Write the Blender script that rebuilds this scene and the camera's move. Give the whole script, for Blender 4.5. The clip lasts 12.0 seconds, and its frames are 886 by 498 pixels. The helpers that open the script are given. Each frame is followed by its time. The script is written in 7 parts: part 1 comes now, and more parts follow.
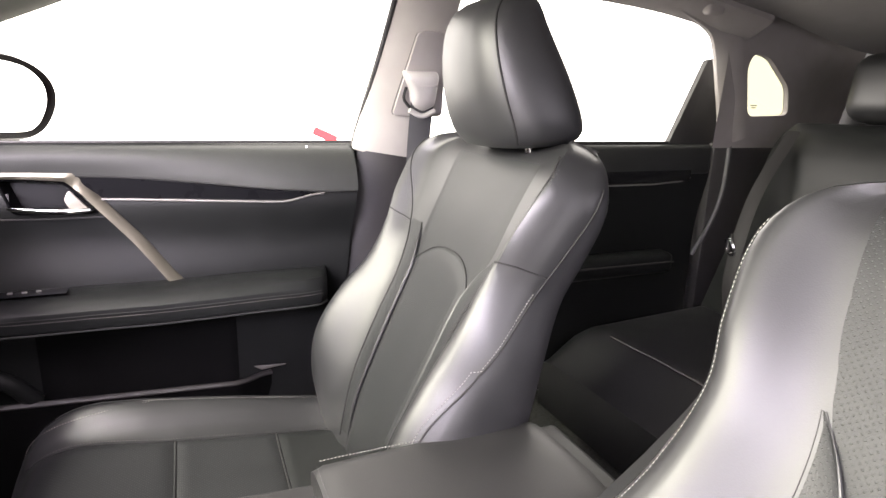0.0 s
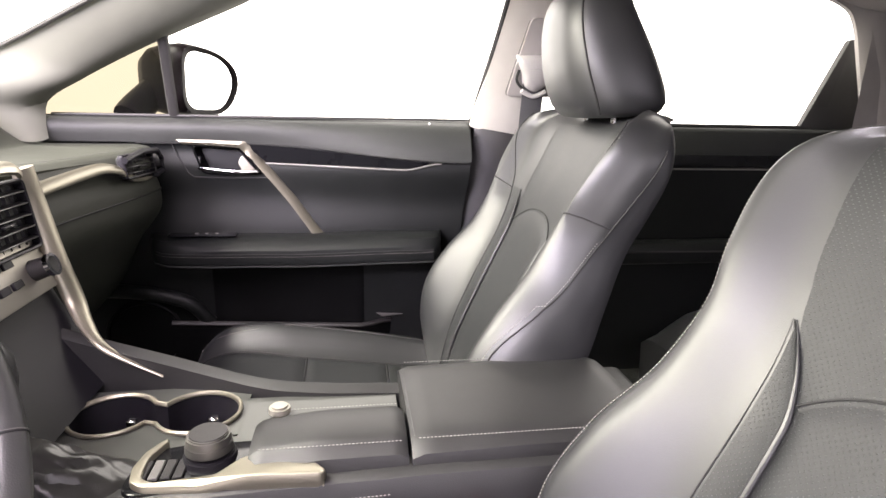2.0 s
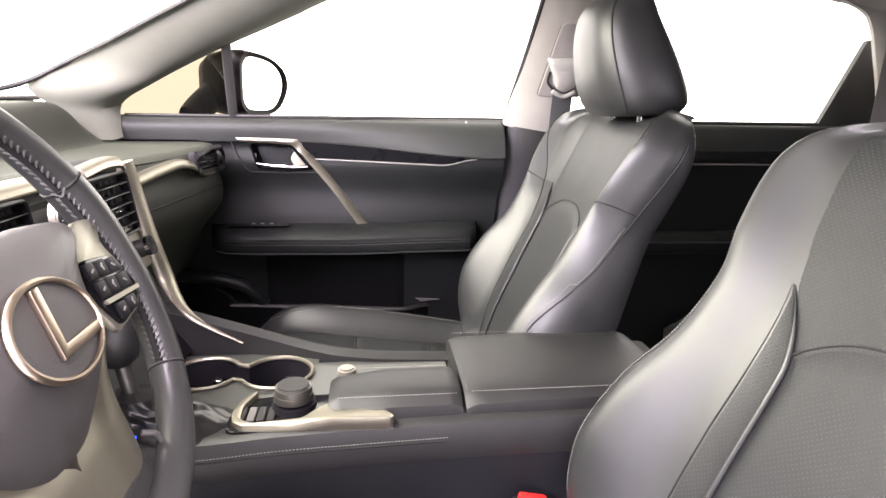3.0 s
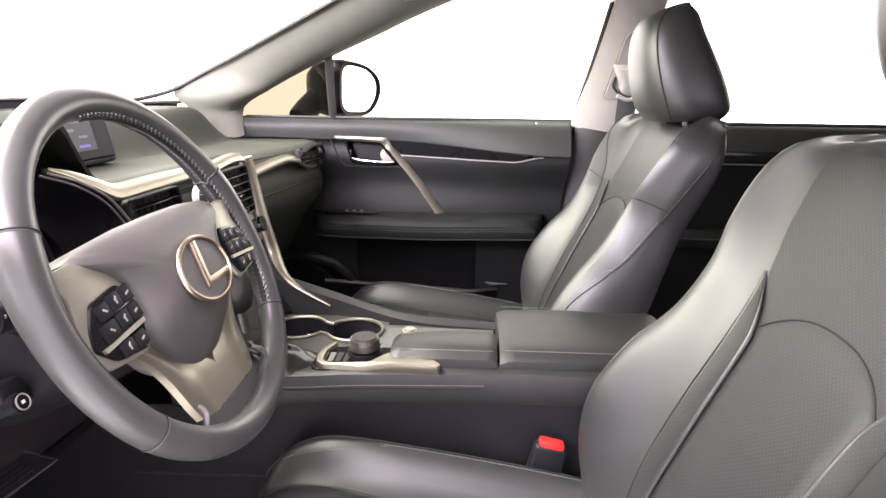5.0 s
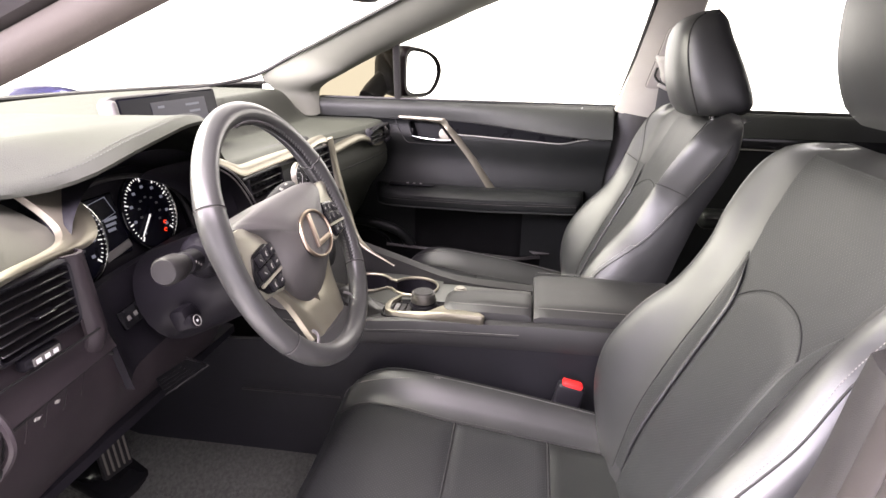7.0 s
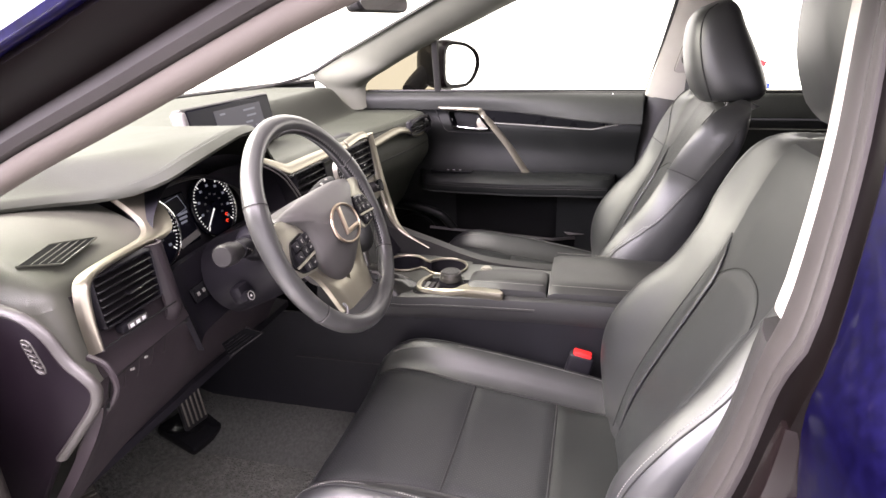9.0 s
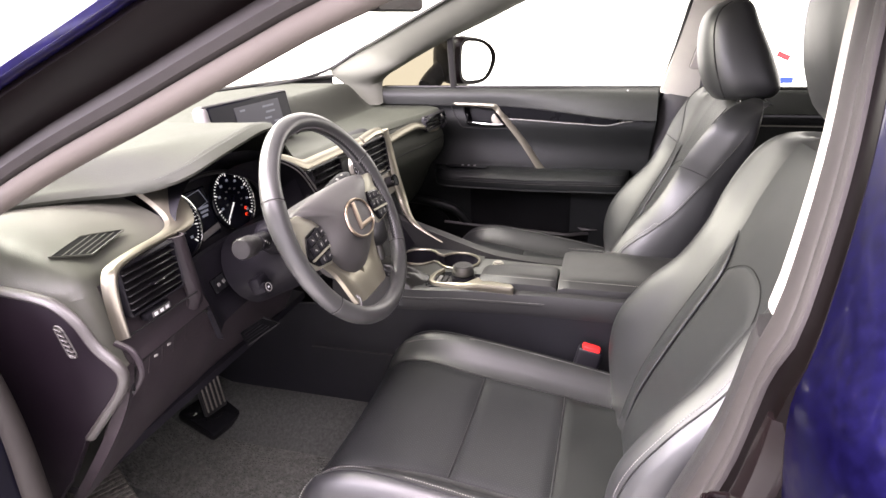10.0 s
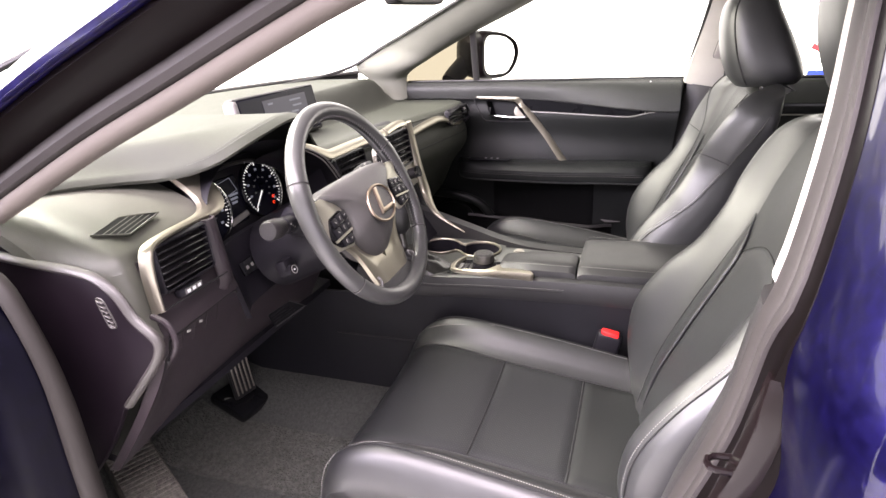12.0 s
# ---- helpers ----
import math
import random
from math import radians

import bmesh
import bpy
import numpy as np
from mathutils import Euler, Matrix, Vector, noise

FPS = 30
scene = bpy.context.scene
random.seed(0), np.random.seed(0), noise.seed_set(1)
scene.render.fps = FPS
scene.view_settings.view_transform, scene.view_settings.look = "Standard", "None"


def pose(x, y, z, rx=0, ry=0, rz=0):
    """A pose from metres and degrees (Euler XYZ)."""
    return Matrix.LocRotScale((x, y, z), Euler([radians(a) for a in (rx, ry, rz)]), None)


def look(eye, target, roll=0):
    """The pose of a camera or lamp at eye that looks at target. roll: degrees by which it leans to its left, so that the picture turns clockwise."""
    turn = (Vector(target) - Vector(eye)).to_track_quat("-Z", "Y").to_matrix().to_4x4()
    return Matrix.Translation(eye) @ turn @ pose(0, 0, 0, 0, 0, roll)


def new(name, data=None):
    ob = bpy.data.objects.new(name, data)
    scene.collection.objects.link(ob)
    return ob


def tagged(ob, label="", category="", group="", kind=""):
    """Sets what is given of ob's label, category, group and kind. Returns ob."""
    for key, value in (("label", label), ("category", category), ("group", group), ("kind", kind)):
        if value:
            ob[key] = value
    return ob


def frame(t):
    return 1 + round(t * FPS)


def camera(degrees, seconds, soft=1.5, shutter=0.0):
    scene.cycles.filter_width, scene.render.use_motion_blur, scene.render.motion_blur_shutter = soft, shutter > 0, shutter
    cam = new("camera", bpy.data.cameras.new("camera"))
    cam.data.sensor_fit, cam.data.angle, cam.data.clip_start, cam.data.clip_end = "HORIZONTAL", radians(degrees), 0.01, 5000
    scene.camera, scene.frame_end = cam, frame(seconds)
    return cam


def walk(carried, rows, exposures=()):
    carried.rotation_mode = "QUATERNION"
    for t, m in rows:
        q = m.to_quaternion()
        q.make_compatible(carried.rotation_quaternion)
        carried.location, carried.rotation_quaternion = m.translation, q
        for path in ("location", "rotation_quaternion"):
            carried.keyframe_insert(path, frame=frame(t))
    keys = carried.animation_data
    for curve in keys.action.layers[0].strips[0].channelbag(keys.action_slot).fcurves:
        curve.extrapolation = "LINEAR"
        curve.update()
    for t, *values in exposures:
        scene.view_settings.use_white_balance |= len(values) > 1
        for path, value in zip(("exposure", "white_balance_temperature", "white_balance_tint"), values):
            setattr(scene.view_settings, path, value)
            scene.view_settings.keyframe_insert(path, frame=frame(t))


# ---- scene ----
cam = camera(74.0, 12.0)
PATH = [
    (0, (-0.484, -0.221, 1.207), (1.296, -0.998, 0.728), 1.5),
    (0.5, (-0.519, -0.23, 1.201), (1.306, -0.89, 0.72), 1.1),
    (1, (-0.561, -0.254, 1.189), (1.306, -0.785, 0.709), 1.0),
    (1.5, (-0.607, -0.28, 1.176), (1.293, -0.676, 0.694), 1.1),
    (2, (-0.653, -0.265, 1.171), (1.261, -0.57, 0.676), 1.3),
    (2.5, (-0.703, -0.236, 1.172), (1.215, -0.506, 0.672), 1.3),
    (3, (-0.76, -0.21, 1.176), (1.161, -0.446, 0.674), 1.0),
    (4.8, (-0.913, -0.29, 1.197), (1.019, -0.195, 0.687), 0.6),
    (5, (-0.935, -0.275, 1.205), (0.993, -0.183, 0.678), 0.7),
    (5.5, (-0.997, -0.249, 1.214), (0.923, -0.152, 0.66), 0.9),
    (6, (-1.032, -0.23, 1.232), (0.877, -0.133, 0.643), 1.6),
    (6.5, (-1.079, -0.252, 1.258), (0.819, -0.099, 0.647), 2.0),
    (7, (-1.131, -0.292, 1.272), (0.747, -0.033, 0.633), 1.3),
    (7.2, (-1.158, -0.33, 1.279), (0.707, -0.009, 0.634), 0.3),
    (8.8, (-1.24, -0.386, 1.322), (0.582, 0.058, 0.628), -1.4),
    (9, (-1.242, -0.397, 1.326), (0.571, 0.071, 0.622), -1.6),
    (9.5, (-1.256, -0.404, 1.331), (0.548, 0.087, 0.621), -1.7),
    (10, (-1.264, -0.414, 1.337), (0.527, 0.109, 0.615), -1.7),
    (10.5, (-1.268, -0.421, 1.335), (0.511, 0.133, 0.607), -1.9),
    (11, (-1.277, -0.426, 1.333), (0.493, 0.15, 0.601), -2.0),
    (11.5, (-1.287, -0.429, 1.329), (0.479, 0.166, 0.601), -2.1),
    (12, (-1.296, -0.438, 1.321), (0.467, 0.174, 0.602), -2.8),
]
walk(cam, [(t, look(eye, target, roll)) for t, eye, target, roll in PATH], [(0, 0.76, 6750, 16.0), (3, 0.63, 6750, 16.0), (6, 0.51, 6750, 16.0), (9.0, 0.41, 6750, 16.0), (12.0, 0.42, 6750, 16.0)])

# ---- light: a photo booth with white backdrops and four added area lamps out of view ----
world = bpy.data.worlds.new("booth")
scene.world = world
world.use_nodes = True
world.node_tree.nodes["Background"].inputs["Color"].default_value = (1.0, 0.95, 0.88, 1)
world.node_tree.nodes["Background"].inputs["Strength"].default_value = 0.15


def area_lamp(name, place, target, sx, sy, watts, colour=(1, 1, 1)):
    data = bpy.data.lights.new(name, "AREA")
    data.shape, data.size, data.size_y, data.energy, data.color = "RECTANGLE", sx, sy, watts, colour
    ob = new(name, data)
    ob.matrix_world = look(place, target)
    return ob


# added lamps, placed and tinted to suit the cabin's brightness
area_lamp("unseen_area_lamp", (-2.3, -0.2, 3.7), (-0.4, -0.2, 0.7), 5.0, 1.6, 600, (0.98, 0.89, 1.0))
area_lamp("unseen_area_lamp", (-2.9, 2.0, 2.4), (0.35, -0.3, 0.85), 1.9, 1.2, 340, (0.94, 0.90, 1.06))
area_lamp("unseen_area_lamp", (-0.7, 4.8, 3.0), (-0.1, 0.0, 0.95), 5.0, 1.8, 640, (0.98, 1.0, 0.84))
area_lamp("unseen_area_lamp", (0.1, 2.5, 4.5), (0.1, -0.2, 0.8), 2.6, 1.6, 560, (0.98, 1.0, 0.88))


# ---- materials ----
def material(name, colour, rough=0.5, metal=0.0, grain=0.0, grain_size=0.001, mottle=0.12, mottle_size=0.06,
             rough_var=0.08, coat=0.0, sheen=0.0, spec=0.5, distort=0.0, cells=False, grain_dist=0.0006):
    """A procedural surface: mottled colour, uneven gloss and a fine relief, sizes in metres."""
    m = bpy.data.materials.new(name)
    m.use_nodes = True
    nt = m.node_tree
    n, l = nt.nodes, nt.links
    b = n["Principled BSDF"]
    b.inputs["Metallic"].default_value = metal
    b.inputs["Coat Weight"].default_value = coat
    b.inputs["Coat Roughness"].default_value = 0.05
    b.inputs["Sheen Weight"].default_value = sheen
    b.inputs["Specular IOR Level"].default_value = spec
    tc = n.new("ShaderNodeTexCoord")
    big = n.new("ShaderNodeTexNoise")
    big.inputs["Scale"].default_value = 1 / mottle_size
    big.inputs["Detail"].default_value = 4
    l.new(tc.outputs["Object"], big.inputs["Vector"])
    ramp = n.new("ShaderNodeMapRange")
    ramp.inputs["From Min"].default_value, ramp.inputs["From Max"].default_value = 0.3, 0.7
    ramp.inputs["To Min"].default_value, ramp.inputs["To Max"].default_value = 1 - mottle, 1 + mottle
    l.new(big.outputs["Fac"], ramp.inputs["Value"])
    mul = n.new("ShaderNodeVectorMath")
    mul.operation = "SCALE"
    mul.inputs[0].default_value = colour[:3]
    l.new(ramp.outputs["Result"], mul.inputs["Scale"])
    l.new(mul.outputs["Vector"], b.inputs["Base Color"])
    fine = n.new("ShaderNodeTexVoronoi" if cells else "ShaderNodeTexNoise")
    fine.inputs["Scale"].default_value = 1 / grain_size
    l.new(tc.outputs["Object"], fine.inputs["Vector"])
    fac = fine.outputs["Distance"] if cells else fine.outputs["Fac"]
    rr = n.new("ShaderNodeMapRange")
    rr.inputs["To Min"].default_value, rr.inputs["To Max"].default_value = rough - rough_var, rough + rough_var
    l.new(big.outputs["Fac"], rr.inputs["Value"])
    l.new(rr.outputs["Result"], b.inputs["Roughness"])
    if grain:
        bump = n.new("ShaderNodeBump")
        bump.inputs["Strength"].default_value = grain
        bump.inputs["Distance"].default_value = grain_dist
        l.new(fac, bump.inputs["Height"])
        l.new(bump.outputs["Normal"], b.inputs["Normal"])
    return m


def perforated(name, colour, rough, spec):
    """Leather with rows of punched holes, laid out on the mesh's own metric coordinates."""
    m = material(name, colour, rough, spec=spec, grain=0.25, grain_size=0.0012, cells=True)
    nt = m.node_tree
    n, l = nt.nodes, nt.links
    b = n["Principled BSDF"]
    uv = n.new("ShaderNodeUVMap")
    sc = n.new("ShaderNodeVectorMath")
    sc.operation = "SCALE"
    sc.inputs["Scale"].default_value = 1 / 0.0044
    l.new(uv.outputs["UV"], sc.inputs[0])
    rot = n.new("ShaderNodeVectorRotate")
    rot.rotation_type = "Z_AXIS"
    rot.inputs["Angle"].default_value = 0.785
    l.new(sc.outputs["Vector"], rot.inputs["Vector"])
    fr = n.new("ShaderNodeVectorMath")
    fr.operation = "FRACTION"
    l.new(rot.outputs["Vector"], fr.inputs[0])
    sub = n.new("ShaderNodeVectorMath")
    sub.operation = "SUBTRACT"
    sub.inputs[1].default_value = (0.5, 0.5, 0)
    l.new(fr.outputs["Vector"], sub.inputs[0])
    ln = n.new("ShaderNodeVectorMath")
    ln.operation = "LENGTH"
    l.new(sub.outputs["Vector"], ln.inputs[0])
    mr = n.new("ShaderNodeMapRange")
    mr.interpolation_type = "SMOOTHSTEP"
    mr.inputs["From Min"].default_value, mr.inputs["From Max"].default_value = 0.10, 0.20
    l.new(ln.outputs["Value"], mr.inputs["Value"])
    mix = n.new("ShaderNodeMix")
    mix.data_type = "RGBA"
    mix.inputs["A"].default_value = (0.040, 0.040, 0.040, 1)
    l.new(mr.outputs["Result"], mix.inputs["Factor"])
    old = b.inputs["Base Color"].links[0].from_socket
    l.new(old, mix.inputs["B"])
    l.new(mix.outputs["Result"], b.inputs["Base Color"])
    bump = n.new("ShaderNodeBump")
    bump.inputs["Strength"].default_value, bump.inputs["Distance"].default_value = 0.6, 0.0006
    l.new(mr.outputs["Result"], bump.inputs["Height"])
    l.new(b.inputs["Normal"].links[0].from_socket, bump.inputs["Normal"])
    l.new(bump.outputs["Normal"], b.inputs["Normal"])
    return m


def glass(name, colour=(1, 1, 1), clear=0.93, rough=0.0):
    """Thin pane: mostly clear, with a mirror gloss that grows at grazing angles."""
    m = bpy.data.materials.new(name)
    m.use_nodes = True
    n, l = m.node_tree.nodes, m.node_tree.links
    n.clear()
    out = n.new("ShaderNodeOutputMaterial")
    tr = n.new("ShaderNodeBsdfTransparent")
    tr.inputs["Color"].default_value = (colour[0] * clear, colour[1] * clear, colour[2] * clear, 1)
    gl = n.new("ShaderNodeBsdfGlossy")
    gl.inputs["Roughness"].default_value = rough
    face = n.new("ShaderNodeLayerWeight")
    face.inputs["Blend"].default_value = 0.5
    power = n.new("ShaderNodeMath")
    power.operation = "POWER"
    power.inputs[1].default_value = 5
    l.new(face.outputs["Facing"], power.inputs[0])
    fres = n.new("ShaderNodeMath")
    fres.operation = "MULTIPLY_ADD"
    fres.inputs[1].default_value, fres.inputs[2].default_value = 0.5, 0.03
    l.new(power.outputs["Value"], fres.inputs[0])
    mix = n.new("ShaderNodeMixShader")
    l.new(fres.outputs["Value"], mix.inputs["Fac"])
    l.new(tr.outputs["BSDF"], mix.inputs[1])
    l.new(gl.outputs["BSDF"], mix.inputs[2])
    l.new(mix.outputs["Shader"], out.inputs["Surface"])
    return m


def glowing(name, colour, strength):
    m = bpy.data.materials.new(name)
    m.use_nodes = True
    b = m.node_tree.nodes["Principled BSDF"]
    b.inputs["Base Color"].default_value = (0.01, 0.01, 0.01, 1)
    b.inputs["Emission Color"].default_value = (*colour, 1)
    b.inputs["Emission Strength"].default_value = strength
    return m


LEATHER = material("black_leather", (0.0165, 0.0168, 0.0175), 0.44, spec=0.72, grain=0.07, grain_size=0.0014, cells=True, mottle=0.10, mottle_size=0.05, rough_var=0.07)
LEATHER_PLAIN = material("black_leather_flat", (0.012, 0.013, 0.0125), 0.44, spec=0.45, grain=0.25, grain_size=0.0013, cells=True, mottle=0.10)
LEATHER_HOLES = perforated("black_leather_perforated", (0.0162, 0.0172, 0.0176), 0.48, 0.42)
LEATHER_DARK = material("black_console_leather", (0.016, 0.0157, 0.0160), 0.48, spec=0.52, grain=0.2, grain_size=0.0014, cells=True, mottle=0.10)
BOOT = material("glossy_boot_leather", (0.014, 0.0135, 0.013), 0.30, spec=0.5, grain=0.15, grain_size=0.0014, cells=True, mottle=0.10)
KNOB_METAL = material("dark_satin_metal", (0.13, 0.125, 0.118), 0.36, metal=0.8, rough_var=0.05, mottle=0.05)
SEAM = material("seam_groove", (0.008, 0.008, 0.008), 0.8)
THREAD = material("grey_thread", (0.27, 0.262, 0.245), 0.7, mottle=0.2, mottle_size=0.004)
THREAD_DARK = material("dark_thread", (0.09, 0.09, 0.09), 0.7, mottle=0.2, mottle_size=0.004)
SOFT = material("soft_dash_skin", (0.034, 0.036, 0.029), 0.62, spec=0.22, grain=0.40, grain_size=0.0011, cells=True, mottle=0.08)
# same dash skin, brightened to make up for light missing on the end block
SOFT_LIT = material("soft_dash_skin_lit", (0.080, 0.081, 0.066), 0.40, spec=0.60, grain=0.40, grain_size=0.0011, cells=True, mottle=0.08)
HARD = material("hard_black_plastic", (0.021, 0.0195, 0.020), 0.46, spec=0.38, grain=0.35, grain_size=0.0009, cells=True, mottle=0.10)
KNEE = material("purple_black_panel", (0.0255, 0.0200, 0.0230), 0.46, spec=0.36, grain=0.35, grain_size=0.0009, cells=True, mottle=0.10)
HARD_DARK = material("dark_plastic", (0.008, 0.0072, 0.0098), 0.5, spec=0.25, grain=0.25, grain_size=0.0012, cells=True)
INLAY = material("piano_black_inlay", (0.005, 0.005, 0.006), 0.28, rough_var=0.04, spec=0.16, mottle=0.1)
BOWL = material("black_handle_bowl", (0.003, 0.003, 0.0035), 0.30, rough_var=0.05, spec=0.15, mottle=0.1)
# hard door plastic blackened for the deep shade below the armrest
DOOR_LOW = material("shaded_lower_door_plastic", (0.0034, 0.0034, 0.0037), 0.5, spec=0.10, grain=0.3, grain_size=0.0012, cells=True)
DOOR_RAIL = material("soft_door_rail", (0.024, 0.025, 0.024), 0.5, spec=0.26, grain=0.40, grain_size=0.0011, cells=True, mottle=0.08)
BLADE = material("dark_vent_blade", (0.012, 0.011, 0.012), 0.30, rough_var=0.05, spec=0.5, mottle=0.06)
CONSOLE_SIDE = material("dark_console_side", (0.0090, 0.0088, 0.0112), 0.5, spec=0.26, grain=0.25, grain_size=0.0012, cells=True)
PIANO = material("piano_black", (0.008, 0.008, 0.009), 0.14, rough_var=0.03, spec=0.22, coat=0.05)
SATIN = material("champagne_satin_metal", (0.33, 0.305, 0.245), 0.40, metal=0.85, rough_var=0.05, mottle=0.04)
PULL = material("dull_champagne_trim", (0.20, 0.186, 0.146), 0.42, metal=0.85, rough_var=0.05, mottle=0.04)
SILVER = material("silver_paint_trim", (0.34, 0.32, 0.28), 0.45, metal=0.7, rough_var=0.05, mottle=0.04)
CHROME = material("chrome", (0.75, 0.75, 0.75), 0.08, metal=1.0, rough_var=0.03, mottle=0.02)
# pillar trim, brighter or dimmer by pillar: the light on each is in the colour
PILLAR_LIT = material("lit_pillar_trim", (0.37, 0.35, 0.32), 0.8, grain=0.25, grain_size=0.0012, mottle=0.05)
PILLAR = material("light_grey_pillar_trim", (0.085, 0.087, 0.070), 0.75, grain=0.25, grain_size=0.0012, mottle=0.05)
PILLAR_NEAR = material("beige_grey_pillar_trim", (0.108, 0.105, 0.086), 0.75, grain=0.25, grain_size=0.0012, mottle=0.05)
GREY_PLASTIC = material("grey_plastic", (0.11, 0.105, 0.10), 0.42, grain=0.2, grain_size=0.001, mottle=0.06)
DECK = material("grey_green_deck", (0.048, 0.050, 0.045), 0.34, rough_var=0.05, mottle=0.06)
DOOR_SKIN = material("dark_door_skin", (0.0074, 0.0080, 0.0080), 0.46, spec=0.20, grain=0.40, grain_size=0.0011, cells=True, mottle=0.08)
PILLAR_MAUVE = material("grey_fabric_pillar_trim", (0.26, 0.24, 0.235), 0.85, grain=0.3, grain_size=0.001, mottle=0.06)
HEADLINER = material("headliner_fabric", (0.22, 0.205, 0.20), 0.95, grain=0.3, grain_size=0.0015, mottle=0.05, sheen=0.1)
TRIM_EDGE = material("pale_beige_trim_edge", (0.058, 0.0495, 0.0430), 0.74, spec=0.25, mottle=0.05, grain=0.15, grain_size=0.002)
# one kind of weatherstrip in three tones, for how much light each stretch gets
RUBBER_BEIGE = material("grey_beige_weatherstrip", (0.017, 0.0145, 0.014), 0.6, spec=0.25, mottle=0.08, grain=0.15, grain_size=0.002)
STRIP_LIT = material("lit_weatherstrip", (0.027, 0.0235, 0.0235), 0.6, mottle=0.08, grain=0.15, grain_size=0.002, spec=0.22)
STRIP_SHADED = material("shaded_weatherstrip", (0.014, 0.012, 0.011), 0.6, mottle=0.1, grain=0.15, grain_size=0.002, spec=0.2)
RUBBER = material("black_rubber", (0.015, 0.014, 0.014), 0.55, mottle=0.15)
JAMB_GLOSS = material("black_gloss_jamb_cover", (0.0060, 0.0040, 0.0043), 0.14, rough_var=0.05, spec=0.18, mottle=0.1)
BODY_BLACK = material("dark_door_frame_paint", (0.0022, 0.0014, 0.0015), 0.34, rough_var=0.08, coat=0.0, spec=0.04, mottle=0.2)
CARPET = material("black_carpet", (0.062, 0.064, 0.059), 1.0, grain=1.0, grain_size=0.0035, mottle=0.25, mottle_size=0.007, spec=0.1, grain_dist=0.003)
MAT = material("floor_mat_pile", (0.090, 0.092, 0.082), 1.0, grain=1.0, grain_size=0.0062, cells=True, mottle=0.30, mottle_size=0.010, spec=0.1, grain_dist=0.005)
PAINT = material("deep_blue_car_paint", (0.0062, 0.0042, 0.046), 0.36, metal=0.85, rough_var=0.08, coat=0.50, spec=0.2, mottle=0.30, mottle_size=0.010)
# the car's blue taken down to near black: shade put into the colour
PAINT_SHADED = material("shaded_blue_paint", (0.0010, 0.0008, 0.0030), 0.35, metal=0.0, rough_var=0.08, coat=0.0, spec=0.04, mottle=0.3, mottle_size=0.02)
WEBBING = material("grey_belt_webbing", (0.055, 0.055, 0.058), 0.7, grain=0.5, grain_size=0.0014, mottle=0.06)
BELT_GUIDE = material("light_belt_guide", (0.36, 0.345, 0.335), 0.45, mottle=0.05)
RED = material("red_button", (0.60, 0.02, 0.02), 0.4, mottle=0.05)
WHITE = material("white_marking", (0.75, 0.75, 0.75), 0.5, mottle=0.03)
WHITE_GLOW = glowing("lit_marking", (1.0, 1.0, 1.0), 0.8)
RED_GLOW = glowing("lit_red_lamp", (1.0, 0.05, 0.01), 1.0)
DIM_GLOW = glowing("dim_dial_marking", (0.55, 0.58, 0.75), 0.22)
END_PLASTIC = material("purple_black_plastic", (0.005, 0.003, 0.005), 0.5, grain=0.2, grain_size=0.001, mottle=0.1, spec=0.12)
EDGE_PLASTIC = material("dark_edge_moulding", (0.030, 0.027, 0.025), 0.44, grain=0.1, mottle=0.06)
WHEEL_LEATHER = material("grey_black_wheel_leather", (0.048, 0.048, 0.047), 0.34, spec=0.60, grain=0.12, grain_size=0.0012, cells=True, mottle=0.08)
AIRBAG = material("dark_grey_airbag_cover", (0.076, 0.072, 0.070), 0.46, grain=0.25, grain_size=0.0009, cells=True, mottle=0.06)
LACING = material("grey_lacing", (0.10, 0.098, 0.095), 0.5, mottle=0.2, mottle_size=0.004)
PLATE = material("pale_champagne_plate", (0.40, 0.385, 0.315), 0.42, metal=0.75, rough_var=0.05, mottle=0.04)
THREAD_GREY = material("mid_grey_thread", (0.13, 0.125, 0.115), 0.7, mottle=0.2, mottle_size=0.004)
REST = material("ribbed_foot_rest_carpet", (0.165, 0.155, 0.135), 1.0, grain=1.0, grain_size=0.003, mottle=0.3, mottle_size=0.01, spec=0.1, grain_dist=0.002)
FAINT_GLOW = glowing("faint_dial_marking", (0.5, 0.5, 0.6), 0.05)
BLUE_LAMP = glowing("lit_blue_lamp", (0.02, 0.08, 1.0), 3.0)
SCREEN_DARK = material("screen_glass", (0.004, 0.004, 0.008), 0.25, spec=0.05, rough_var=0.02, mottle=0.05)
SCREEN_LIT = glowing("lit_display", (0.14, 0.13, 0.30), 0.10)
SCREEN_PURPLE = glowing("lit_display_band", (0.25, 0.20, 0.75), 0.6)
GLASS = glass("window_glass")
GLASS_TINT = glass("tinted_quarter_glass", (0.62, 0.56, 0.43), 0.21)
GLASS_YELLOW = glass("yellowish_quarter_glass", (0.75, 0.74, 0.54), 0.21)
MIRROR = material("mirror_glass", (0.93, 0.93, 0.93), 0.02, metal=1.0, rough_var=0.01, mottle=0.01)
GOLD = material("warm_metal_emblem", (0.46, 0.37, 0.29), 0.36, metal=1.0, rough_var=0.05)
# backdrop glows by itself so that the windows go white
BACKDROP = glowing("glowing_white_backdrop", (1.0, 0.99, 0.92), 5.0)
# lavender fill glow for surfaces that face the driver's side
BACKDROP_FILL = glowing("fill_glow_backdrop", (0.92, 0.89, 1.0), 2.7)
BOOTH_FLOOR = material("booth_floor_paint", (0.72, 0.71, 0.69), 0.5, mottle=0.06, mottle_size=0.6)
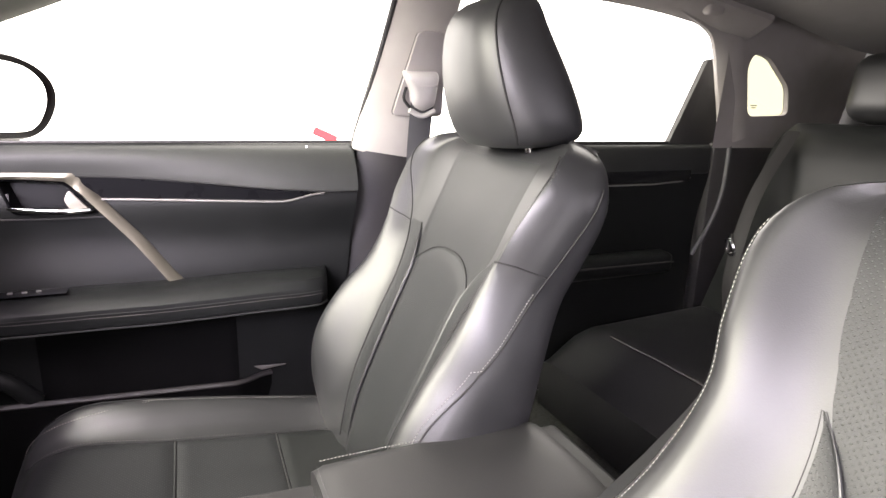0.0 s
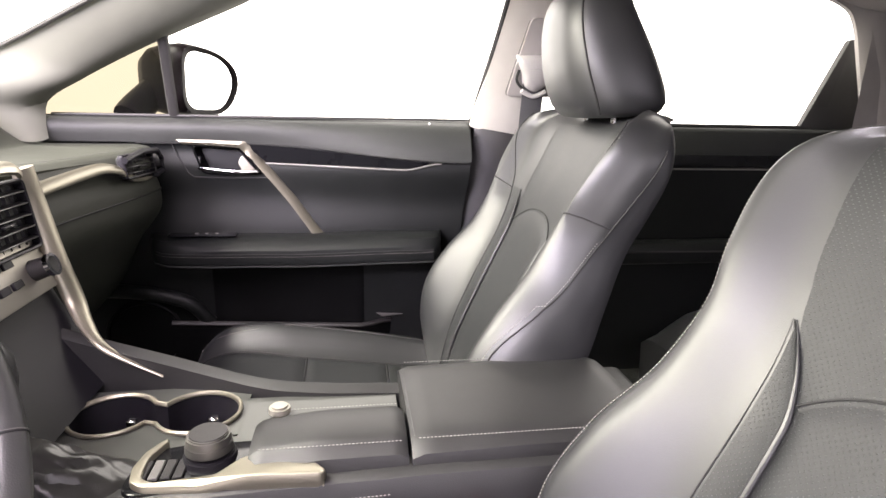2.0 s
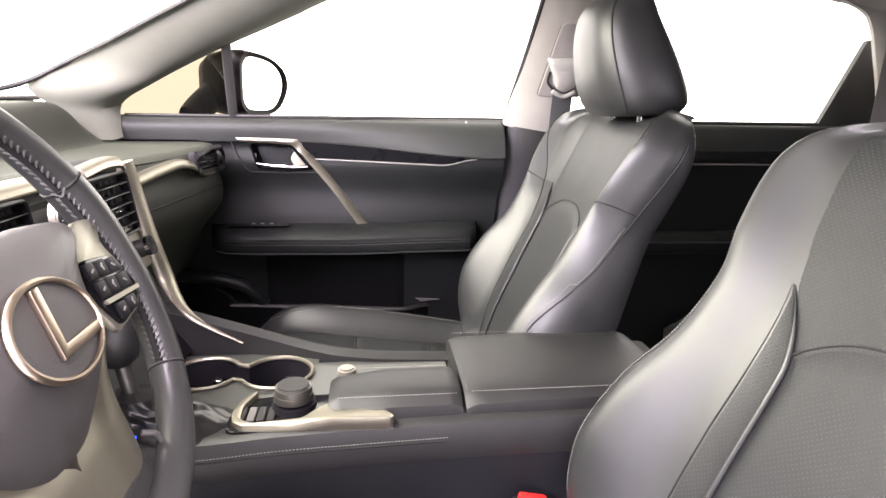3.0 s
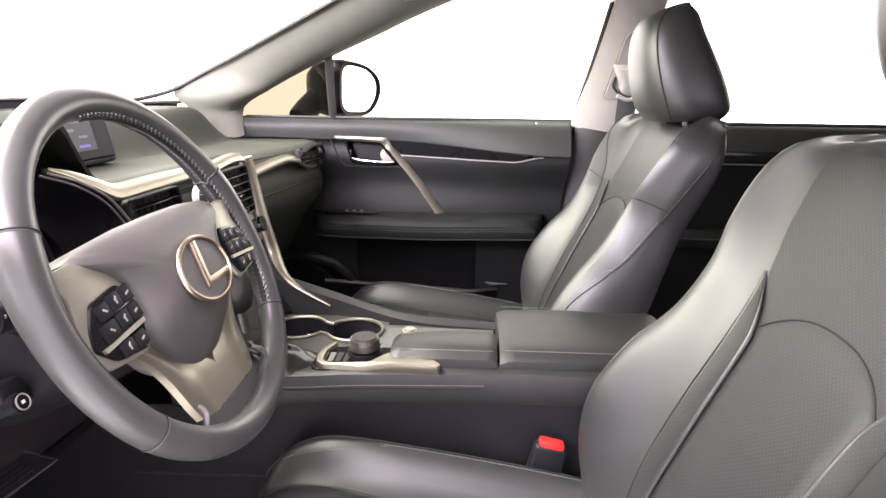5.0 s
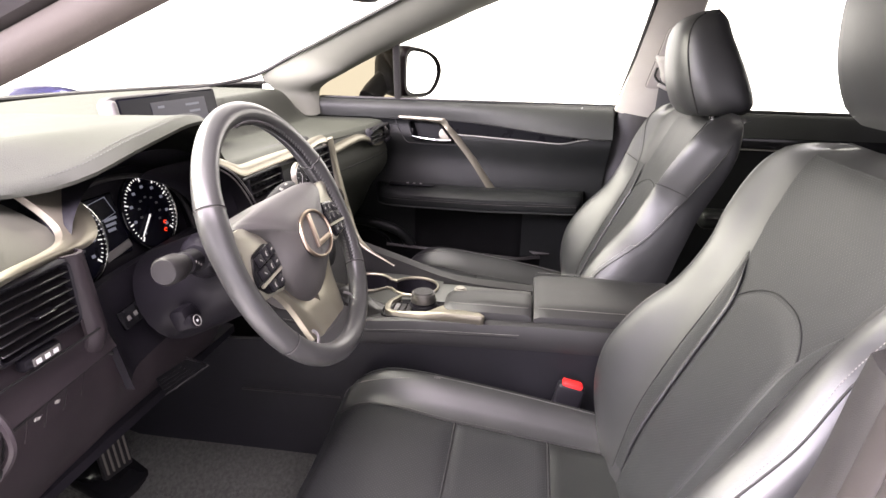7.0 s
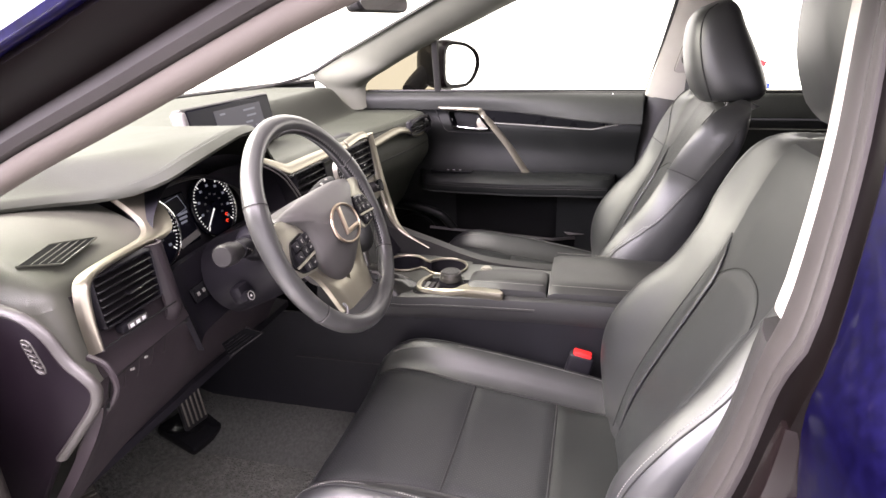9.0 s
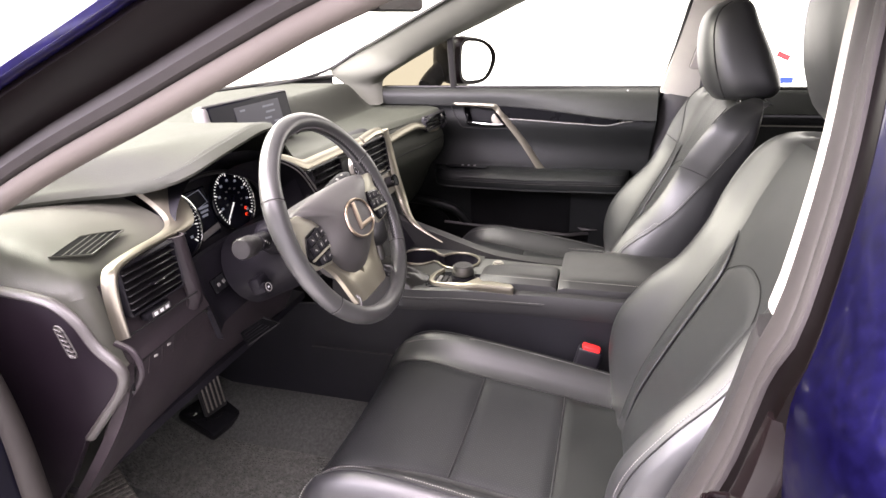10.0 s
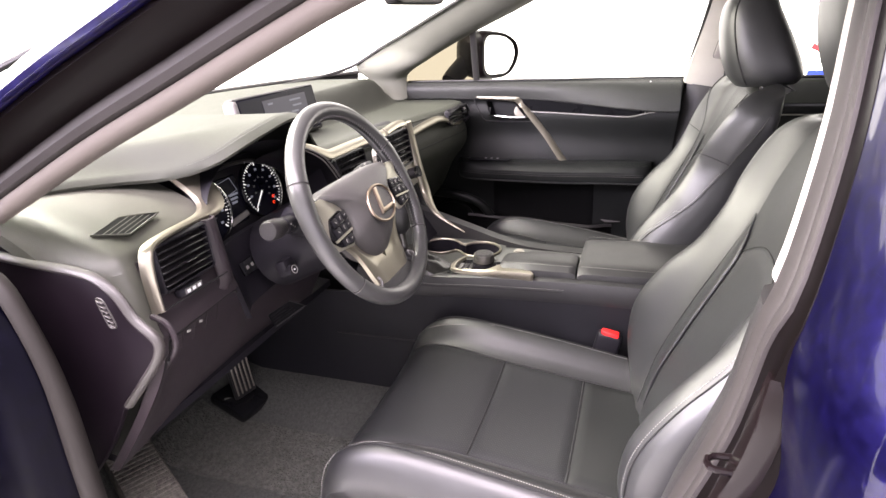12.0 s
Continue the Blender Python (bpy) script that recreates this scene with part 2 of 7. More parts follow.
SIGN_RED = material("sign_red", (0.75, 0.03, 0.04), 0.5, mottle=0.04)
SIGN_BLUE = material("sign_blue", (0.015, 0.05, 0.42), 0.5, mottle=0.04)


# ---- shaping tools ----
def part(name, bm, mat, parent=None, label="", smooth=True, sharp=38):
    """Links a bmesh as one mesh object, under its thing or part."""
    me = bpy.data.meshes.new(name)
    bmesh.ops.recalc_face_normals(bm, faces=bm.faces)
    bm.to_mesh(me)
    bm.free()
    me.materials.append(mat)
    if smooth:
        me.polygons.foreach_set("use_smooth", [True] * len(me.polygons))
        me.set_sharp_from_angle(angle=radians(sharp))
    ob = new(name, me)
    if parent:
        ob.parent = parent
        ob.matrix_parent_inverse = parent.matrix_world.inverted() if parent.type == "EMPTY" else Matrix()
    if label:
        ob["label"] = label
    return ob


def thing(name, place, label, category, group="", kind=""):
    """An Empty at a thing's base; its parts are built in world places."""
    ob = new(name)
    ob.empty_display_size = 0.05
    ob.matrix_world = Matrix.Translation(place)
    return tagged(ob, label, category, group, kind)


def smoothstep(a, b, x):
    t = min(1, max(0, (x - a) / (b - a)))
    return t * t * (3 - 2 * t)


def ramp(x, *pairs):
    """Smooth interpolation through (x, y) pairs in rising x."""
    if x <= pairs[0][0]:
        return pairs[0][1]
    for k in range(len(pairs) - 1):
        (xa, ya), (xb, yb) = pairs[k], pairs[k + 1]
        if x <= xb:
            p = (pairs[k - 1][1] - yb) / (pairs[k - 1][0] - xb) if k else (yb - ya) / (xb - xa)
            q = (ya - pairs[k + 2][1]) / (xa - pairs[k + 2][0]) if k + 2 < len(pairs) else (yb - ya) / (xb - xa)
            h = xb - xa
            t = (x - xa) / h
            return ((2 * t ** 3 - 3 * t ** 2 + 1) * ya + (t ** 3 - 2 * t ** 2 + t) * h * p
                    + (3 * t ** 2 - 2 * t ** 3) * yb + (t ** 3 - t ** 2) * h * q)
    return pairs[-1][1]


def spline(points, n):
    """n + 1 places along a smooth curve through the points."""
    pts = [Vector(p) for p in points]
    if len(pts) == 2:
        return [pts[0].lerp(pts[1], i / n) for i in range(n + 1)]
    d = [0.0]
    for a, b in zip(pts, pts[1:]):
        d.append(d[-1] + (b - a).length)
    return [Vector([ramp(d[-1] * i / n, *[(d[k], pts[k][c]) for k in range(len(pts))]) for c in range(3)]) for i in range(n + 1)]


def loft(rings, cap=True, closed=True, loop=False, uv=None):
    bm = bmesh.new()
    vs = [[bm.verts.new(p) for p in ring] for ring in rings]
    m = len(vs[0])
    layer = bm.loops.layers.uv.new("UVMap") if uv else None
    for i in range(len(vs) if loop else len(vs) - 1):
        a, b = vs[i], vs[(i + 1) % len(vs)]
        for j in range(m if closed else m - 1):
            k = (j + 1) % m
            f = bm.faces.new((a[j], a[k], b[k], b[j]))
            if uv:
                for lp, ij in zip(f.loops, ((i, j), (i, k), (i + 1, k), (i + 1, j))):
                    lp[layer].uv = uv[ij[0]][ij[1]]
    if cap and closed and not loop:
        bm.faces.new(vs[0])
        bm.faces.new(vs[-1])
    return bm


def sheet(fn, nu, nv, thick=0.0, way=None):
    """A surface fn(u, v), u and v from 0 to 1; thick: how far its other side lies along way."""
    front = [[Vector(fn(i / nu, j / nv)) for j in range(nv + 1)] for i in range(nu + 1)]
    if not thick:
        return loft(front, closed=False)
    off = Vector(way) * thick
    bm = bmesh.new()
    a = [[bm.verts.new(p) for p in row] for row in front]
    b = [[bm.verts.new(p + off) for p in row] for row in front]
    for g in (a, b):
        for i in range(nu):
            for j in range(nv):
                bm.faces.new((g[i][j], g[i + 1][j], g[i + 1][j + 1], g[i][j + 1]))
    rim = ([(i, 0) for i in range(nu)] + [(nu, j) for j in range(nv)] + [(i, nv) for i in range(nu, 0, -1)] + [(0, j) for j in range(nv, 0, -1)])
    for (i, j), (k, l) in zip(rim, rim[1:] + rim[:1]):
        bm.faces.new((a[i][j], a[k][l], b[k][l], b[i][j]))
    return bm


def tube(points, r, n=8, loop=False, flat=1.0, up=None, bm=None):
    """A round or flattened bar along points. r: a radius, or one for each point; flat: its height over its width."""
    pts = [Vector(p) for p in points]
    rings = []
    side = None
    for i, p in enumerate(pts):
        q = pts[(i + 1) % len(pts)] if (loop or i + 1 < len(pts)) else p
        o = pts[i - 1] if (loop or i) else p
        t = (q - o).normalized()
        if up is not None:
            side = t.cross(Vector(up)).normalized()
        elif side is None:
            side = t.orthogonal().normalized()
        else:
            side = (side - t * side.dot(t)).normalized()
        top = side.cross(t).normalized()
        rad = r[i] if isinstance(r, (list, tuple)) else r
        rings.append([p + side * rad * math.cos(a) + top * rad * flat * math.sin(a) for a in [2 * math.pi * k / n for k in range(n)]])
    made = loft(rings, loop=loop)
    if bm is None:
        return made
    join(bm, made)
    return bm


def join(bm, other):
    me = bpy.data.meshes.new("join")
    other.to_mesh(me)
    other.free()
    bm.from_mesh(me)
    bpy.data.meshes.remove(me)


def rbox(sx, sy, sz, bevel=0.003, seg=2, m=None):
    bm = bmesh.new()
    bmesh.ops.create_cube(bm, size=1)
    bmesh.ops.scale(bm, vec=(sx, sy, sz), verts=bm.verts)
    if bevel:
        bmesh.ops.bevel(bm, geom=list(bm.edges), offset=bevel, segments=seg, affect="EDGES", profile=0.5)
    if m is not None:
        bmesh.ops.transform(bm, matrix=m, verts=bm.verts)
    return bm


def prism(outline, depth, m=None, bevel=0.0, seg=2):
    """An outline in local x, y pushed from z = 0 to depth."""
    bm = bmesh.new()
    f = bm.faces.new([bm.verts.new((x, y, 0)) for x, y in outline])
    top = bmesh.ops.extrude_face_region(bm, geom=[f])
    bmesh.ops.translate(bm, vec=(0, 0, depth), verts=[v for v in top["geom"] if isinstance(v, bmesh.types.BMVert)])
    bmesh.ops.recalc_face_normals(bm, faces=bm.faces)
    if bevel:
        bmesh.ops.bevel(bm, geom=list(bm.edges), offset=bevel, segments=seg, affect="EDGES", profile=0.5)
    if m is not None:
        bmesh.ops.transform(bm, matrix=m, verts=bm.verts)
    return bm


def drum(r1, r2, h, n=32, m=None, bevel=0.0):
    bm = bmesh.new()
    bmesh.ops.create_cone(bm, cap_ends=True, segments=n, radius1=r1, radius2=r2, depth=h)
    if bevel:
        bmesh.ops.bevel(bm, geom=[e for e in bm.edges if len(e.link_faces) == 2 and any(len(f.verts) > 4 for f in e.link_faces)], offset=bevel, segments=2, affect="EDGES")
    if m is not None:
        bmesh.ops.transform(bm, matrix=m, verts=bm.verts)
    return bm


def stitches(points, step=0.0043, length=0.0037, r=0.00045, bm=None):
    """A row of thread stitches along a curve."""
    pts = [Vector(p) for p in points]
    bm = bm or bmesh.new()
    run = 0.0
    for a, b in zip(pts, pts[1:]):
        d = (b - a).length
        if d < 1e-6:
            continue
        t = (b - a) / d
        s = t.orthogonal().normalized() * r
        u = t.cross(s)
        while run < d:
            p = a + t * run
            q = p + t * length
            m = (p + q) / 2
            ends = [bm.verts.new(x) for x in (p, q)]
            ring = [bm.verts.new(m + w) for w in (s * 1.4, u * 1.4, -s * 1.4, -u * 1.4)]
            for k in range(4):
                bm.faces.new((ends[0], ring[k], ring[(k + 1) % 4]))
                bm.faces.new((ends[1], ring[(k + 1) % 4], ring[k]))
            run += step
        run -= d
    return bm


def frame_at(origin, xaxis, yaxis):
    """A pose whose local x and y lie along the given ways."""
    x = Vector(xaxis).normalized()
    z = x.cross(Vector(yaxis)).normalized()
    y = z.cross(x)
    return Matrix.Translation(origin) @ Matrix((x, y, z)).transposed().to_4x4()


def rounded(outline, r, n=4):
    """An outline with its corners rounded."""
    out = []
    for k in range(len(outline)):
        p, a, b = Vector(outline[k]), Vector(outline[k - 1]), Vector(outline[(k + 1) % len(outline)])
        da, db = min(r, (a - p).length / 2), min(r, (b - p).length / 2)
        s, e = p + (a - p).normalized() * da, p + (b - p).normalized() * db
        for i in range(n + 1):
            t = i / n
            q = s * (1 - t) ** 2 + p * 2 * t * (1 - t) + e * t * t
            out.append((q.x, q.y))
    return out


# ---- the booth ----
def build_booth():
    bm = sheet(lambda u, v: (-40 + 80 * u, -40 + 80 * v, 0.0), 4, 4, 0.05, (0, 0, -1))
    tagged(part("ground", bm, BOOTH_FLOOR, smooth=False), "pale painted booth floor under the car", "floor", kind="structure")

    # curved backdrop beyond the windscreen, passenger's side and tail; emission replaces light on it
    pts = spline([(-7.5, 9.0, 0), (0.0, 10.0, 0), (7.0, 8.0, 0), (9.5, 0.0, 0), (8.0, -8.5, 0), (0.0, -10.5, 0), (-3.0, -10.5, 0)], 60)
    bm = loft([[p + Vector((0, 0, z)) for z in (0.0, 2.0, 4.0, 8.0)] for p in pts], closed=False)
    tagged(part("backdrop", bm, BACKDROP), "plain booth backdrop far behind the car, glowing white", "backdrop", kind="structure")
    # unseen glowing wall on the driver's side, behind the walk, added to brighten the leather
    pts = spline([(-3.0, -10.5, 0), (-7.0, -8.0, 0), (-8.5, 0.0, 0), (-8.2, 6.0, 0), (-7.5, 9.0, 0)], 30)
    bm = loft([[p + Vector((0, 0, z)) for z in (0.0, 2.0, 4.0, 8.0)] for p in pts], closed=False)
    tagged(part("backdrop", bm, BACKDROP_FILL), "unseen glowing fill wall beside the car", "backdrop", kind="structure")


build_booth()


# ---- body shell round the cabin ----
def floor_height(x, y):
    """Carpet: flat wells, a tunnel hump in the middle, rising to the fire wall in front."""
    hump = 0.080 * smoothstep(0.30, 0.15, abs(x - 0.02)) * smoothstep(-0.2, 0.1, y)
    return 0.37 + 0.16 * smoothstep(0.50, 0.86, y) + 0.06 * smoothstep(-0.62, -0.75, y) + hump


def build_shell():
    bm = sheet(lambda u, v: (-0.80 + 1.60 * u, -2.10 + 3.02 * v, floor_height(-0.80 + 1.60 * u, -2.10 + 3.02 * v)), 24, 60, 0.03, (0, 0, -1))
    tagged(part("floor", bm, CARPET), "black carpeted car floor", "floor", kind="structure")
    bm = sheet(lambda u, v: (-0.82 + 1.64 * u, 0.86 + 0.05 * math.sin(u * 3.14), 0.50 + 0.56 * v), 16, 8, 0.03, (0, 1, 0))
    tagged(part("wall_front", bm, HARD_DARK), "dark fire wall behind the dashboard", "wall", kind="structure")
    for n, x in ((1, -0.825), (2, 0.825)):
        bm = sheet(lambda u, v: (x, 0.40 + 0.56 * u, 0.37 + 0.74 * v), 6, 6, 0.03, (x, 0, 0))
        tagged(part(f"wall_kick_{n}", bm, HARD_DARK), "dark kick panel beside the footwell", "wall", kind="structure")
    bm = sheet(lambda u, v: (-0.80 + 1.60 * u, -2.12, 0.38 + 1.10 * v), 8, 8, 0.04, (0, -1, 0))
    tagged(part("wall_rear", bm, HARD_DARK), "dark tailgate lining behind the rear seat", "wall", kind="structure")

    def roof(u, v):
        x, y = -0.66 + 1.32 * u, -2.10 + 2.04 * v
        c = 1 - (2 * u - 1) ** 2
        return (x * (1 - 0.10 * smoothstep(0.8, 1, v)), y + 0.08 * c * v, 1.475 + 0.055 * c - 0.10 * smoothstep(0.35, 0, v) - 0.02 * smoothstep(0.75, 1, v))
    bm = sheet(roof, 20, 30, 0.04, (0, 0, 1))
    tagged(part("ceiling", bm, HEADLINER), "grey fabric headliner of the car roof", "headliner", kind="structure")

    def skin(u, v):
        x, y, z = roof(u, v)
        return (1.03 * x, y - 0.02, z + 0.050)
    tagged(part("roof", sheet(skin, 20, 30, 0.008, (0, 0, 1)), PAINT), "deep blue painted car roof", "car roof", kind="structure")


build_shell()


# ---- passenger side: door, pillars, glass ----
def door_x(y, z):
    """Inner face of a front door; wider at the front, nearer the seat at the back."""
    back = smoothstep(0.05, -0.50, y)
    face = ramp(z, (0.38, 0.800), (0.55, 0.790), (0.66, 0.792), (0.76, 0.790), (0.85, 0.800), (0.93, 0.815), (1.00, 0.806), (1.04, 0.812), (1.06, 0.806), (1.09, 0.800), (1.105, 0.806), (1.118, 0.825))
    pull = ramp(z, (0.38, 0.015), (0.76, 0.020), (0.90, 0.055), (1.03, 0.082), (1.08, 0.05), (1.118, 0.012))
    return face - pull * back


def build_passenger_door():
    d = thing("front_door", (0.80, -0.1, 0.38), "black front passenger door lining with padded armrest", "car door")
    y0, y1 = 0.42, -0.555

    def panel(u, v):
        y, z = y0 + (y1 - y0) * u, 0.40 + 0.718 * v
        y -= -0.10 * (1 - v) * smoothstep(0.6, 1, u) * 0.6
        return (door_x(y, z), y, z)
    bowl = rounded([(0.100, 1.052), (0.0, 1.046), (-0.055, 0.990), (0.078, 0.990)], 0.012, 4)

    def in_bowl(y, z):
        """Whether a place of the lining lies in the handle's opening."""
        inside = False
        for (ya, za), (yb, zb) in zip(bowl, bowl[1:] + bowl[:1]):
            if (za > z) != (zb > z) and y < ya + (yb - ya) * (z - za) / (zb - za):
                inside = not inside
        return inside
    bm = sheet(panel, 96, 110, 0.06, (1, 0, 0))
    bmesh.ops.delete(bm, geom=[f for f in bm.faces if in_bowl(*f.calc_center_median()[1:])], context="FACES")
    part("lining", bm, DOOR_SKIN, d)
    def lower(u, v):
        y, z = 0.085 - 0.39 * u, 0.44 + 0.345 * v
        return (door_x(y, z) - 0.004 + 0.010 * smoothstep(0.06, 0, min(u, 1 - u)), y, z)
    part("lower_panel", sheet(lower, 24, 16, 0.006, (1, 0, 0)), DOOR_LOW, d, "hard plastic lower panel, darkened as deep shade")

    # soft top rail with the gap line below it
    def rail(u, v):
        y, z = 0.40 + (-0.548 - 0.40) * u, 1.061 + 0.054 * v - 0.034 * (1 - v) * smoothstep(0.42, 1, u)
        return (door_x(y, z) - 0.010 + 0.012 * (v > 0.93), y, z)
    part("top_rail", sheet(rail, 40, 10, 0.012, (1, 0, 0)), DOOR_RAIL, d)
    part("rail_gap", tube([(door_x(y, 1.058 - 0.034 * smoothstep(0.0, -0.548, y)) - 0.008, y, 1.059 - 0.034 * smoothstep(0.0, -0.548, y)) for y in [0.22 - 0.76 * i / 30 for i in range(31)]], 0.0022, 6), SEAM, d)
    # gloss inlay and its bright edge
    def inlay(u, v):
        y = -0.02 - 0.49 * u
        zt, zb = 1.057 - 0.034 * smoothstep(0, 1, u), 1.017 - 0.010 * u + 0.016 * smoothstep(0.75, 1, u)
        z = zb + (zt - zb) * v
        return (door_x(y, 1.035) - 0.005 - 0.005 * v, y, z)
    part("gloss_inlay", sheet(inlay, 24, 4, 0.006, (1, 0, 0)), INLAY, d, "piano-black inlay strip")
    pts = [(door_x(y, 1.035) - 0.0105, y, 1.014 - 0.010 * u + 0.018 * smoothstep(0.78, 1, u)) for u, y in [(i / 30, -0.065 - 0.41 * i / 30) for i in range(31)]]
    part("silver_line", tube(pts, 0.0022, 8), GREY_PLASTIC, d, "thin dull silver trim line")
    # highlight on the gloss inlay, made as a short chrome bar
    part("glint_bar", tube([(door_x(y, 1.035) - 0.0075, y, 1.045 - 0.004 * (-y - 0.15) / 0.07) for y in [-0.153 - 0.010 * i for i in range(8)]], 0.0016, 6), CHROME, d)
    # bright pull trim: a flat bar over the handle that bends sharply and slants down to the armrest
    def bar(corners, name, mat, lift):
        rows = []
        n = 10
        for (ya, za, yb, zb), (yc, zc, yd, zd) in zip(corners, corners[1:]):
            for i in range(n):
                t = i / n
                rows.append((ya + (yc - ya) * t, za + (zc - za) * t, yb + (yd - yb) * t, zb + (zd - zb) * t))
        rows.append(corners[-1])
        rings = []
        for i, (ya, za, yb, zb) in enumerate(rows):
            tilt = 0.007 * smoothstep(2 * n, 3 * n, i)
            ym, zm = (ya + yb) / 2, (za + zb) / 2
            rings.append([(door_x(ya, za) + 0.006, ya, za), (door_x(ya, za) - lift + tilt, ya * 0.93 + ym * 0.07, za * 0.93 + zm * 0.07), (door_x(ym, zm) - lift - 0.003, ym, zm), (door_x(yb, zb) - lift - tilt, yb * 0.93 + ym * 0.07, zb * 0.93 + zm * 0.07), (door_x(yb, zb) + 0.006, yb, zb)])
        return part(name, loft(rings), mat, d, "champagne satin pull trim")
    bar([(0.132, 1.068, 0.118, 1.056), (0.06, 1.067, 0.05, 1.053), (-0.022, 1.065, -0.006, 1.048), (-0.046, 1.040, -0.033, 1.025), (-0.083, 0.996, -0.068, 0.982), (-0.134, 0.932, -0.114, 0.923), (-0.180, 0.868, -0.155, 0.867), (-0.202, 0.842, -0.172, 0.842)], "pull_trim", PULL, 0.010)
    # handle bowl and lever
    bm = bmesh.new()
    outer = [bm.verts.new((door_x(y, z) - 0.004, y, z)) for y, z in bowl]
    cy, cz = 0.035, 1.018
    inner = [bm.verts.new((door_x(y, z) + 0.034, cy + (y - cy) * 0.86, cz + (z - cz) * 0.8)) for y, z in bowl]
    lip = [bm.verts.new((door_x(y, z) - 0.0005, cy + (y - cy) * 1.10, cz + (z - cz) * 1.13)) for y, z in bowl]
    k = len(bowl)
    for i in range(k):
        bm.faces.new((outer[i], outer[(i + 1) % k], inner[(i + 1) % k], inner[i]))
        bm.faces.new((lip[i], lip[(i + 1) % k], outer[(i + 1) % k], outer[i]))
    bm.faces.new(inner)
    part("handle_bowl", bm, BOWL, d, "black recessed handle bowl")
    handle = part("handle", tube(spline([(0.793, 0.086, 1.002), (0.786, 0.05, 0.997), (0.780, 0.0, 0.994), (0.782, -0.046, 0.996)], 16), [0.0035 + 0.0025 * math.sin(3.1 * i / 16) for i in range(17)], 8, flat=0.7, up=(-1, 0, 0)), CHROME, d, "chrome inside handle")
    part("lock_tab", prism(rounded([(-0.044, 0.996), (-0.012, 0.998), (-0.004, 1.016), (-0.014, 1.034)], 0.006), 0.006, frame_at((0.785, 0, 0), (0, 1, 0), (0, 0, 1)), 0.0015), SILVER, handle)
    part("handle_gap", tube([(door_x(y, z) - 0.0015, y, z) for y, z in [(0.150, 1.070), (0.135, 1.03), (0.112, 0.988), (0.100, 0.979), (0.02, 0.977), (-0.070, 0.979)]], 0.002, 6), SEAM, d)
    # armrest
    def ring(y, f):
        w = 0.115 * f
        x = door_x(y, 0.83) + 0.01
        top = 0.848 + 0.010 * smoothstep(-0.1, -0.4, y)
        return [(x, y, top - 0.004), (x - w * 0.55, y, top), (x - w * 0.86, y, top - 0.006), (x - w * 0.99, y, top - 0.022), (x - w, y, top - 0.040), (x - w * 0.97, y, top - 0.056), (x - w * 0.86, y, top - 0.064), (x - w * 0.4, y, top - 0.072), (x, y, top - 0.078)]
    ys = [0.205, 0.20, 0.185, 0.155, 0.11, 0.05, -0.05, -0.15, -0.25, -0.35, -0.42, -0.455, -0.472, -0.48]
    fs = [0.10, 0.35, 0.62, 0.85, 0.95, 1.0, 1.0, 1.0, 1.0, 0.98, 0.95, 0.88, 0.70, 0.35]
    arm = part("armrest", loft([ring(y, f) for y, f in zip(ys, fs)]), DOOR_SKIN, d, "padded leather armrest")
    edge = [(door_x(y, 0.83) + 0.01 - 0.1150 * f - 0.0006, y, 0.848 + 0.010 * smoothstep(-0.1, -0.4, y) - 0.036) for y, f in zip(ys[2:-2], fs[2:-2])]
    part("stitching", stitches(spline(edge, 120)), THREAD_GREY, arm)
    part("arm_seam", tube([p + Vector((-0.0004, 0, 0.006)) for p in spline(edge, 60)], 0.0010, 5), SEAM, arm)
    low = [(door_x(y, 0.83) + 0.01 - 0.115 * f * 0.93 - 0.001, y, 0.848 + 0.010 * smoothstep(-0.1, -0.4, y) - 0.061) for y, f in zip(ys[2:-1], fs[2:-1])]
    part("edge_bead", tube(spline(low, 60), 0.0022, 6), DOOR_RAIL, arm)
    part("switch_panel", rbox(0.030, 0.15, 0.004, 0.0015, m=pose(0.745, 0.075, 0.8535)), PIANO, arm, "window switch plate")
    for k in range(3):
        part("switch", rbox(0.004, 0.008, 0.004, 0.001, m=pose(0.742, 0.045 + 0.022 * k, 0.8565)), GREY_PLASTIC, arm)
    # map pocket and speaker
    def pocket(u, v):
        y = 0.16 - 0.52 * u
        return (0.735 + 0.02 * (1 - v) + 0.04 * smoothstep(0.85, 1, u), y, 0.42 + (0.222 - 0.026 * u) * v)
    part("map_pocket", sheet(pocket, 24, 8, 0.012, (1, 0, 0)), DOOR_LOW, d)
    part("pocket_lip", tube([pocket(i / 20, 1.0) for i in range(21)], 0.006, 8, flat=0.6), HARD, d)
    part("reflector", prism([(-0.322, 0.642), (-0.390, 0.637), (-0.338, 0.632)], 0.006, frame_at((0.757, 0, 0), (0, 1, 0), (0, 0, 1)), 0.001), GREY_PLASTIC, d, "grey courtesy lamp lens")
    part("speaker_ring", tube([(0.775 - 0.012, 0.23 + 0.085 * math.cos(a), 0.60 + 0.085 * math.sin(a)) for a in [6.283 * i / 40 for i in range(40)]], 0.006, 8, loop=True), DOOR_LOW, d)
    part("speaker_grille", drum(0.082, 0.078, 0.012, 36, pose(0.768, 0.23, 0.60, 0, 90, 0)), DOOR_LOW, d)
    part("door_bulge", tube(spline([(0.76, 0.34, 0.72), (0.745, 0.22, 0.715), (0.74, 0.12, 0.69), (0.752, 0.075, 0.635)], 24), 0.017, 10), DOOR_SKIN, d)
    part("lock_pin_mark", rbox(0.003, 0.004, 0.012, 0.001, m=pose(0.789, -0.455, 1.108)), WHITE, d)
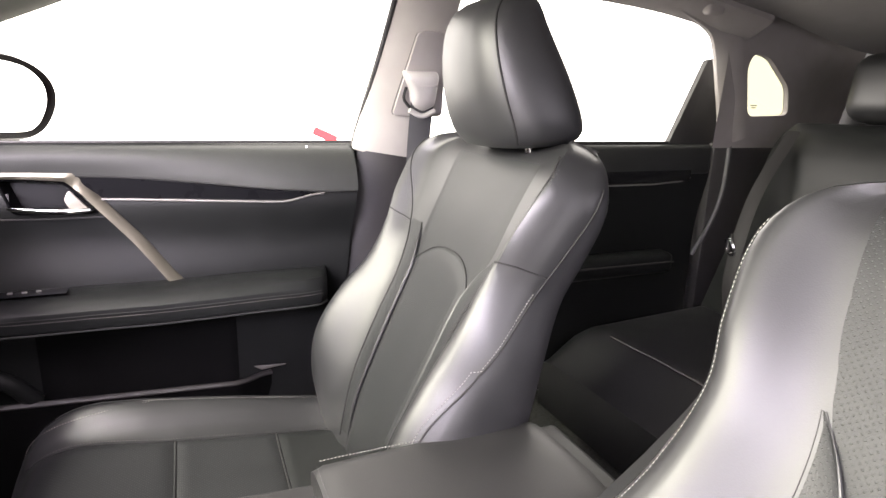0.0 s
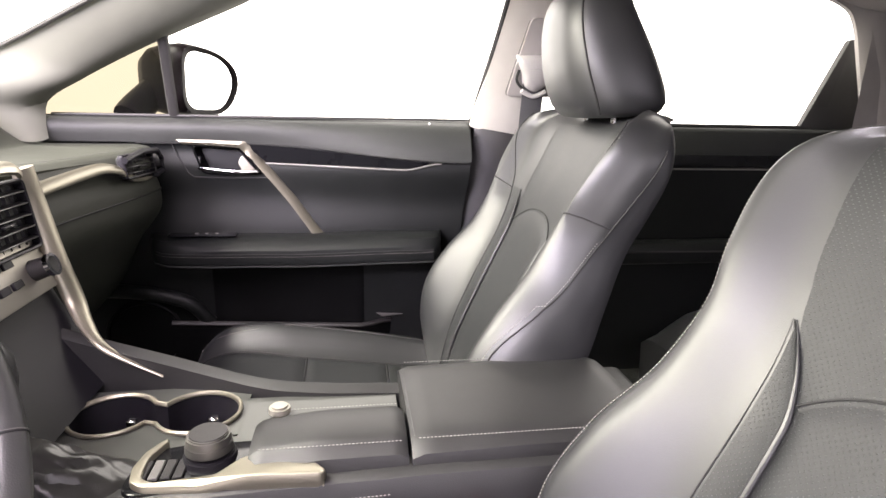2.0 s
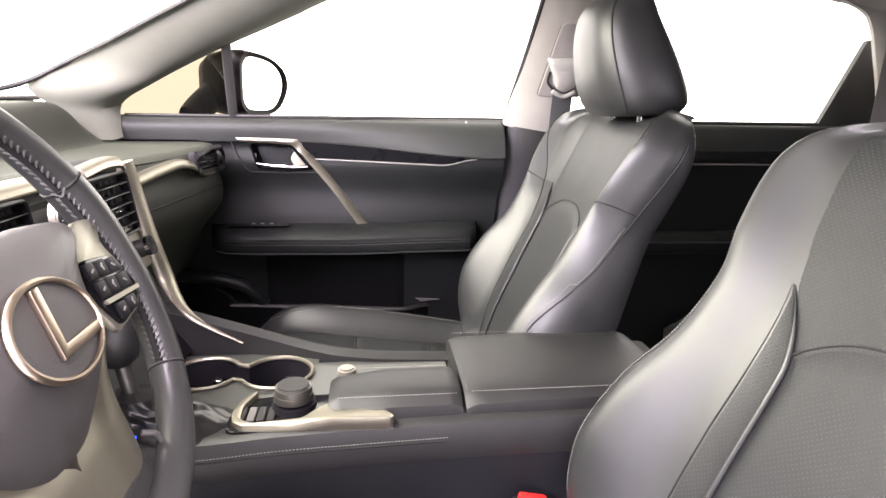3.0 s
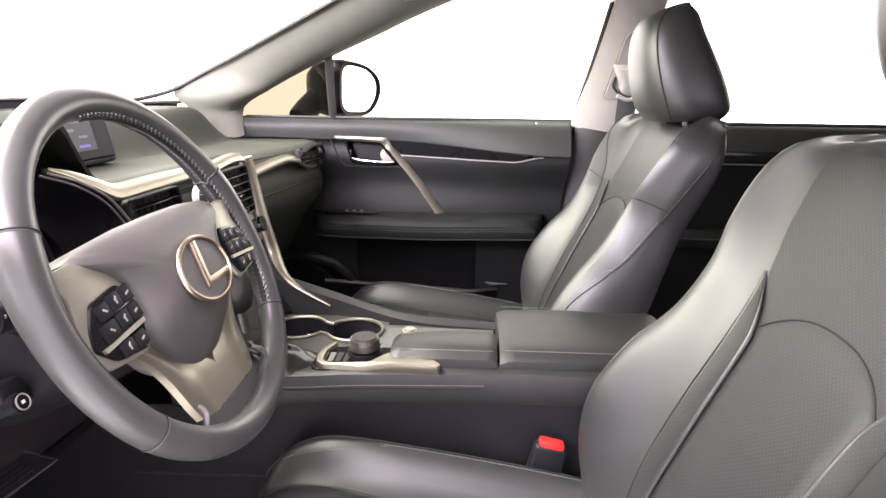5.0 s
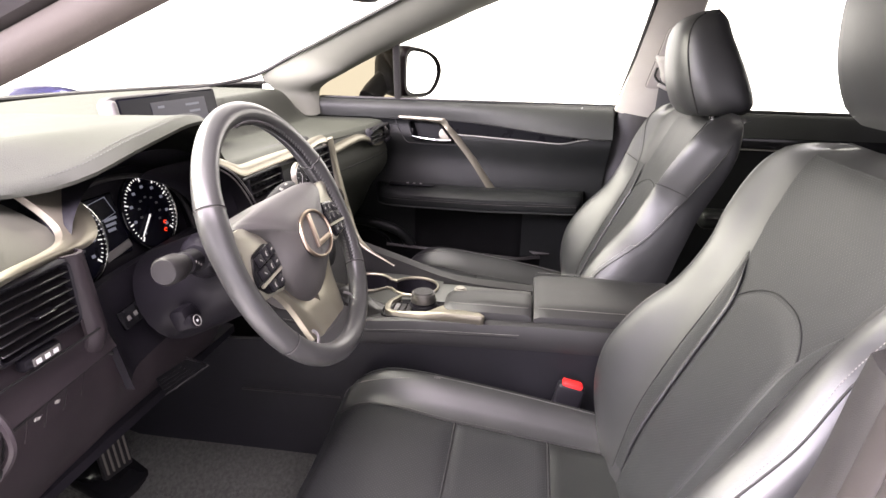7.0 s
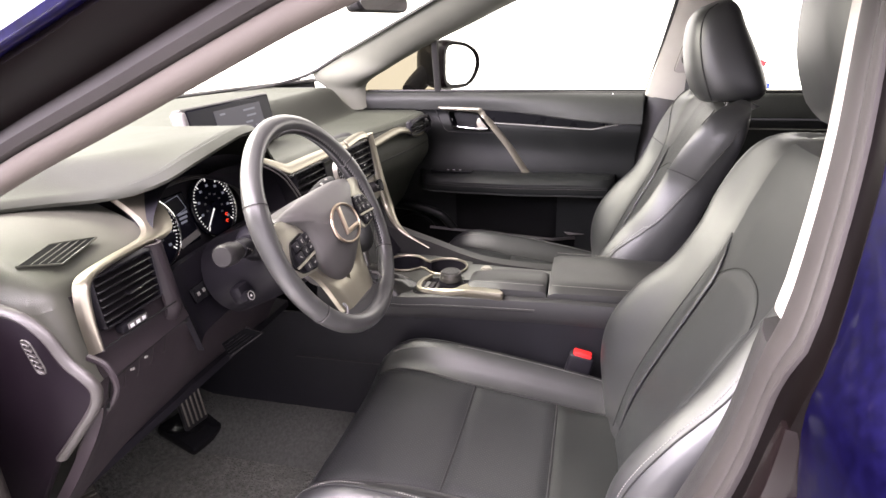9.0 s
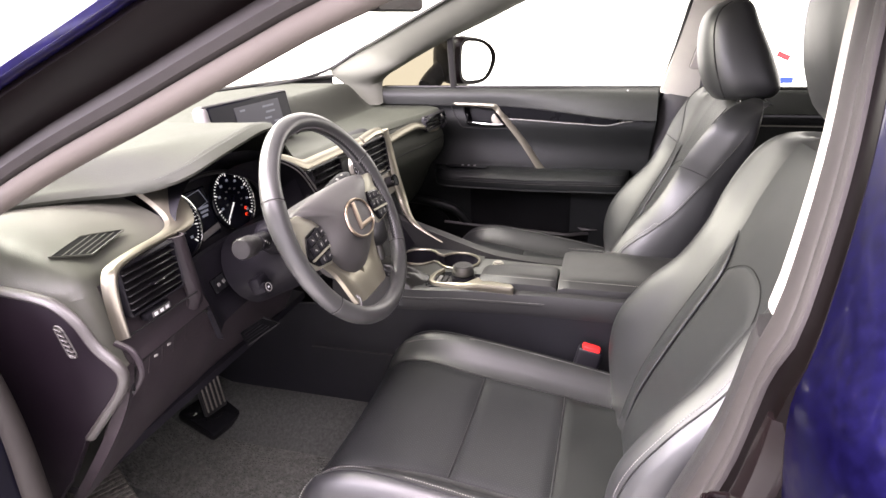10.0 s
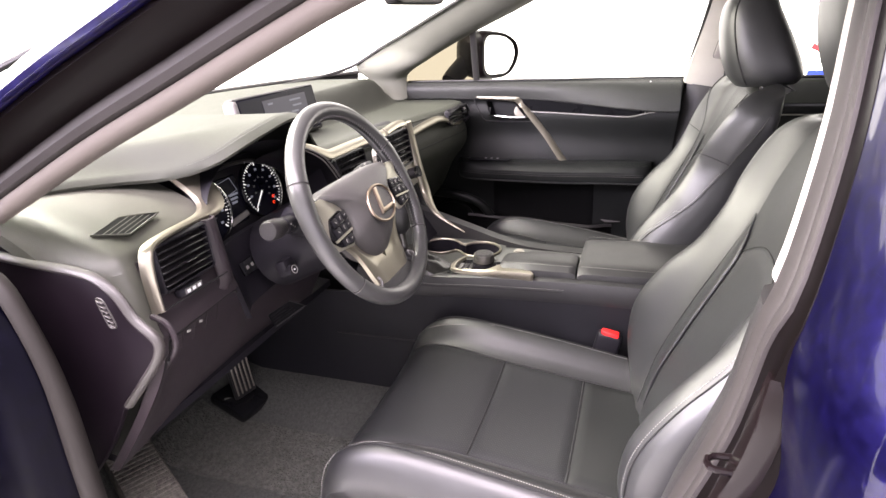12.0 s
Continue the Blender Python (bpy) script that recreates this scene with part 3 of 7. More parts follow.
    part("outer_skin", sheet(lambda u, v: (0.872 + 0.030 * math.sin(3.14 * min(1, 0.15 + 0.85 * v)), 0.44 - 1.00 * u, 0.42 + 0.675 * v), 12, 14, 0.010, (1, 0, 0)), PAINT, d, "deep blue metallic door skin")
    # window and its seal
    sill = [(0.826, y, 1.119) for y in (0.40, 0.0, -0.3, -0.56)]
    part("window_seal", tube(sill, 0.004, 8), RUBBER, d)
    def pane(u, v):
        y = 0.12 - 0.72 * u
        return (0.835 - 0.19 * v ** 1.2, y, 1.10 + 0.36 * v)
    w = part("window_pane", sheet(pane, 8, 8), GLASS, d)
    w.visible_shadow = False
    def quarter(u, v):
        return (0.835 - 0.06 * v, 0.46 - 0.32 * u, 1.10 + (0.05 + 0.19 * u) * v)
    q = part("quarter_pane", sheet(quarter, 6, 6), GLASS_TINT, d, "small fixed quarter pane with a beige tint")
    q.visible_shadow = False
    part("window_post", tube(spline([(0.830, 0.140, 1.115), (0.792, 0.135, 1.20), (0.735, 0.125, 1.31)], 10), 0.012, 8, flat=0.6, up=(-1, 0, 0)), RUBBER, d, "black window divider post")
    return d


build_passenger_door()


def build_rear_door():
    d = thing("rear_door", (0.80, -1.1, 0.4), "black rear passenger door lining", "car door")

    def panel(u, v):
        y, z = -0.66 - 0.98 * u, 0.42 + 0.695 * v
        bulge = 0.022 * math.sin(v * 5) * (1 - v)
        return (0.815 - 0.03 * smoothstep(0.6, 0.92, v) + 0.02 * smoothstep(0.92, 1, v) + 0.002 + bulge, y, z)
    part("lining", sheet(panel, 20, 40, 0.05, (1, 0, 0)), DOOR_SKIN, d)
    part("outer_skin", sheet(lambda u, v: (0.872 + 0.030 * math.sin(3.14 * min(1, 0.15 + 0.85 * v)), -0.575 - 1.06 * u, 0.42 + 0.675 * v), 12, 14, 0.010, (1, 0, 0)), PAINT, d, "deep blue metallic door skin")
    part("top_rail", rbox(0.03, 0.95, 0.085, 0.012, 3, pose(0.796, -1.14, 1.07)), DOOR_RAIL, d)
    part("silver_line", tube([(0.772, -0.75, 1.008), (0.772, -1.40, 1.006), (0.775, -1.50, 1.012), (0.782, -1.54, 1.02)], 0.0022, 8), GREY_PLASTIC, d)
    part("gloss_inlay", rbox(0.008, 0.80, 0.03, 0.003, 2, pose(0.775, -1.13, 1.028)), PIANO, d)
    part("armrest", rbox(0.07, 0.62, 0.06, 0.02, 3, pose(0.755, -1.15, 0.79)), DOOR_SKIN, d)
    part("arm_line", tube([(0.718, -0.85, 0.80), (0.718, -1.45, 0.795)], 0.003, 6), HARD, d)
    part("door_seal", tube(spline([(0.770, -1.664, 1.128), (0.768, -1.658, 0.987), (0.768, -1.631, 0.896), (0.768, -1.568, 0.794)], 24), 0.006, 8), WEBBING, d, "grey rubber door seal")
    part("window_seal", tube([(0.806, -0.70, 1.117), (0.806, -1.50, 1.117)], 0.005, 8), RUBBER, d)
    part("rear_frame", prism([(-1.460, 1.112), (-1.74, 1.112), (-1.66, 1.36), (-1.570, 1.345)], 0.02, frame_at((0.80, 0, 0), (0, 1, 0), (0, 0, 1)), 0.004), RUBBER, d, "black corner of the window frame")
    w = part("window_pane", sheet(lambda u, v: (0.822 - 0.11 * v, -0.68 - 0.92 * u, 1.10 + 0.36 * v), 6, 6), GLASS, d)
    w.visible_shadow = False


build_rear_door()


def ribbon(path, half, thick, mat, name, parent, facing, label="", bulge=0.0):
    """A moulded strip along a path: half widths across it, facing the given way."""
    f = Vector(facing).normalized()
    rings = []
    for i, p in enumerate(path):
        a, b = path[max(0, i - 1)], path[min(len(path) - 1, i + 1)]
        t = (Vector(b) - Vector(a)).normalized()
        s = t.cross(f).normalized()
        n = s.cross(t).normalized()
        h = half[i] if isinstance(half, (list, tuple)) else half
        ring = [Vector(p) + s * h * c + n * (thick * d + bulge * (1 - c * c)) for c, d in ((-1, 0.0), (-0.9, 0.8), (-0.6, 1.0), (0, 1.0), (0.6, 1.0), (0.9, 0.8), (1, 0.0))]
        ring += [Vector(p) + s * h * 0.9 - n * thick * 0.5, Vector(p) - s * h * 0.9 - n * thick * 0.5]
        rings.append(ring)
    return part(name, loft(rings), mat, parent, label)


def build_passenger_pillars():
    a = thing("windscreen_pillar_trim", (0.78, 0.43, 1.09), "light grey windscreen pillar trim", "pillar trim")
    # foot on the dash, flare towards the windscreen corner, then one long rounded bar up to the roof
    screen = spline([(0.742, 0.452, 1.068), (0.738, 0.490, 1.114), (0.722, 0.562, 1.186), (0.757, 0.470, 1.245), (0.740, 0.400, 1.275), (0.703, 0.300, 1.317), (0.629, 0.100, 1.401), (0.592, 0.0, 1.444), (0.530, -0.17, 1.512)], 48)
    side = spline([(0.775, 0.390, 1.068), (0.792, 0.398, 1.108), (0.808, 0.395, 1.148), (0.786, 0.310, 1.196), (0.776, 0.232, 1.236), (0.760, 0.142, 1.277), (0.722, -0.028, 1.346), (0.700, -0.108, 1.380), (0.655, -0.25, 1.432)], 48)
    rings = []
    for p, q in zip(screen, side):
        w = (q - p).length
        out = Vector((-0.72, -0.35, -0.40)).normalized()
        ring = []
        for i in range(13):
            u = i / 12
            ring.append(p.lerp(q, u) + out * (0.24 * w * (1 - abs(2 * u - 1) ** 2.2) * (0.6 + 0.4 * u)))
        ring += [p.lerp(q, 0.8) - out * 0.02, p.lerp(q, 0.2) - out * 0.02]
        rings.append(ring)
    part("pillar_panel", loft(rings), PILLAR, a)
    b = thing("centre_pillar_trim", (0.80, -0.63, 0.45), "light grey centre pillar trim with black lower panel", "pillar trim")
    up = spline([(0.800, -0.628, 1.098), (0.762, -0.645, 1.20), (0.712, -0.668, 1.324), (0.66, -0.692, 1.46)], 14)
    ribbon(up, [0.078 - 0.012 * i / 14 for i in range(15)], 0.014, PILLAR_LIT, "upper_panel", b, (-1, 0.05, -0.1), "upper panel in grey trim brightened as if lit", 0.010)
    low = spline([(0.795, -0.630, 1.095), (0.79, -0.60, 0.90), (0.79, -0.575, 0.70), (0.79, -0.575, 0.42)], 14)
    ribbon(low, [0.070 + 0.02 * i / 14 for i in range(15)], 0.014, HARD, "lower_panel", b, (-1, 0.1, 0), "black lower panel", 0.010)
    part("door_seal", tube(spline([(0.672, -0.616, 1.42), (0.735, -0.588, 1.264), (0.803, -0.556, 1.105), (0.80, -0.535, 0.95), (0.80, -0.505, 0.75), (0.80, -0.50, 0.45)], 30), 0.006, 8), RUBBER, b)
    c = thing("rear_quarter_trim", (0.76, -1.72, 1.12), "grey fabric quarter panel with a small window", "pillar trim")
    # panel with a window hole: ring of faces between outline and hole
    hole = rounded([(-1.640, 1.362), (-1.705, 1.352), (-1.815, 1.278), (-1.852, 1.200), (-1.690, 1.194), (-1.630, 1.325)], 0.024, 5)
    n = len(hole)
    cx, cz = -1.72, 1.265

    def outer(y, z):
        dy, dz = y - cx, z - cz
        s = 9
        for lim, q in ((-2.10 - cx, dy), (-1.585 + 0.12 * (dz > 0) * min(1, dz / 0.15) - cx, dy)):
            if q * lim > 0:
                s = min(s, lim / q)
        for lim, q in ((1.105 - cz, dz), (1.50 - cz, dz)):
            if q * lim > 0:
                s = min(s, lim / q)
        return (cx + dy * s, cz + dz * s)
    bm = bmesh.new()

    def px(z):
        return 0.765 - 0.22 * max(0, z - 1.13)
    o = [bm.verts.new((px(outer(y, z)[1]), *outer(y, z))) for y, z in hole]
    h = [bm.verts.new((px(z) - 0.004, y, z)) for y, z in hole]
    g = [bm.verts.new((px(z) + 0.012, y, z)) for y, z in hole]
    for i in range(n):
        j = (i + 1) % n
        bm.faces.new((o[i], o[j], h[j], h[i]))
        bm.faces.new((h[i], h[j], g[j], g[i]))
    part("quarter_panel", bm, PILLAR_MAUVE, c)
    bm = bmesh.new()
    bm.faces.new([bm.verts.new((px(z) + 0.010, y, z)) for y, z in hole])
    w = part("quarter_window", bm, GLASS_YELLOW, c, "small rounded window with yellowish glass")
    w.visible_shadow = False
    for k in range(2):
        part("window_label", rbox(0.001, 0.026 - 0.008 * k, 0.0025, 0, m=pose(px(1.215) + 0.006, -1.715, 1.225 - 0.006 * k)), PILLAR, c)
    part("lower_panel", rbox(0.05, 0.50, 0.72, 0.02, 2, pose(0.80, -1.86, 0.762)), HARD, c)
    front = spline([(0.774, -1.674, 1.128), (0.747, -1.606, 1.28), (0.714, -1.516, 1.42), (0.689, -1.366, 1.475)], 16)
    ribbon(front, 0.042, 0.012, PILLAR_MAUVE, "edge_moulding", c, (-0.9, 0.4, -0.1), "grey edge moulding", 0.006)
    r = thing("roof_rail_trim", (0.69, -0.7, 1.47), "grey roof rail trim with a grab handle cap", "roof trim")
    rail = spline([(0.575, -0.10, 1.440), (0.62, -0.35, 1.470), (0.655, -0.70, 1.480), (0.680, -1.25, 1.470), (0.675, -1.60, 1.420)], 30)
    ribbon(rail, 0.045, 0.014, PILLAR_MAUVE, "rail_panel", r, (-0.6, 0, -1))
    part("handle_cap", rbox(0.03, 0.055, 0.035, 0.012, 3, pose(0.66, -1.42, 1.45)), PILLAR_MAUVE, r)
    # the mirror half of the roof rail and quarter panel on the driver's side
    l = thing("roof_rail_trim", (-0.69, -0.7, 1.47), "grey roof rail trim over the driver's door", "roof trim")
    ribbon([(-p[0], p[1], p[2]) for p in rail], 0.045, 0.014, PILLAR_MAUVE, "rail_panel", l, (0.6, 0, -1))
    q = thing("rear_quarter_trim", (-0.76, -1.85, 1.1), "grey fabric quarter panel behind the driver", "pillar trim")
    part("quarter_panel", sheet(lambda u, v: (-0.78 + 0.10 * v, -1.60 - 0.5 * u, 0.42 + 1.04 * v), 6, 10, 0.03, (-1, 0, 0)), PILLAR_MAUVE, q)


build_passenger_pillars()


def build_windscreen():
    w = thing("windscreen", (0, 0.8, 1.10), "clear raked windscreen with a black lower edge", "windscreen")

    def pane(u, v):
        x = (-0.86 + 1.72 * u)
        c = 1 - (2 * u - 1) ** 2
        return (x * (1 - 0.32 * v), 0.62 + 0.32 * c - (0.74 + 0.06 * c) * v, 1.160 - 0.014 * c + 0.32 * v + 0.02 * c * v)
    g = part("pane", sheet(pane, 20, 14), GLASS, w)
    g.visible_shadow = False
    part("lower_band", tube([Vector(pane(i / 30, 0.0)) + Vector((0, -0.006, -0.004)) for i in range(31)], 0.012, 8, flat=0.5, up=(0, 0, 1)), RUBBER, w, "black edge band")
    part("cowl_panel", sheet(lambda u, v: Vector(pane(u, 0.0)) + Vector((0, 0.004, 0.002 - 0.12 * v)), 30, 4, 0.006, (0, 1, 0)), HARD_DARK, w, "dark cowl panel under the glass")
    edge = spline([(0.50, 0.735, 1.147), (0.62, 0.650, 1.162), (0.716, 0.568, 1.190), (0.757, 0.472, 1.247), (0.740, 0.400, 1.277), (0.703, 0.300, 1.319), (0.629, 0.100, 1.403), (0.555, -0.10, 1.488)], 40)
    for sg in (-1, 1):
        part("side_band", tube([Vector((sg * (p[0] - 0.008), p[1] - 0.002, p[2] - 0.001)) for p in edge], 0.0055, 8), RUBBER, w, "black side moulding")


build_windscreen()


def build_side_mirror():
    m = thing("door_mirror", (0.90, 0.12, 1.12), "dark blue door mirror with black foot", "door mirror")
    # rounded glass outline in a plane facing back and slightly inwards
    pl = frame_at((0.960, 0.085, 1.200), (0.886, -0.464, 0.0), (0, 0.0, 1))
    out = rounded([(-0.105, -0.078), (0.045, -0.082), (0.105, -0.02), (0.100, 0.035), (0.035, 0.072), (-0.098, 0.085)], 0.05, 7)
    part("glass", prism([(x * 0.82 - 0.004, y * 0.88) for x, y in out], 0.002, pl @ pose(0, 0, 0.003)), MIRROR, m, "mirror glass", smooth=False)
    rings = []
    for s, z in ((0.80, 0.001), (0.88, 0.007), (1.0, 0.009), (1.05, 0.0), (1.09, -0.020), (1.07, -0.06), (0.97, -0.11), (0.74, -0.150), (0.3, -0.175)):
        rings.append([pl @ Vector((x * s, y * s, z)) for x, y in out])
    hb = loft(rings, cap=False)
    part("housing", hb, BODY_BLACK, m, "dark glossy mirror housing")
    foot = spline([(0.845, 0.245, 1.112), (0.88, 0.235, 1.135), (0.925, 0.215, 1.165), (0.96, 0.20, 1.19)], 10)
    part("foot", tube(foot, 0.036, 12, flat=0.8), HARD_DARK, m, "black mirror foot")


build_side_mirror()


def build_rearview_mirror():
    m = thing("rear_view_mirror", (0.0, 0.03, 1.36), "dark rear-view mirror on the windscreen", "mirror")
    pl = frame_at((-0.005, 0.035, 1.388), (1, -0.12, 0), (0, 0.15, 1))
    out = rounded([(-0.115, -0.028), (0.115, -0.028), (0.118, 0.03), (-0.118, 0.03)], 0.022, 6)
    rings = [[pl @ Vector((x * s, y * s, z)) for x, y in out] for s, z in ((0.95, 0.004), (1.0, 0.0), (1.0, -0.015), (0.85, -0.035), (0.4, -0.042))]
    part("housing", loft(rings, cap=False), HARD, m)
    part("glass", prism([(x * 0.95, y * 0.94) for x, y in out], 0.002, pl @ pose(0, 0, 0.003)), MIRROR, m, "mirror glass", smooth=False)
    part("stalk", tube([pl @ Vector((0, 0, -0.03)), (0, 0.10, 1.43)], 0.012, 8), HARD, m)


build_rearview_mirror()


# ---- driver's side: open doorway, pillars, rear door skin ----
def build_driver_side():
    a = thing("door_frame", (-0.86, 0.2, 0.5), "dark painted frame of the open driver's doorway", "door frame")
    rail = spline([(-0.855, 0.36, 1.085), (-0.850, 0.23, 1.150), (-0.845, 0.086, 1.220), (-0.840, -0.03, 1.270), (-0.835, -0.13, 1.314), (-0.825, -0.20, 1.345), (-0.805, -0.40, 1.415), (-0.78, -0.64, 1.452)], 40)

    def shift(path, dx, dy, dz):
        return [Vector(p) + Vector((dx, dy, dz)) for p in path]
    def profile(path, *offsets):
        return loft([[Vector(p) + Vector(o) for o in offsets] for p in path])
    part("trim_edge", tube(rail, 0.0125, 14, flat=0.9, up=(-0.5, 0.2, 0.8)), TRIM_EDGE, a, "pale beige trim edge")
    part("weatherstrip", profile(rail, (-0.002, 0, 0.008), (-0.011, 0, 0.014), (-0.013, 0, 0.022), (-0.009, 0, 0.030), (-0.004, 0.005, 0.036), (0.012, 0.01, 0.036), (0.012, 0.01, 0.008)), RUBBER_BEIGE, a, "grey weatherstrip darkened as if shaded")
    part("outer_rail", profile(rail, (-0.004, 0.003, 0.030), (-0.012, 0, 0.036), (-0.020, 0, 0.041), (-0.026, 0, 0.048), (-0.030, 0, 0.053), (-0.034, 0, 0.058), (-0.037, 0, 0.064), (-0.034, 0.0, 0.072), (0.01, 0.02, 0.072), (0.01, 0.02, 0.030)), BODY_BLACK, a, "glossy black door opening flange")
    part("outer_pillar", profile(rail, (-0.030, 0.0, 0.070), (-0.041, 0, 0.070), (-0.046, 0, 0.074), (-0.047, 0.0, 0.080), (-0.044, 0, 0.086), (-0.038, 0.002, 0.093), (-0.028, 0.004, 0.099), (-0.014, 0.006, 0.104), (0.0, 0.01, 0.106), (0.02, 0.02, 0.100), (0.02, 0.02, 0.070)), PAINT, a, "deep blue outer pillar")
    inner = [Vector((p[0] + 0.070, p[1] + 0.02, p[2] + 0.048)) for p in rail]
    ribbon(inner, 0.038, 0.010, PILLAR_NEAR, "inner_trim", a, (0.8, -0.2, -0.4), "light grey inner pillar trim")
    post = spline([(-0.855, 0.36, 1.085), (-0.868, 0.262, 1.062), (-0.870, 0.238, 1.02), (-0.870, 0.222, 0.960), (-0.870, 0.216, 0.90), (-0.870, 0.216, 0.82), (-0.870, 0.212, 0.70), (-0.865, 0.18, 0.50)], 40)
    part("weatherstrip", tube(post, [0.0115 + 0.003 * smoothstep(8, 22, i) for i in range(41)], 12), STRIP_SHADED, a, "grey weatherstrip darkened as if shaded")
    part("hinge_post", loft([[p + Vector((-0.008, 0.012, 0)), p + Vector((-0.030, 0.022, 0)), p + Vector((-0.050, 0.05, 0)), p + Vector((-0.058, 0.24, 0)), p + Vector((0.02, 0.24, 0)), p + Vector((0.02, 0.02, 0))] for p in post]), PAINT_SHADED, a, "blue hinge post with its shade put into the paint")
    part("hinge", rbox(0.040, 0.045, 0.050, 0.008, 2, pose(-0.922, 0.330, 0.905, 0, 0, 20)), BODY_BLACK, a)
    part("hinge_pin", drum(0.010, 0.010, 0.07, 16, pose(-0.940, 0.318, 0.905)), GREY_PLASTIC, a)
    part("check_strap", rbox(0.05, 0.02, 0.012, 0.003, 1, pose(-0.925, 0.33, 0.86, 0, 0, 10)), BODY_BLACK, a)
    sill = [(-0.84, 0.25 - 0.85 * i / 20, 0.42) for i in range(21)]
    part("sill_plate", tube(sill, 0.03, 10, flat=0.5), HARD_DARK, a)
    part("sill_strip", tube([(-0.875, p[1], 0.435) for p in sill], 0.012, 8), RUBBER_BEIGE, a)

    # centre pillar: trim edge coloured as if lit, weatherstrip, dark jamb, all seen edge-on through the doorway
    def face_y(z):
        return ramp(z, (0.45, -0.410), (0.80, -0.494), (0.88, -0.520), (0.95, -0.540), (1.05, -0.557), (1.12, -0.577), (1.22, -0.599), (1.32, -0.613), (1.46, -0.634))

    def lean_in(z):
        return 0.43 * max(0, z - 1.085)
    b = thing("centre_pillar", (-0.86, -0.62, 0.45), "centre pillar with brightened trim and dark painted jamb", "door pillar")
    zs = [0.45 + 1.01 * i / 40 for i in range(41)]
    up = [Vector((lean_in(z), face_y(z), z)) for z in zs]
    trim = ((-0.731, -0.014), (-0.731, -0.004), (-0.727, -0.0005), (-0.712, -0.0005), (-0.699, -0.0035), (-0.692, -0.028), (-0.690, -0.06), (-0.690, -0.14), (-0.735, -0.14))
    low_trim = ((-0.731, -0.014), (-0.731, -0.003), (-0.723, 0.001), (-0.702, -0.001), (-0.678, -0.008), (-0.669, -0.022), (-0.669, -0.05), (-0.680, -0.14), (-0.735, -0.14))
    part("trim_panel", loft([[p + Vector((x, y, 0)) for x, y in trim] for p in up if p.z > 1.065]), PILLAR_LIT, b, "upper trim panel brightened as if lit")
    part("lower_trim", loft([[p + Vector((x, y - 0.002, 0)) for x, y in low_trim] for p in up if p.z < 1.075]), HARD, b, "dark grey lower trim panel")

    def bead(xa, xb, lift, n):
        return [(xa + (xb - xa) * (0.5 - 0.5 * math.cos(math.pi * i / n)), -0.003 + lift * math.sin(math.pi * i / n)) for i in range(n + 1)]
    strip = [(-0.725, -0.014)] + bead(-0.725, -0.763, 0.0035, 10) + bead(-0.765, -0.782, 0.0025, 8) + bead(-0.783, -0.787, 0.002, 4) + [(-0.787, -0.020)]
    def slim(x, z):
        return x + 0.012 * smoothstep(1.09, 1.03, z) * smoothstep(-0.725, -0.795, x)
    part("weatherstrip", loft([[p + Vector((slim(x, p.z), y, 0)) for x, y in strip] for p in up]), STRIP_LIT, b, "double weatherstrip in the lit mauve-grey")
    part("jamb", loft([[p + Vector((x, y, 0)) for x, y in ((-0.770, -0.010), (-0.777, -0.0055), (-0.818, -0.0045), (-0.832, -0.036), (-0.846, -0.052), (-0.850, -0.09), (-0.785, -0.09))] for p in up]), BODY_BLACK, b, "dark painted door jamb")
    plate = [p for p in up if 0.86 < p.z < 1.035]
    def plate_ring(p, k):
        h = 0.5 + 0.5 * min(1, min(k, len(plate) - 1 - k) / 1.5)
        return [p + Vector((-0.812 + x * h, y - 0.004, 0)) for x, y in ((0.014, -0.014), (0.015, -0.004), (0.012, 0.002), (0.0, 0.004), (-0.012, 0.002), (-0.016, -0.005), (-0.016, -0.020))]
    part("striker_plate", loft([plate_ring(p, k) for k, p in enumerate(plate)]), JAMB_GLOSS, b, "dark glossy striker cover")
    part("striker", tube(spline([(-0.803, -0.549, 0.935), (-0.804, -0.521, 0.933), (-0.811, -0.517, 0.932), (-0.819, -0.521, 0.931), (-0.820, -0.551, 0.931)], 14), 0.0034, 8), JAMB_GLOSS, b, "striker loop")

    r = thing("rear_door", (-0.93, -1.1, 0.5), "deep blue closed rear door", "car door")

    def door_side(z):
        """Outer face of the rear door: crowned below the belt line, leaning in above it."""
        crown = ramp(z, (0.42, 0.0), (0.60, 0.016), (0.80, 0.024), (0.92, 0.020), (1.00, 0.008), (1.06, 0.006), (1.12, 0.0))
        return -0.950 - crown + lean_in(z)

    def door_edge(u, z, length):
        """u from 0: over the rounded leading edge, then back along the side."""
        x, y, rad = door_side(z), face_y(z) - 0.004 - ramp(z, (0.45, 0.034), (0.93, 0.030), (1.00, 0.014), (1.06, 0.003), (1.12, 0.001)), 0.040
        if u < 0.4:
            a = math.pi / 2 * u / 0.4
            return (x + 0.132 * (1 - math.sin(a)), y - rad * (1 - math.cos(a)), z)
        return (x + 0.004 * smoothstep(0.4, 1, u), y - rad - (length - rad) * ((u - 0.4) / 0.6) ** 1.6, z)
    part("outer_skin", sheet(lambda u, v: door_edge(u, 0.42 + 0.73 * v, 1.05), 60, 50, 0.012, (1, 0, 0)), PAINT, r, "deep blue metallic door skin")
    part("window_frame", sheet(lambda u, v: door_edge(u, 1.148 + 0.32 * v, 0.09), 30, 20, 0.012, (1, 0, 0)), PAINT, r, "deep blue window frame")
    w = part("window_pane", sheet(lambda u, v: (-0.905 + 0.14 * v, -0.70 - 0.9 * u, 1.15 + 0.32 * v), 6, 6), GLASS, r)
    w.visible_shadow = False
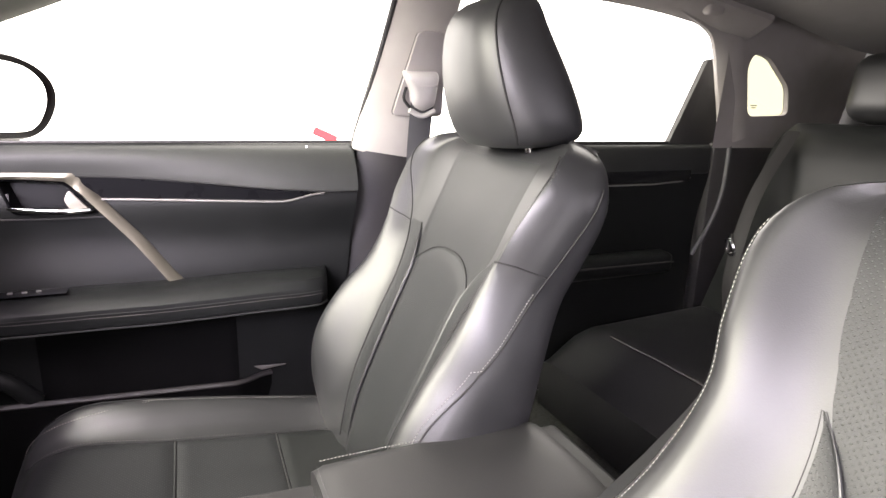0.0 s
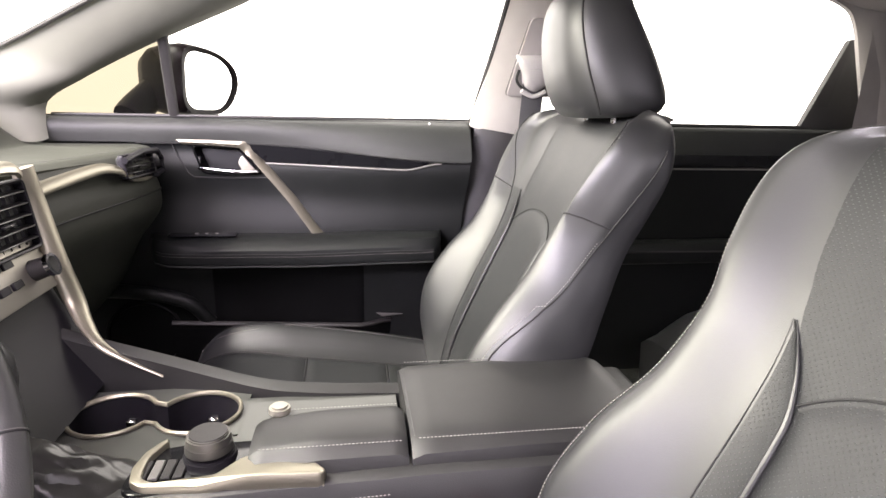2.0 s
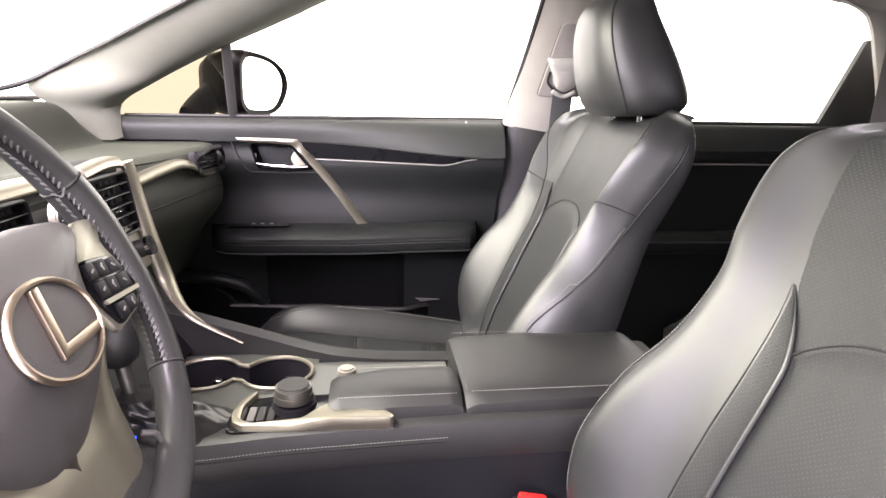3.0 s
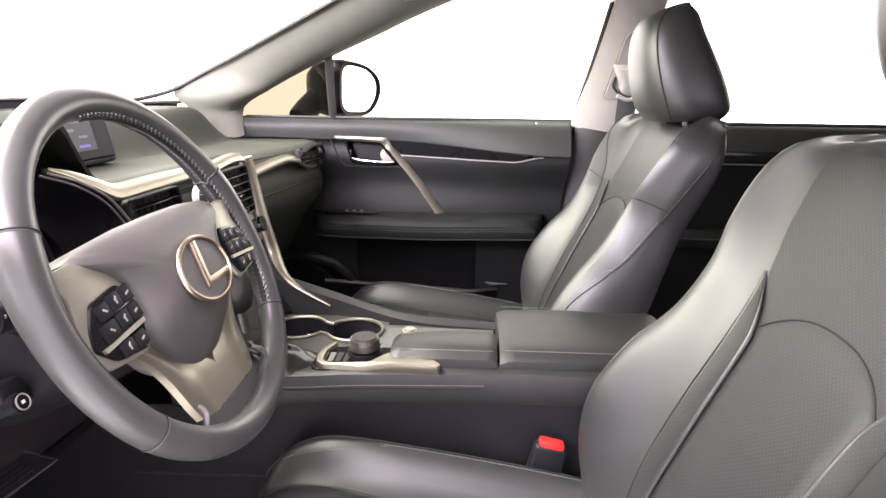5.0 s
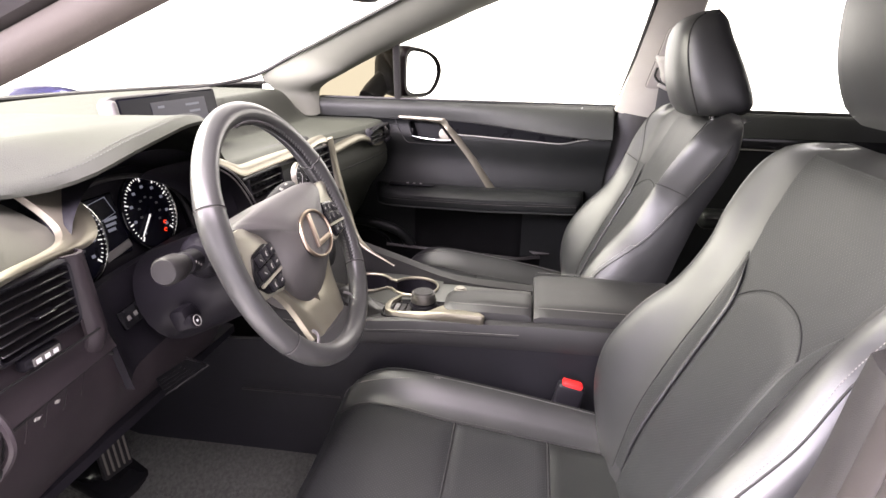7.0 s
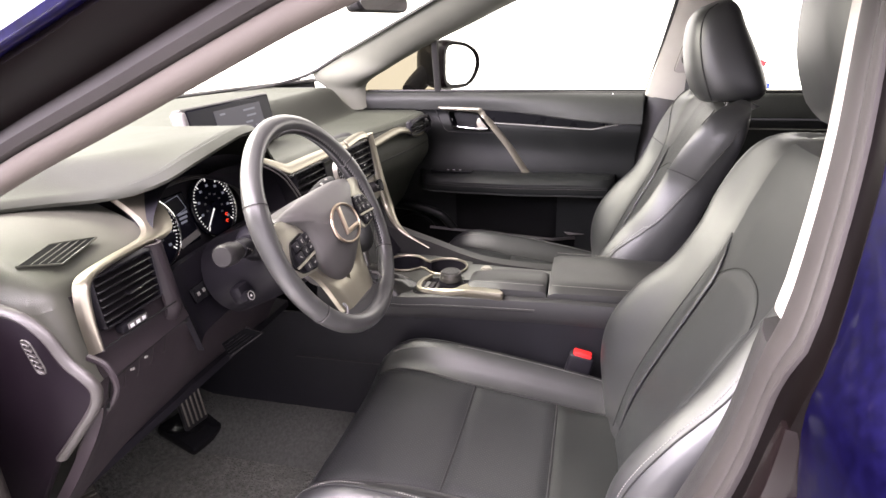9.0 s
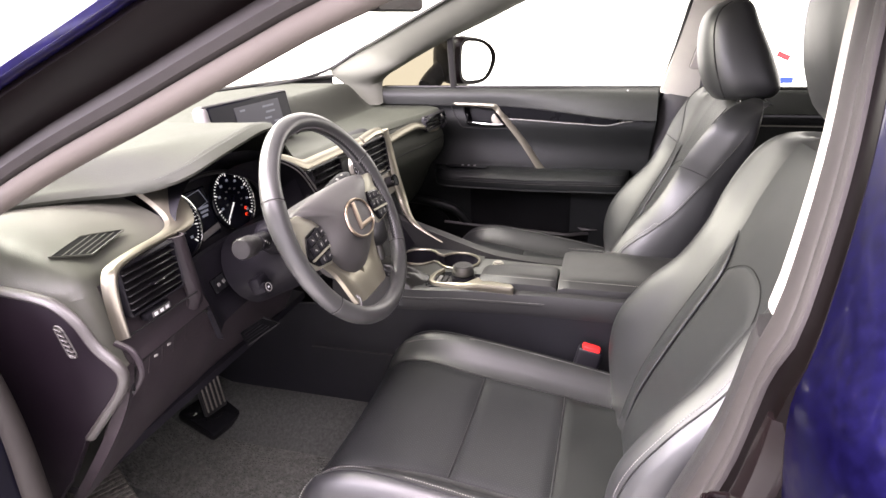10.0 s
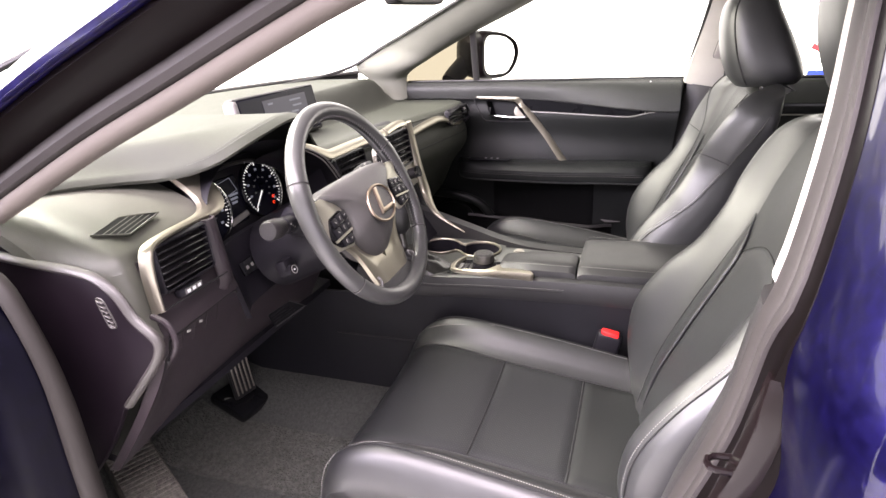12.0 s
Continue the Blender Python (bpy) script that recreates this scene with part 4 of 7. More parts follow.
    part("lining", sheet(lambda u, v: (-0.80, -0.70 - 0.96 * u, 0.42 + 0.69 * v), 4, 4, 0.03, (-1, 0, 0)), HARD, r)
    # the opened front door, seen past the windscreen pillar
    d = thing("front_door", (-1.2, 0.75, 0.6), "deep blue driver's door standing wide open", "car door")
    m = pose(-0.955, 0.62, 0, 0, 0, 0) @ pose(0, 0, 0, 0, 0, -72)
    part("door_shell", rbox(0.09, 1.02, 0.70, 0.03, 3, m @ pose(0.0, -0.53, 0.80)), PAINT, d)
    part("door_lining", rbox(0.04, 0.95, 0.62, 0.02, 2, m @ pose(0.065, -0.53, 0.80)), HARD, d)
    part("window_frame", tube([m @ Vector(p) for p in spline([(0.0, -0.03, 1.13), (0.03, -0.30, 1.30), (0.06, -0.65, 1.44), (0.06, -1.02, 1.46), (0.0, -1.06, 1.14)], 30)], 0.022, 8, flat=0.7), PAINT, d)
    return d


build_driver_side()


# ---- seats ----
LEAN_BACK = radians(21)


def build_seat(name, label, xc, yo, insert, inboard, head_up, crossed):
    """A front seat at xc, slid by yo; insert: half width of the middle panel; inboard: +1 if the car's middle lies towards +x."""
    seat = thing(name, (xc, yo - 0.25, 0.37), label, "car seat", "front seats")
    o = Vector((xc, yo - 0.470, 0.600))
    up = Vector((0, -math.sin(LEAN_BACK), math.cos(LEAN_BACK)))
    fw = Vector((0, math.cos(LEAN_BACK), math.sin(LEAN_BACK)))

    def width(s):
        return ramp(s, (-0.03, 0.225), (0.05, 0.250), (0.13, 0.262), (0.25, 0.256), (0.33, 0.240), (0.41, 0.228), (0.47, 0.240), (0.54, 0.250), (0.575, 0.238), (0.60, 0.212), (0.62, 0.165))

    def middle(s):
        return min(width(s) - 0.03, ramp(s, (-0.03, 0.090), (0.05, 0.106), (0.15, 0.128), (0.25, 0.134), (0.33, 0.134), (0.39, 0.5 * (0.130 + insert)), (0.43, insert), (0.52, insert + 0.024), (0.60, insert + 0.036), (0.62, insert + 0.02)))

    def inner(s):
        """Half width of the raised lower insert, spreading to the bolster seams above its arch."""
        return ramp(s, (-0.03, 0.076), (0.05, 0.081), (0.15, 0.090), (0.25, 0.095), (0.345, 0.099), (0.367, 0.104), (0.40, 0.119), (0.43, 0.140))

    def spine(s):
        return ramp(s, (-0.03, -0.005), (0.10, 0.008), (0.20, 0.004), (0.30, -0.004), (0.40, -0.013), (0.50, -0.020), (0.57, -0.028), (0.62, -0.044))

    def ridge(s):
        return ramp(s, (-0.03, 0.010), (0.01, 0.026), (0.09, 0.070), (0.165, 0.086), (0.25, 0.072), (0.33, 0.044), (0.41, 0.034), (0.47, 0.032), (0.54, 0.020), (0.59, 0.002), (0.62, -0.020))

    def depth(x, s):
        w, i = width(s), middle(s)
        a = abs(x)
        if a <= i:
            return spine(s) - 0.006 * (1 - (a / i) ** 2) + 0.008 * (a / i) ** 6
        p = min(1, (a - i) / (w - i))
        base = spine(s) + 0.008
        n = base + (ridge(s) - base) * smoothstep(-0.05, 0.78, p)
        if p > 0.50:
            n -= (0.044 if crossed else 0.028) * ((p - 0.50) / 0.50) ** 2.6
        return n

    def at(x, s, lift=0.0):
        return o + Vector((x, 0, 0)) + up * s + fw * (depth(x, s) + lift)

    rings = []
    svals = [-0.03 + 0.60 * i / 44 for i in range(45)] + [0.583, 0.595, 0.605, 0.613, 0.619, 0.622]
    for k, s in enumerate(svals):
        w = width(min(s, 0.62))
        ring = []
        top = max(0, (s - 0.55) / 0.072)
        for j in range(61):
            q = 2 * j / 60 - 1
            x = w * math.copysign(1 - (1 - abs(q)) ** 1.35, q)
            ring.append(o + Vector((x, 0, 0)) + up * s + fw * (depth(x, min(s, 0.62)) - 0.030 * top ** 3))
        back = -0.082 + 0.010 * smoothstep(0.5, 0.62, s)
        swell = 0.006 + (0.002 if crossed else 0.030) * smoothstep(0.47, 0.30, s) * smoothstep(-0.03, 0.06, s)
        swell_out = 0.006 + 0.003 * smoothstep(0.47, 0.30, s) * smoothstep(-0.03, 0.06, s)
        swell_right, swell_left = (swell, swell_out) if inboard > 0 else (swell_out, swell)
        edge_n = depth(w, min(s, 0.62)) - 0.030 * top ** 3
        for f, g in ((0.55, 0.12), (0.88, 0.30), (1.0, 0.55), (0.8, 0.80)):
            ring.append(o + Vector((w + swell_right * f, 0, 0)) + up * s + fw * (edge_n + (back - edge_n) * g))
        for j in range(0, 15):
            a = 1 - 2 * j / 14
            ring.append(o + Vector((a * w * 0.985, 0, 0)) + up * s + fw * (back - 0.035 * (1 - a * a) * (1 - 0.5 * top)))
        for f, g in ((0.8, 0.80), (1.0, 0.55), (0.88, 0.30), (0.55, 0.12)):
            ring.append(o + Vector((-w - swell_left * f, 0, 0)) + up * s + fw * (edge_n + (back - edge_n) * g))
        rings.append(ring)
    backrest = part("backrest", loft(rings), LEATHER, seat, "black leather backrest with raised bolsters")

    def panel(fa, fb, s0, s1, n, m, lift, arch=None):
        """A sewn-in panel between two side lines, with metric coordinates for the punched holes."""
        pts, uv = [], []
        for i in range(n + 1):
            row, urow = [], []
            for j in range(m + 1):
                q = -1 + 2 * j / m
                e = arch(q) if arch else 0
                s = s0 + (s1 + e - s0) * i / n
                x = fa(s) + (fb(s) - fa(s)) * j / m
                row.append(at(x, s, lift(q, min(i, n - i) / n)))
                urow.append((x, s))
            pts.append(row)
            uv.append(urow)
        return loft(pts, closed=False, uv=uv)

    def high(s):
        return ramp(s, (0.30, 0.095), (0.40, 0.118), (0.43, 0.128), (0.50, 0.130), (0.58, 0.136)) if crossed else middle(s) * ramp(s, (0.30, 0.72), (0.367, 0.80), (0.43, 0.965), (0.60, 0.965))

    def peak(q):
        return 0.042 * (1 - abs(q) ** 2.6)
    cushioned = lambda h: (lambda q, e: h * min(1, (1 - abs(q)) / 0.12, e / 0.06 + 0.25))
    part("upper_insert", panel(lambda s: -high(s), high, 0.33, 0.578 if crossed else 0.59, 30, 28, cushioned(0.0022)), LEATHER_HOLES, backrest, "perforated leather upper insert")
    part("lower_insert", panel(lambda s: -inner(min(s, 0.367)), lambda s: inner(min(s, 0.367)), 0.0, 0.367, 30, 28, cushioned(0.0055), peak), LEATHER_HOLES, backrest, "perforated leather lower insert with arched top")
    arch = [at(inner(0.367) * q, 0.367 + peak(q) + 0.002, 0.0030) for q in [-1 + 2 * i / 40 for i in range(41)]]
    part("arch_seam", tube(arch, 0.0011, 6), SEAM, backrest)
    for sg in (-1, 1):
        # perforated flap between the insert and the bolster: raised along its folded inner edge, tapering to the foot
        rows, uv = [], []
        for i in range(41):
            s = 0.03 + 0.40 * i / 40
            fa, fb = inner(s) + 0.003, max(middle(s) - 0.002, inner(s) + 0.004)
            h = 0.0042 * smoothstep(0.03, 0.10, s) * (1 - smoothstep(0.40, 0.43, s)) + 0.0008
            xs = [fa + (fb - fa) * j / 8 for j in range(9)]
            rows.append([at(sg * x, s, h * (1 - (j / 8) ** 0.8) + 0.0006) for j, x in enumerate(xs)])
            uv.append([(sg * x, s) for x in xs])
        part("flap", loft(rows, closed=False, uv=uv), LEATHER_HOLES, backrest, "perforated leather flap with a folded edge")
        ridge_line = [at(sg * (inner(s) + 0.002), s, 0.0032 * smoothstep(0.03, 0.10, s) * (1 - smoothstep(0.40, 0.43, s)) + 0.001) for s in [0.03 + 0.40 * i / 50 for i in range(51)]]
        part("fold", tube(ridge_line, [0.0005 + 0.0024 * smoothstep(0, 12, i) * (1 - smoothstep(40, 50, i)) for i in range(51)], 8), LEATHER, backrest)
        part("fold_stitching", stitches([p + fw * 0.0022 for p in ridge_line[6:44]], 0.0048, 0.0030, 0.0004), THREAD_DARK, backrest)
        def sewn(s):
            """The inner seam; on a crossed seat it swings out to the shoulder above the cross seam."""
            return middle(s) * 1.005 + ((0.95 * width(s) - middle(s)) * smoothstep(0.41, 0.60, s) if crossed else 0)
        line = [at(sg * sewn(s), s, 0.0004) for s in [0.02 + (0.565 if crossed else 0.41) * i / 60 for i in range(61)]]
        part("inner_seam", tube(line, 0.0012 if crossed else [0.0008 - 0.0006 * smoothstep(36, 60, i) for i in range(61)], 6), SEAM, backrest)
        if crossed:
            part("inner_stitching", stitches([at(sg * (sewn(s) + 0.005), s, 0.002) for s in [0.42 + 0.15 * i / 40 for i in range(41)]], 0.0055, 0.0035, 0.0005), THREAD_DARK, backrest)
        def rim(s):
            return width(s) - (width(s) - middle(s)) * ramp(s, (0, 0.10), (0.25, 0.09), (0.43, 0.05), (0.57, 0.06))
        def shoulder(s, out):
            """Where the outer seam runs: along the bolster's crest, and on a crossed seat round its side higher up."""
            if not crossed or s < 0.30:
                q = smoothstep(0.20, 0.30, s) if crossed else 0
                return at(sg * (rim(s) + (width(s) - rim(s)) * q - out), s, 0.0014)
            g = ramp(s, (0.30, 0.0), (0.36, 0.14), (0.43, 0.34), (0.57, 0.56))
            en, bk = depth(width(s), s), -0.082 + 0.010 * smoothstep(0.5, 0.62, s)
            x = width(s) + 0.0082 * ramp(g, (0, 0.1), (0.12, 0.60), (0.30, 0.90), (0.55, 1.0)) + 0.0005
            return o + Vector((sg * x, 0, 0)) + up * s + fw * (en + (bk - en) * g + out)
        line = [shoulder(s, 0.0) for s in [0.01 + 0.555 * i / 70 for i in range(71)]]
        part("outer_seam", tube(line, 0.0012, 6), SEAM, backrest)
        part("outer_stitching", stitches([shoulder(s, 0.005) for s in [0.01 + (0.40 if crossed else 0.545) * i / 70 for i in range(71)]]), THREAD, backrest, "pale grey stitching")
        if sg == -inboard:
            # second sewn seam round the outer side of the bolster
            flank = []
            for q in [0.06 + 0.44 * i / 50 for i in range(51)]:
                wq, en = width(q), depth(width(q), q)
                bq = -0.082 + 0.010 * smoothstep(0.5, 0.62, q)
                flank.append(o + Vector((sg * (wq + (0.006 + 0.003 * smoothstep(0.47, 0.30, q) * smoothstep(-0.03, 0.06, q)) * 0.93 + 0.0006), 0, 0)) + up * q + fw * (en + (bq - en) * 0.36))
            part("side_seam", tube(flank, 0.0016, 6), SEAM, backrest)
            # extra skin of duller leather that takes down the light on this side
            part("side_shade", loft([[p + Vector((sg * dx, 0, 0)) + fw * dy for dx, dy in ((0.0008, -0.002), (0.0016, -0.016), (0.0010, -0.034), (-0.006, -0.056), (-0.02, -0.056), (-0.02, -0.002))] for p in flank]), LEATHER_DARK, backrest, "duller leather sheet added to tone down the bolster side")
            part("side_stitching", stitches([p + fw * 0.006 + Vector((sg * 0.0004, 0, 0)) for p in flank]), THREAD, backrest, "pale grey stitching")
        if not crossed:
            continue
        cross = [at(sg * (middle(0.43) + (rim(0.43) - middle(0.43)) * i / 10), 0.425 + 0.012 * i / 10, 0.001) for i in range(11)] + [shoulder(0.437, 0.0)]
        part("cross_seam", tube(cross, 0.0012, 6), SEAM, backrest)
    # head restraint
    hs = Vector((xc, yo - 0.732 - 0.30 * head_up, 1.150 + head_up))
    hu = Vector((0, 0.060, 1)).normalized()
    hf = Vector((0, 1, -0.060)).normalized()
    rings = []
    for k in range(23):
        t = k / 22
        z = -0.002 + 0.222 * t
        w = ramp(t, (0, 0.092), (0.06, 0.114), (0.25, 0.120), (0.6, 0.106), (0.9, 0.086), (1.0, 0.072))
        front = ramp(t, (0, 0.056), (0.1, 0.072), (0.4, 0.090), (0.75, 0.090), (0.93, 0.068), (1.0, 0.028))
        rear = ramp(t, (0, -0.074), (0.1, -0.084), (0.4, -0.064), (0.75, -0.030), (0.93, -0.014), (1.0, 0.005))
        ring = []
        for j in range(32):
            a = 2 * math.pi * j / 32
            c, d = math.cos(a), math.sin(a)
            e = 0.52
            x = w * math.copysign(abs(c) ** e, c)
            q = math.copysign(abs(d) ** 0.62, d)
            y = (front + rear) / 2 + (front - rear) / 2 * q - 0.010 * (abs(x) / w) ** 3 * (d > 0)
            ring.append(hs + Vector((x, 0, 0)) + hf * y + hu * z)
        rings.append(ring)
    head = part("headrest", loft(rings), LEATHER, seat, "black leather head restraint")
    for sg in (-1, 1):
        line = []
        for k in range(21):
            t = 0.03 + 0.94 * k / 20
            w = ramp(t, (0, 0.092), (0.06, 0.114), (0.25, 0.120), (0.6, 0.106), (0.9, 0.086), (1.0, 0.072))
            front = ramp(t, (0, 0.056), (0.1, 0.072), (0.4, 0.090), (0.75, 0.090), (0.93, 0.068), (1.0, 0.028))
            rear = ramp(t, (0, -0.074), (0.1, -0.084), (0.4, -0.064), (0.75, -0.030), (0.93, -0.014), (1.0, 0.005))
            line.append(hs + Vector((sg * w * 0.86, 0, 0)) + hf * ((front + rear) / 2 + (front - rear) / 2 * 0.775 - 0.0065) + hu * (-0.002 + 0.222 * t))
        part("side_seam", tube(line, 0.0018, 6), SEAM, head)
        part("post", tube([hs + Vector((sg * 0.06, 0, 0)) + hu * 0.02, hs + Vector((sg * 0.06, 0.0, 0)) - hu * 0.11], 0.007, 10), CHROME, seat, "chrome head restraint post")
    # cushion
    cy = yo
    side = 0.262

    def top(x, y):
        a = abs(x)
        base = ramp(y, (-0.52, 0.600), (-0.42, 0.612), (-0.20, 0.640), (-0.08, 0.652), (-0.02, 0.645), (0.02, 0.622), (0.045, 0.580), (0.055, 0.53))
        i = 0.150 + 0.02 * smoothstep(-0.2, 0.0, y)
        if a <= i:
            return base - 0.008 * (1 - (a / i) ** 2)
        p = (a - i) / (side - i)
        h = 0.040 * ramp(y, (-0.52, 0.7), (-0.30, 1.0), (-0.08, 1.05), (0.0, 0.7), (0.05, 0.1))
        return base + h * smoothstep(0, 0.6, p) - (0.045 + h * 0.4) * max(0, (p - 0.60) / 0.40) ** 2.5
    rings = []
    for k in range(50):
        y = -0.53 + 0.585 * k / 49
        ring = []
        w = side * (1 - 0.10 * smoothstep(-0.02, 0.055, y) - 0.06 * smoothstep(-0.42, -0.53, y))
        for j in range(41):
            q = -1 + 2 * j / 40
            x = w * (0.6 * math.sin(q * math.pi / 2) + 0.4 * q)
            ring.append(Vector((xc + x, cy + y, top(x * side / w, y))))
        low = 0.475 + 0.02 * smoothstep(-0.05, 0.05, y)
        for j in range(1, 10):
            q = 1 - 2 * j / 10
            ring.append(Vector((xc + w * 0.97 * q, cy + y, low)))
        rings.append(ring)
    cushion = part("cushion", loft(rings), LEATHER, seat, "black leather seat cushion")

    def cpanel(y0, y1, n, m, lift, f):
        pts, uv = [], []
        for i in range(n + 1):
            y = y0 + (y1 - y0) * i / n
            row, urow = [], []
            for j in range(m + 1):
                q = -1 + 2 * j / m
                x = q * (0.150 + 0.02 * smoothstep(-0.2, 0.0, y)) * f
                rim = min(1, (1 - abs(q)) / 0.08, min(i, n - i) / (0.08 * n) + 0.15)
                row.append(Vector((xc + x, cy + y, top(x, y) + lift * rim)))
                urow.append((x, y))
            pts.append(row)
            uv.append(urow)
        return loft(pts, closed=False, uv=uv)
    part("front_insert", cpanel(-0.195, 0.015, 20, 24, 0.005, 0.99), LEATHER_HOLES, cushion, "perforated leather front insert")
    part("middle_insert", cpanel(-0.360, -0.201, 16, 24, 0.006, 0.99), LEATHER_HOLES, cushion, "perforated leather middle insert")
    part("rear_insert", cpanel(-0.50, -0.366, 14, 24, 0.006, 0.99), LEATHER_PLAIN, cushion)
    for y in (-0.198, -0.363):
        part("cross_seam", tube([(xc + x, cy + y, top(x, y) + 0.001) for x in [-0.15 + 0.30 * i / 20 for i in range(21)]], 0.0016, 6), SEAM, cushion)
    for sg in (-1, 1):
        def lim(y):
            return 0.150 + 0.02 * smoothstep(-0.2, 0.0, y)
        part("inner_seam", tube([(xc + sg * lim(y), cy + y, top(lim(y), y) + 0.0005) for y in [-0.50 + 0.52 * i / 40 for i in range(41)]], 0.0014, 6), SEAM, cushion)
        part("inner_stitching", stitches([(xc + sg * (lim(y) + 0.005), cy + y, top(lim(y) + 0.005, y) + 0.0008) for y in [-0.30 + 0.31 * i / 30 for i in range(31)]], 0.0045, 0.0032, 0.0005), THREAD_GREY, cushion)
        edge = [(xc + sg * 0.222, cy + y, top(0.222, y) + 0.0012) for y in [-0.50 + 0.50 * i / 50 for i in range(51)]]
        part("outer_seam", tube(edge, 0.0012, 6), SEAM, cushion)
        # stitched piping that turns down round the front corner
        pipe = spline([(xc + sg * 0.215, cy - 0.16, top(0.215, -0.16) + 0.001), (xc + sg * 0.205, cy - 0.06, top(0.205, -0.06) + 0.001), (xc + sg * 0.212, cy + 0.0, top(0.212, 0.0) + 0.001), (xc + sg * 0.226, cy + 0.03, top(0.226, 0.03) + 0.002), (xc + sg * 0.232, cy + 0.046, 0.555)], 40)
        part("corner_stitching", stitches(pipe, 0.0045, 0.0032, 0.0007), THREAD, cushion, "pale grey stitching")
        part("outer_stitching", stitches([(x - sg * 0.006, y, z + 0.0008) for x, y, z in edge[:36]]), THREAD, cushion, "pale grey stitching")
    part("side_shield", rbox(0.035, 0.46, 0.11, 0.012, 3, pose(xc - inboard * 0.250, cy - 0.27, 0.50)), HARD, seat)
    part("side_shield", rbox(0.035, 0.46, 0.10, 0.012, 3, pose(xc + inboard * 0.250, cy - 0.27, 0.49)), HARD, seat)
    for sg in (-1, 1):
        part("rail", rbox(0.03, 0.50, 0.05, 0.006, 2, pose(xc + sg * 0.19, cy - 0.24, 0.395)), HARD_DARK, seat)
        part("riser", rbox(0.03, 0.36, 0.09, 0.006, 2, pose(xc + sg * 0.19, cy - 0.24, 0.45)), HARD_DARK, seat)
    # buckle on the inboard side
    bx = xc + inboard * 0.243
    m = pose(bx, cy - 0.398, 0.648, 12, 0, 0)
    buckle = part("buckle", rbox(0.024, 0.052, 0.075, 0.007, 3, m), HARD_DARK, seat, "black belt buckle")
    part("buckle_button", rbox(0.020, 0.038, 0.020, 0.004, 2, m @ pose(0, 0, 0.034)), RED, buckle, "red release button")
    return seat


DRIVER = build_seat("driver_seat", "black leather driver's seat with perforated inserts", -0.385, 0.0, 0.144, 1, 0.052, False)
PASSENGER = build_seat("passenger_seat", "black leather passenger seat with pale stitching", 0.358, 0.03, 0.176, -1, 0.0, True)


def build_rear_seat():
    seat = thing("bench_seat", (0, -1.45, 0.43), "black leather rear bench seat", "car seat")

    def cushion(xa, xb):
        rings = []
        for k in range(16):
            y = -1.035 - 0.54 * k / 15
            ring = []
            f = smoothstep(-0.02, 0.26, k / 15)
            for j in range(17):
                q = -1 + 2 * j / 16
                x = (xa + xb) / 2 + (xb - xa) / 2 * (0.5 * math.sin(q * 1.571) + 0.5 * q)
                ring.append((x, y, 0.575 + 0.075 * f + 0.022 * k / 15 - 0.035 * abs(q) ** 6))
            ring += [(xb - 0.01, y, 0.44), (xa + 0.01, y, 0.44)]
            rings.append(ring)
        return loft(rings)
    part("cushion", cushion(0.06, 0.73), LEATHER, seat)
    part("cushion", cushion(-0.70, 0.05), LEATHER, seat)
    part("cushion_seam", tube(spline([(0.10, -1.165, 0.655), (0.40, -1.165, 0.657), (0.60, -1.165, 0.652), (0.665, -1.19, 0.640), (0.68, -1.30, 0.644), (0.685, -1.48, 0.655)], 30), 0.0018, 6), THREAD_GREY, seat)

    def back(xa, xb):
        rings = []
        for k in range(20):
            t = k / 19
            z, y = 0.62 + 0.56 * t, -1.56 - 0.24 * t
            f = min(1, (1 - t) / 0.12) ** 0.5
            ring = []
            for j in range(15):
                q = -1 + 2 * j / 14
                ring.append(((xa + xb) / 2 + (xb - xa) / 2 * q * (0.9 + 0.1 * f), y + (0.06 - 0.04 * abs(q) ** 4) * f, z))
            ring += [(xb - 0.02, y - 0.10, z), (xa + 0.02, y - 0.10, z)]
            rings.append(ring)
        return loft(rings)
    for xa, xb in ((0.14, 0.70), (-0.12, 0.13), (-0.70, -0.13)):
        part("backrest", back(xa, xb), LEATHER_PLAIN, seat)
    for x in (0.42, 0.0, -0.42):
        h = rbox(0.25, 0.12, 0.17, 0.045, 4, pose(x, -1.83, 1.27, 8, 0, 0))
        part("headrest", h, LEATHER, seat, "black leather head restraint")
    part("belt_strap", tube(spline([(0.62, -1.72, 1.16), (0.60, -1.58, 0.98), (0.57, -1.50, 0.78), (0.55, -1.50, 0.68)], 20), 0.018, 8, flat=0.08, up=(-0.2, 0.9, 0.3)), RUBBER, seat)
    part("belt_tongue", tube(spline([(0.555, -1.465, 0.905), (0.545, -1.455, 0.895), (0.535, -1.46, 0.862), (0.565, -1.47, 0.860), (0.57, -1.47, 0.890)], 16), 0.005, 8), CHROME, seat, "bright belt tongue")


build_rear_seat()


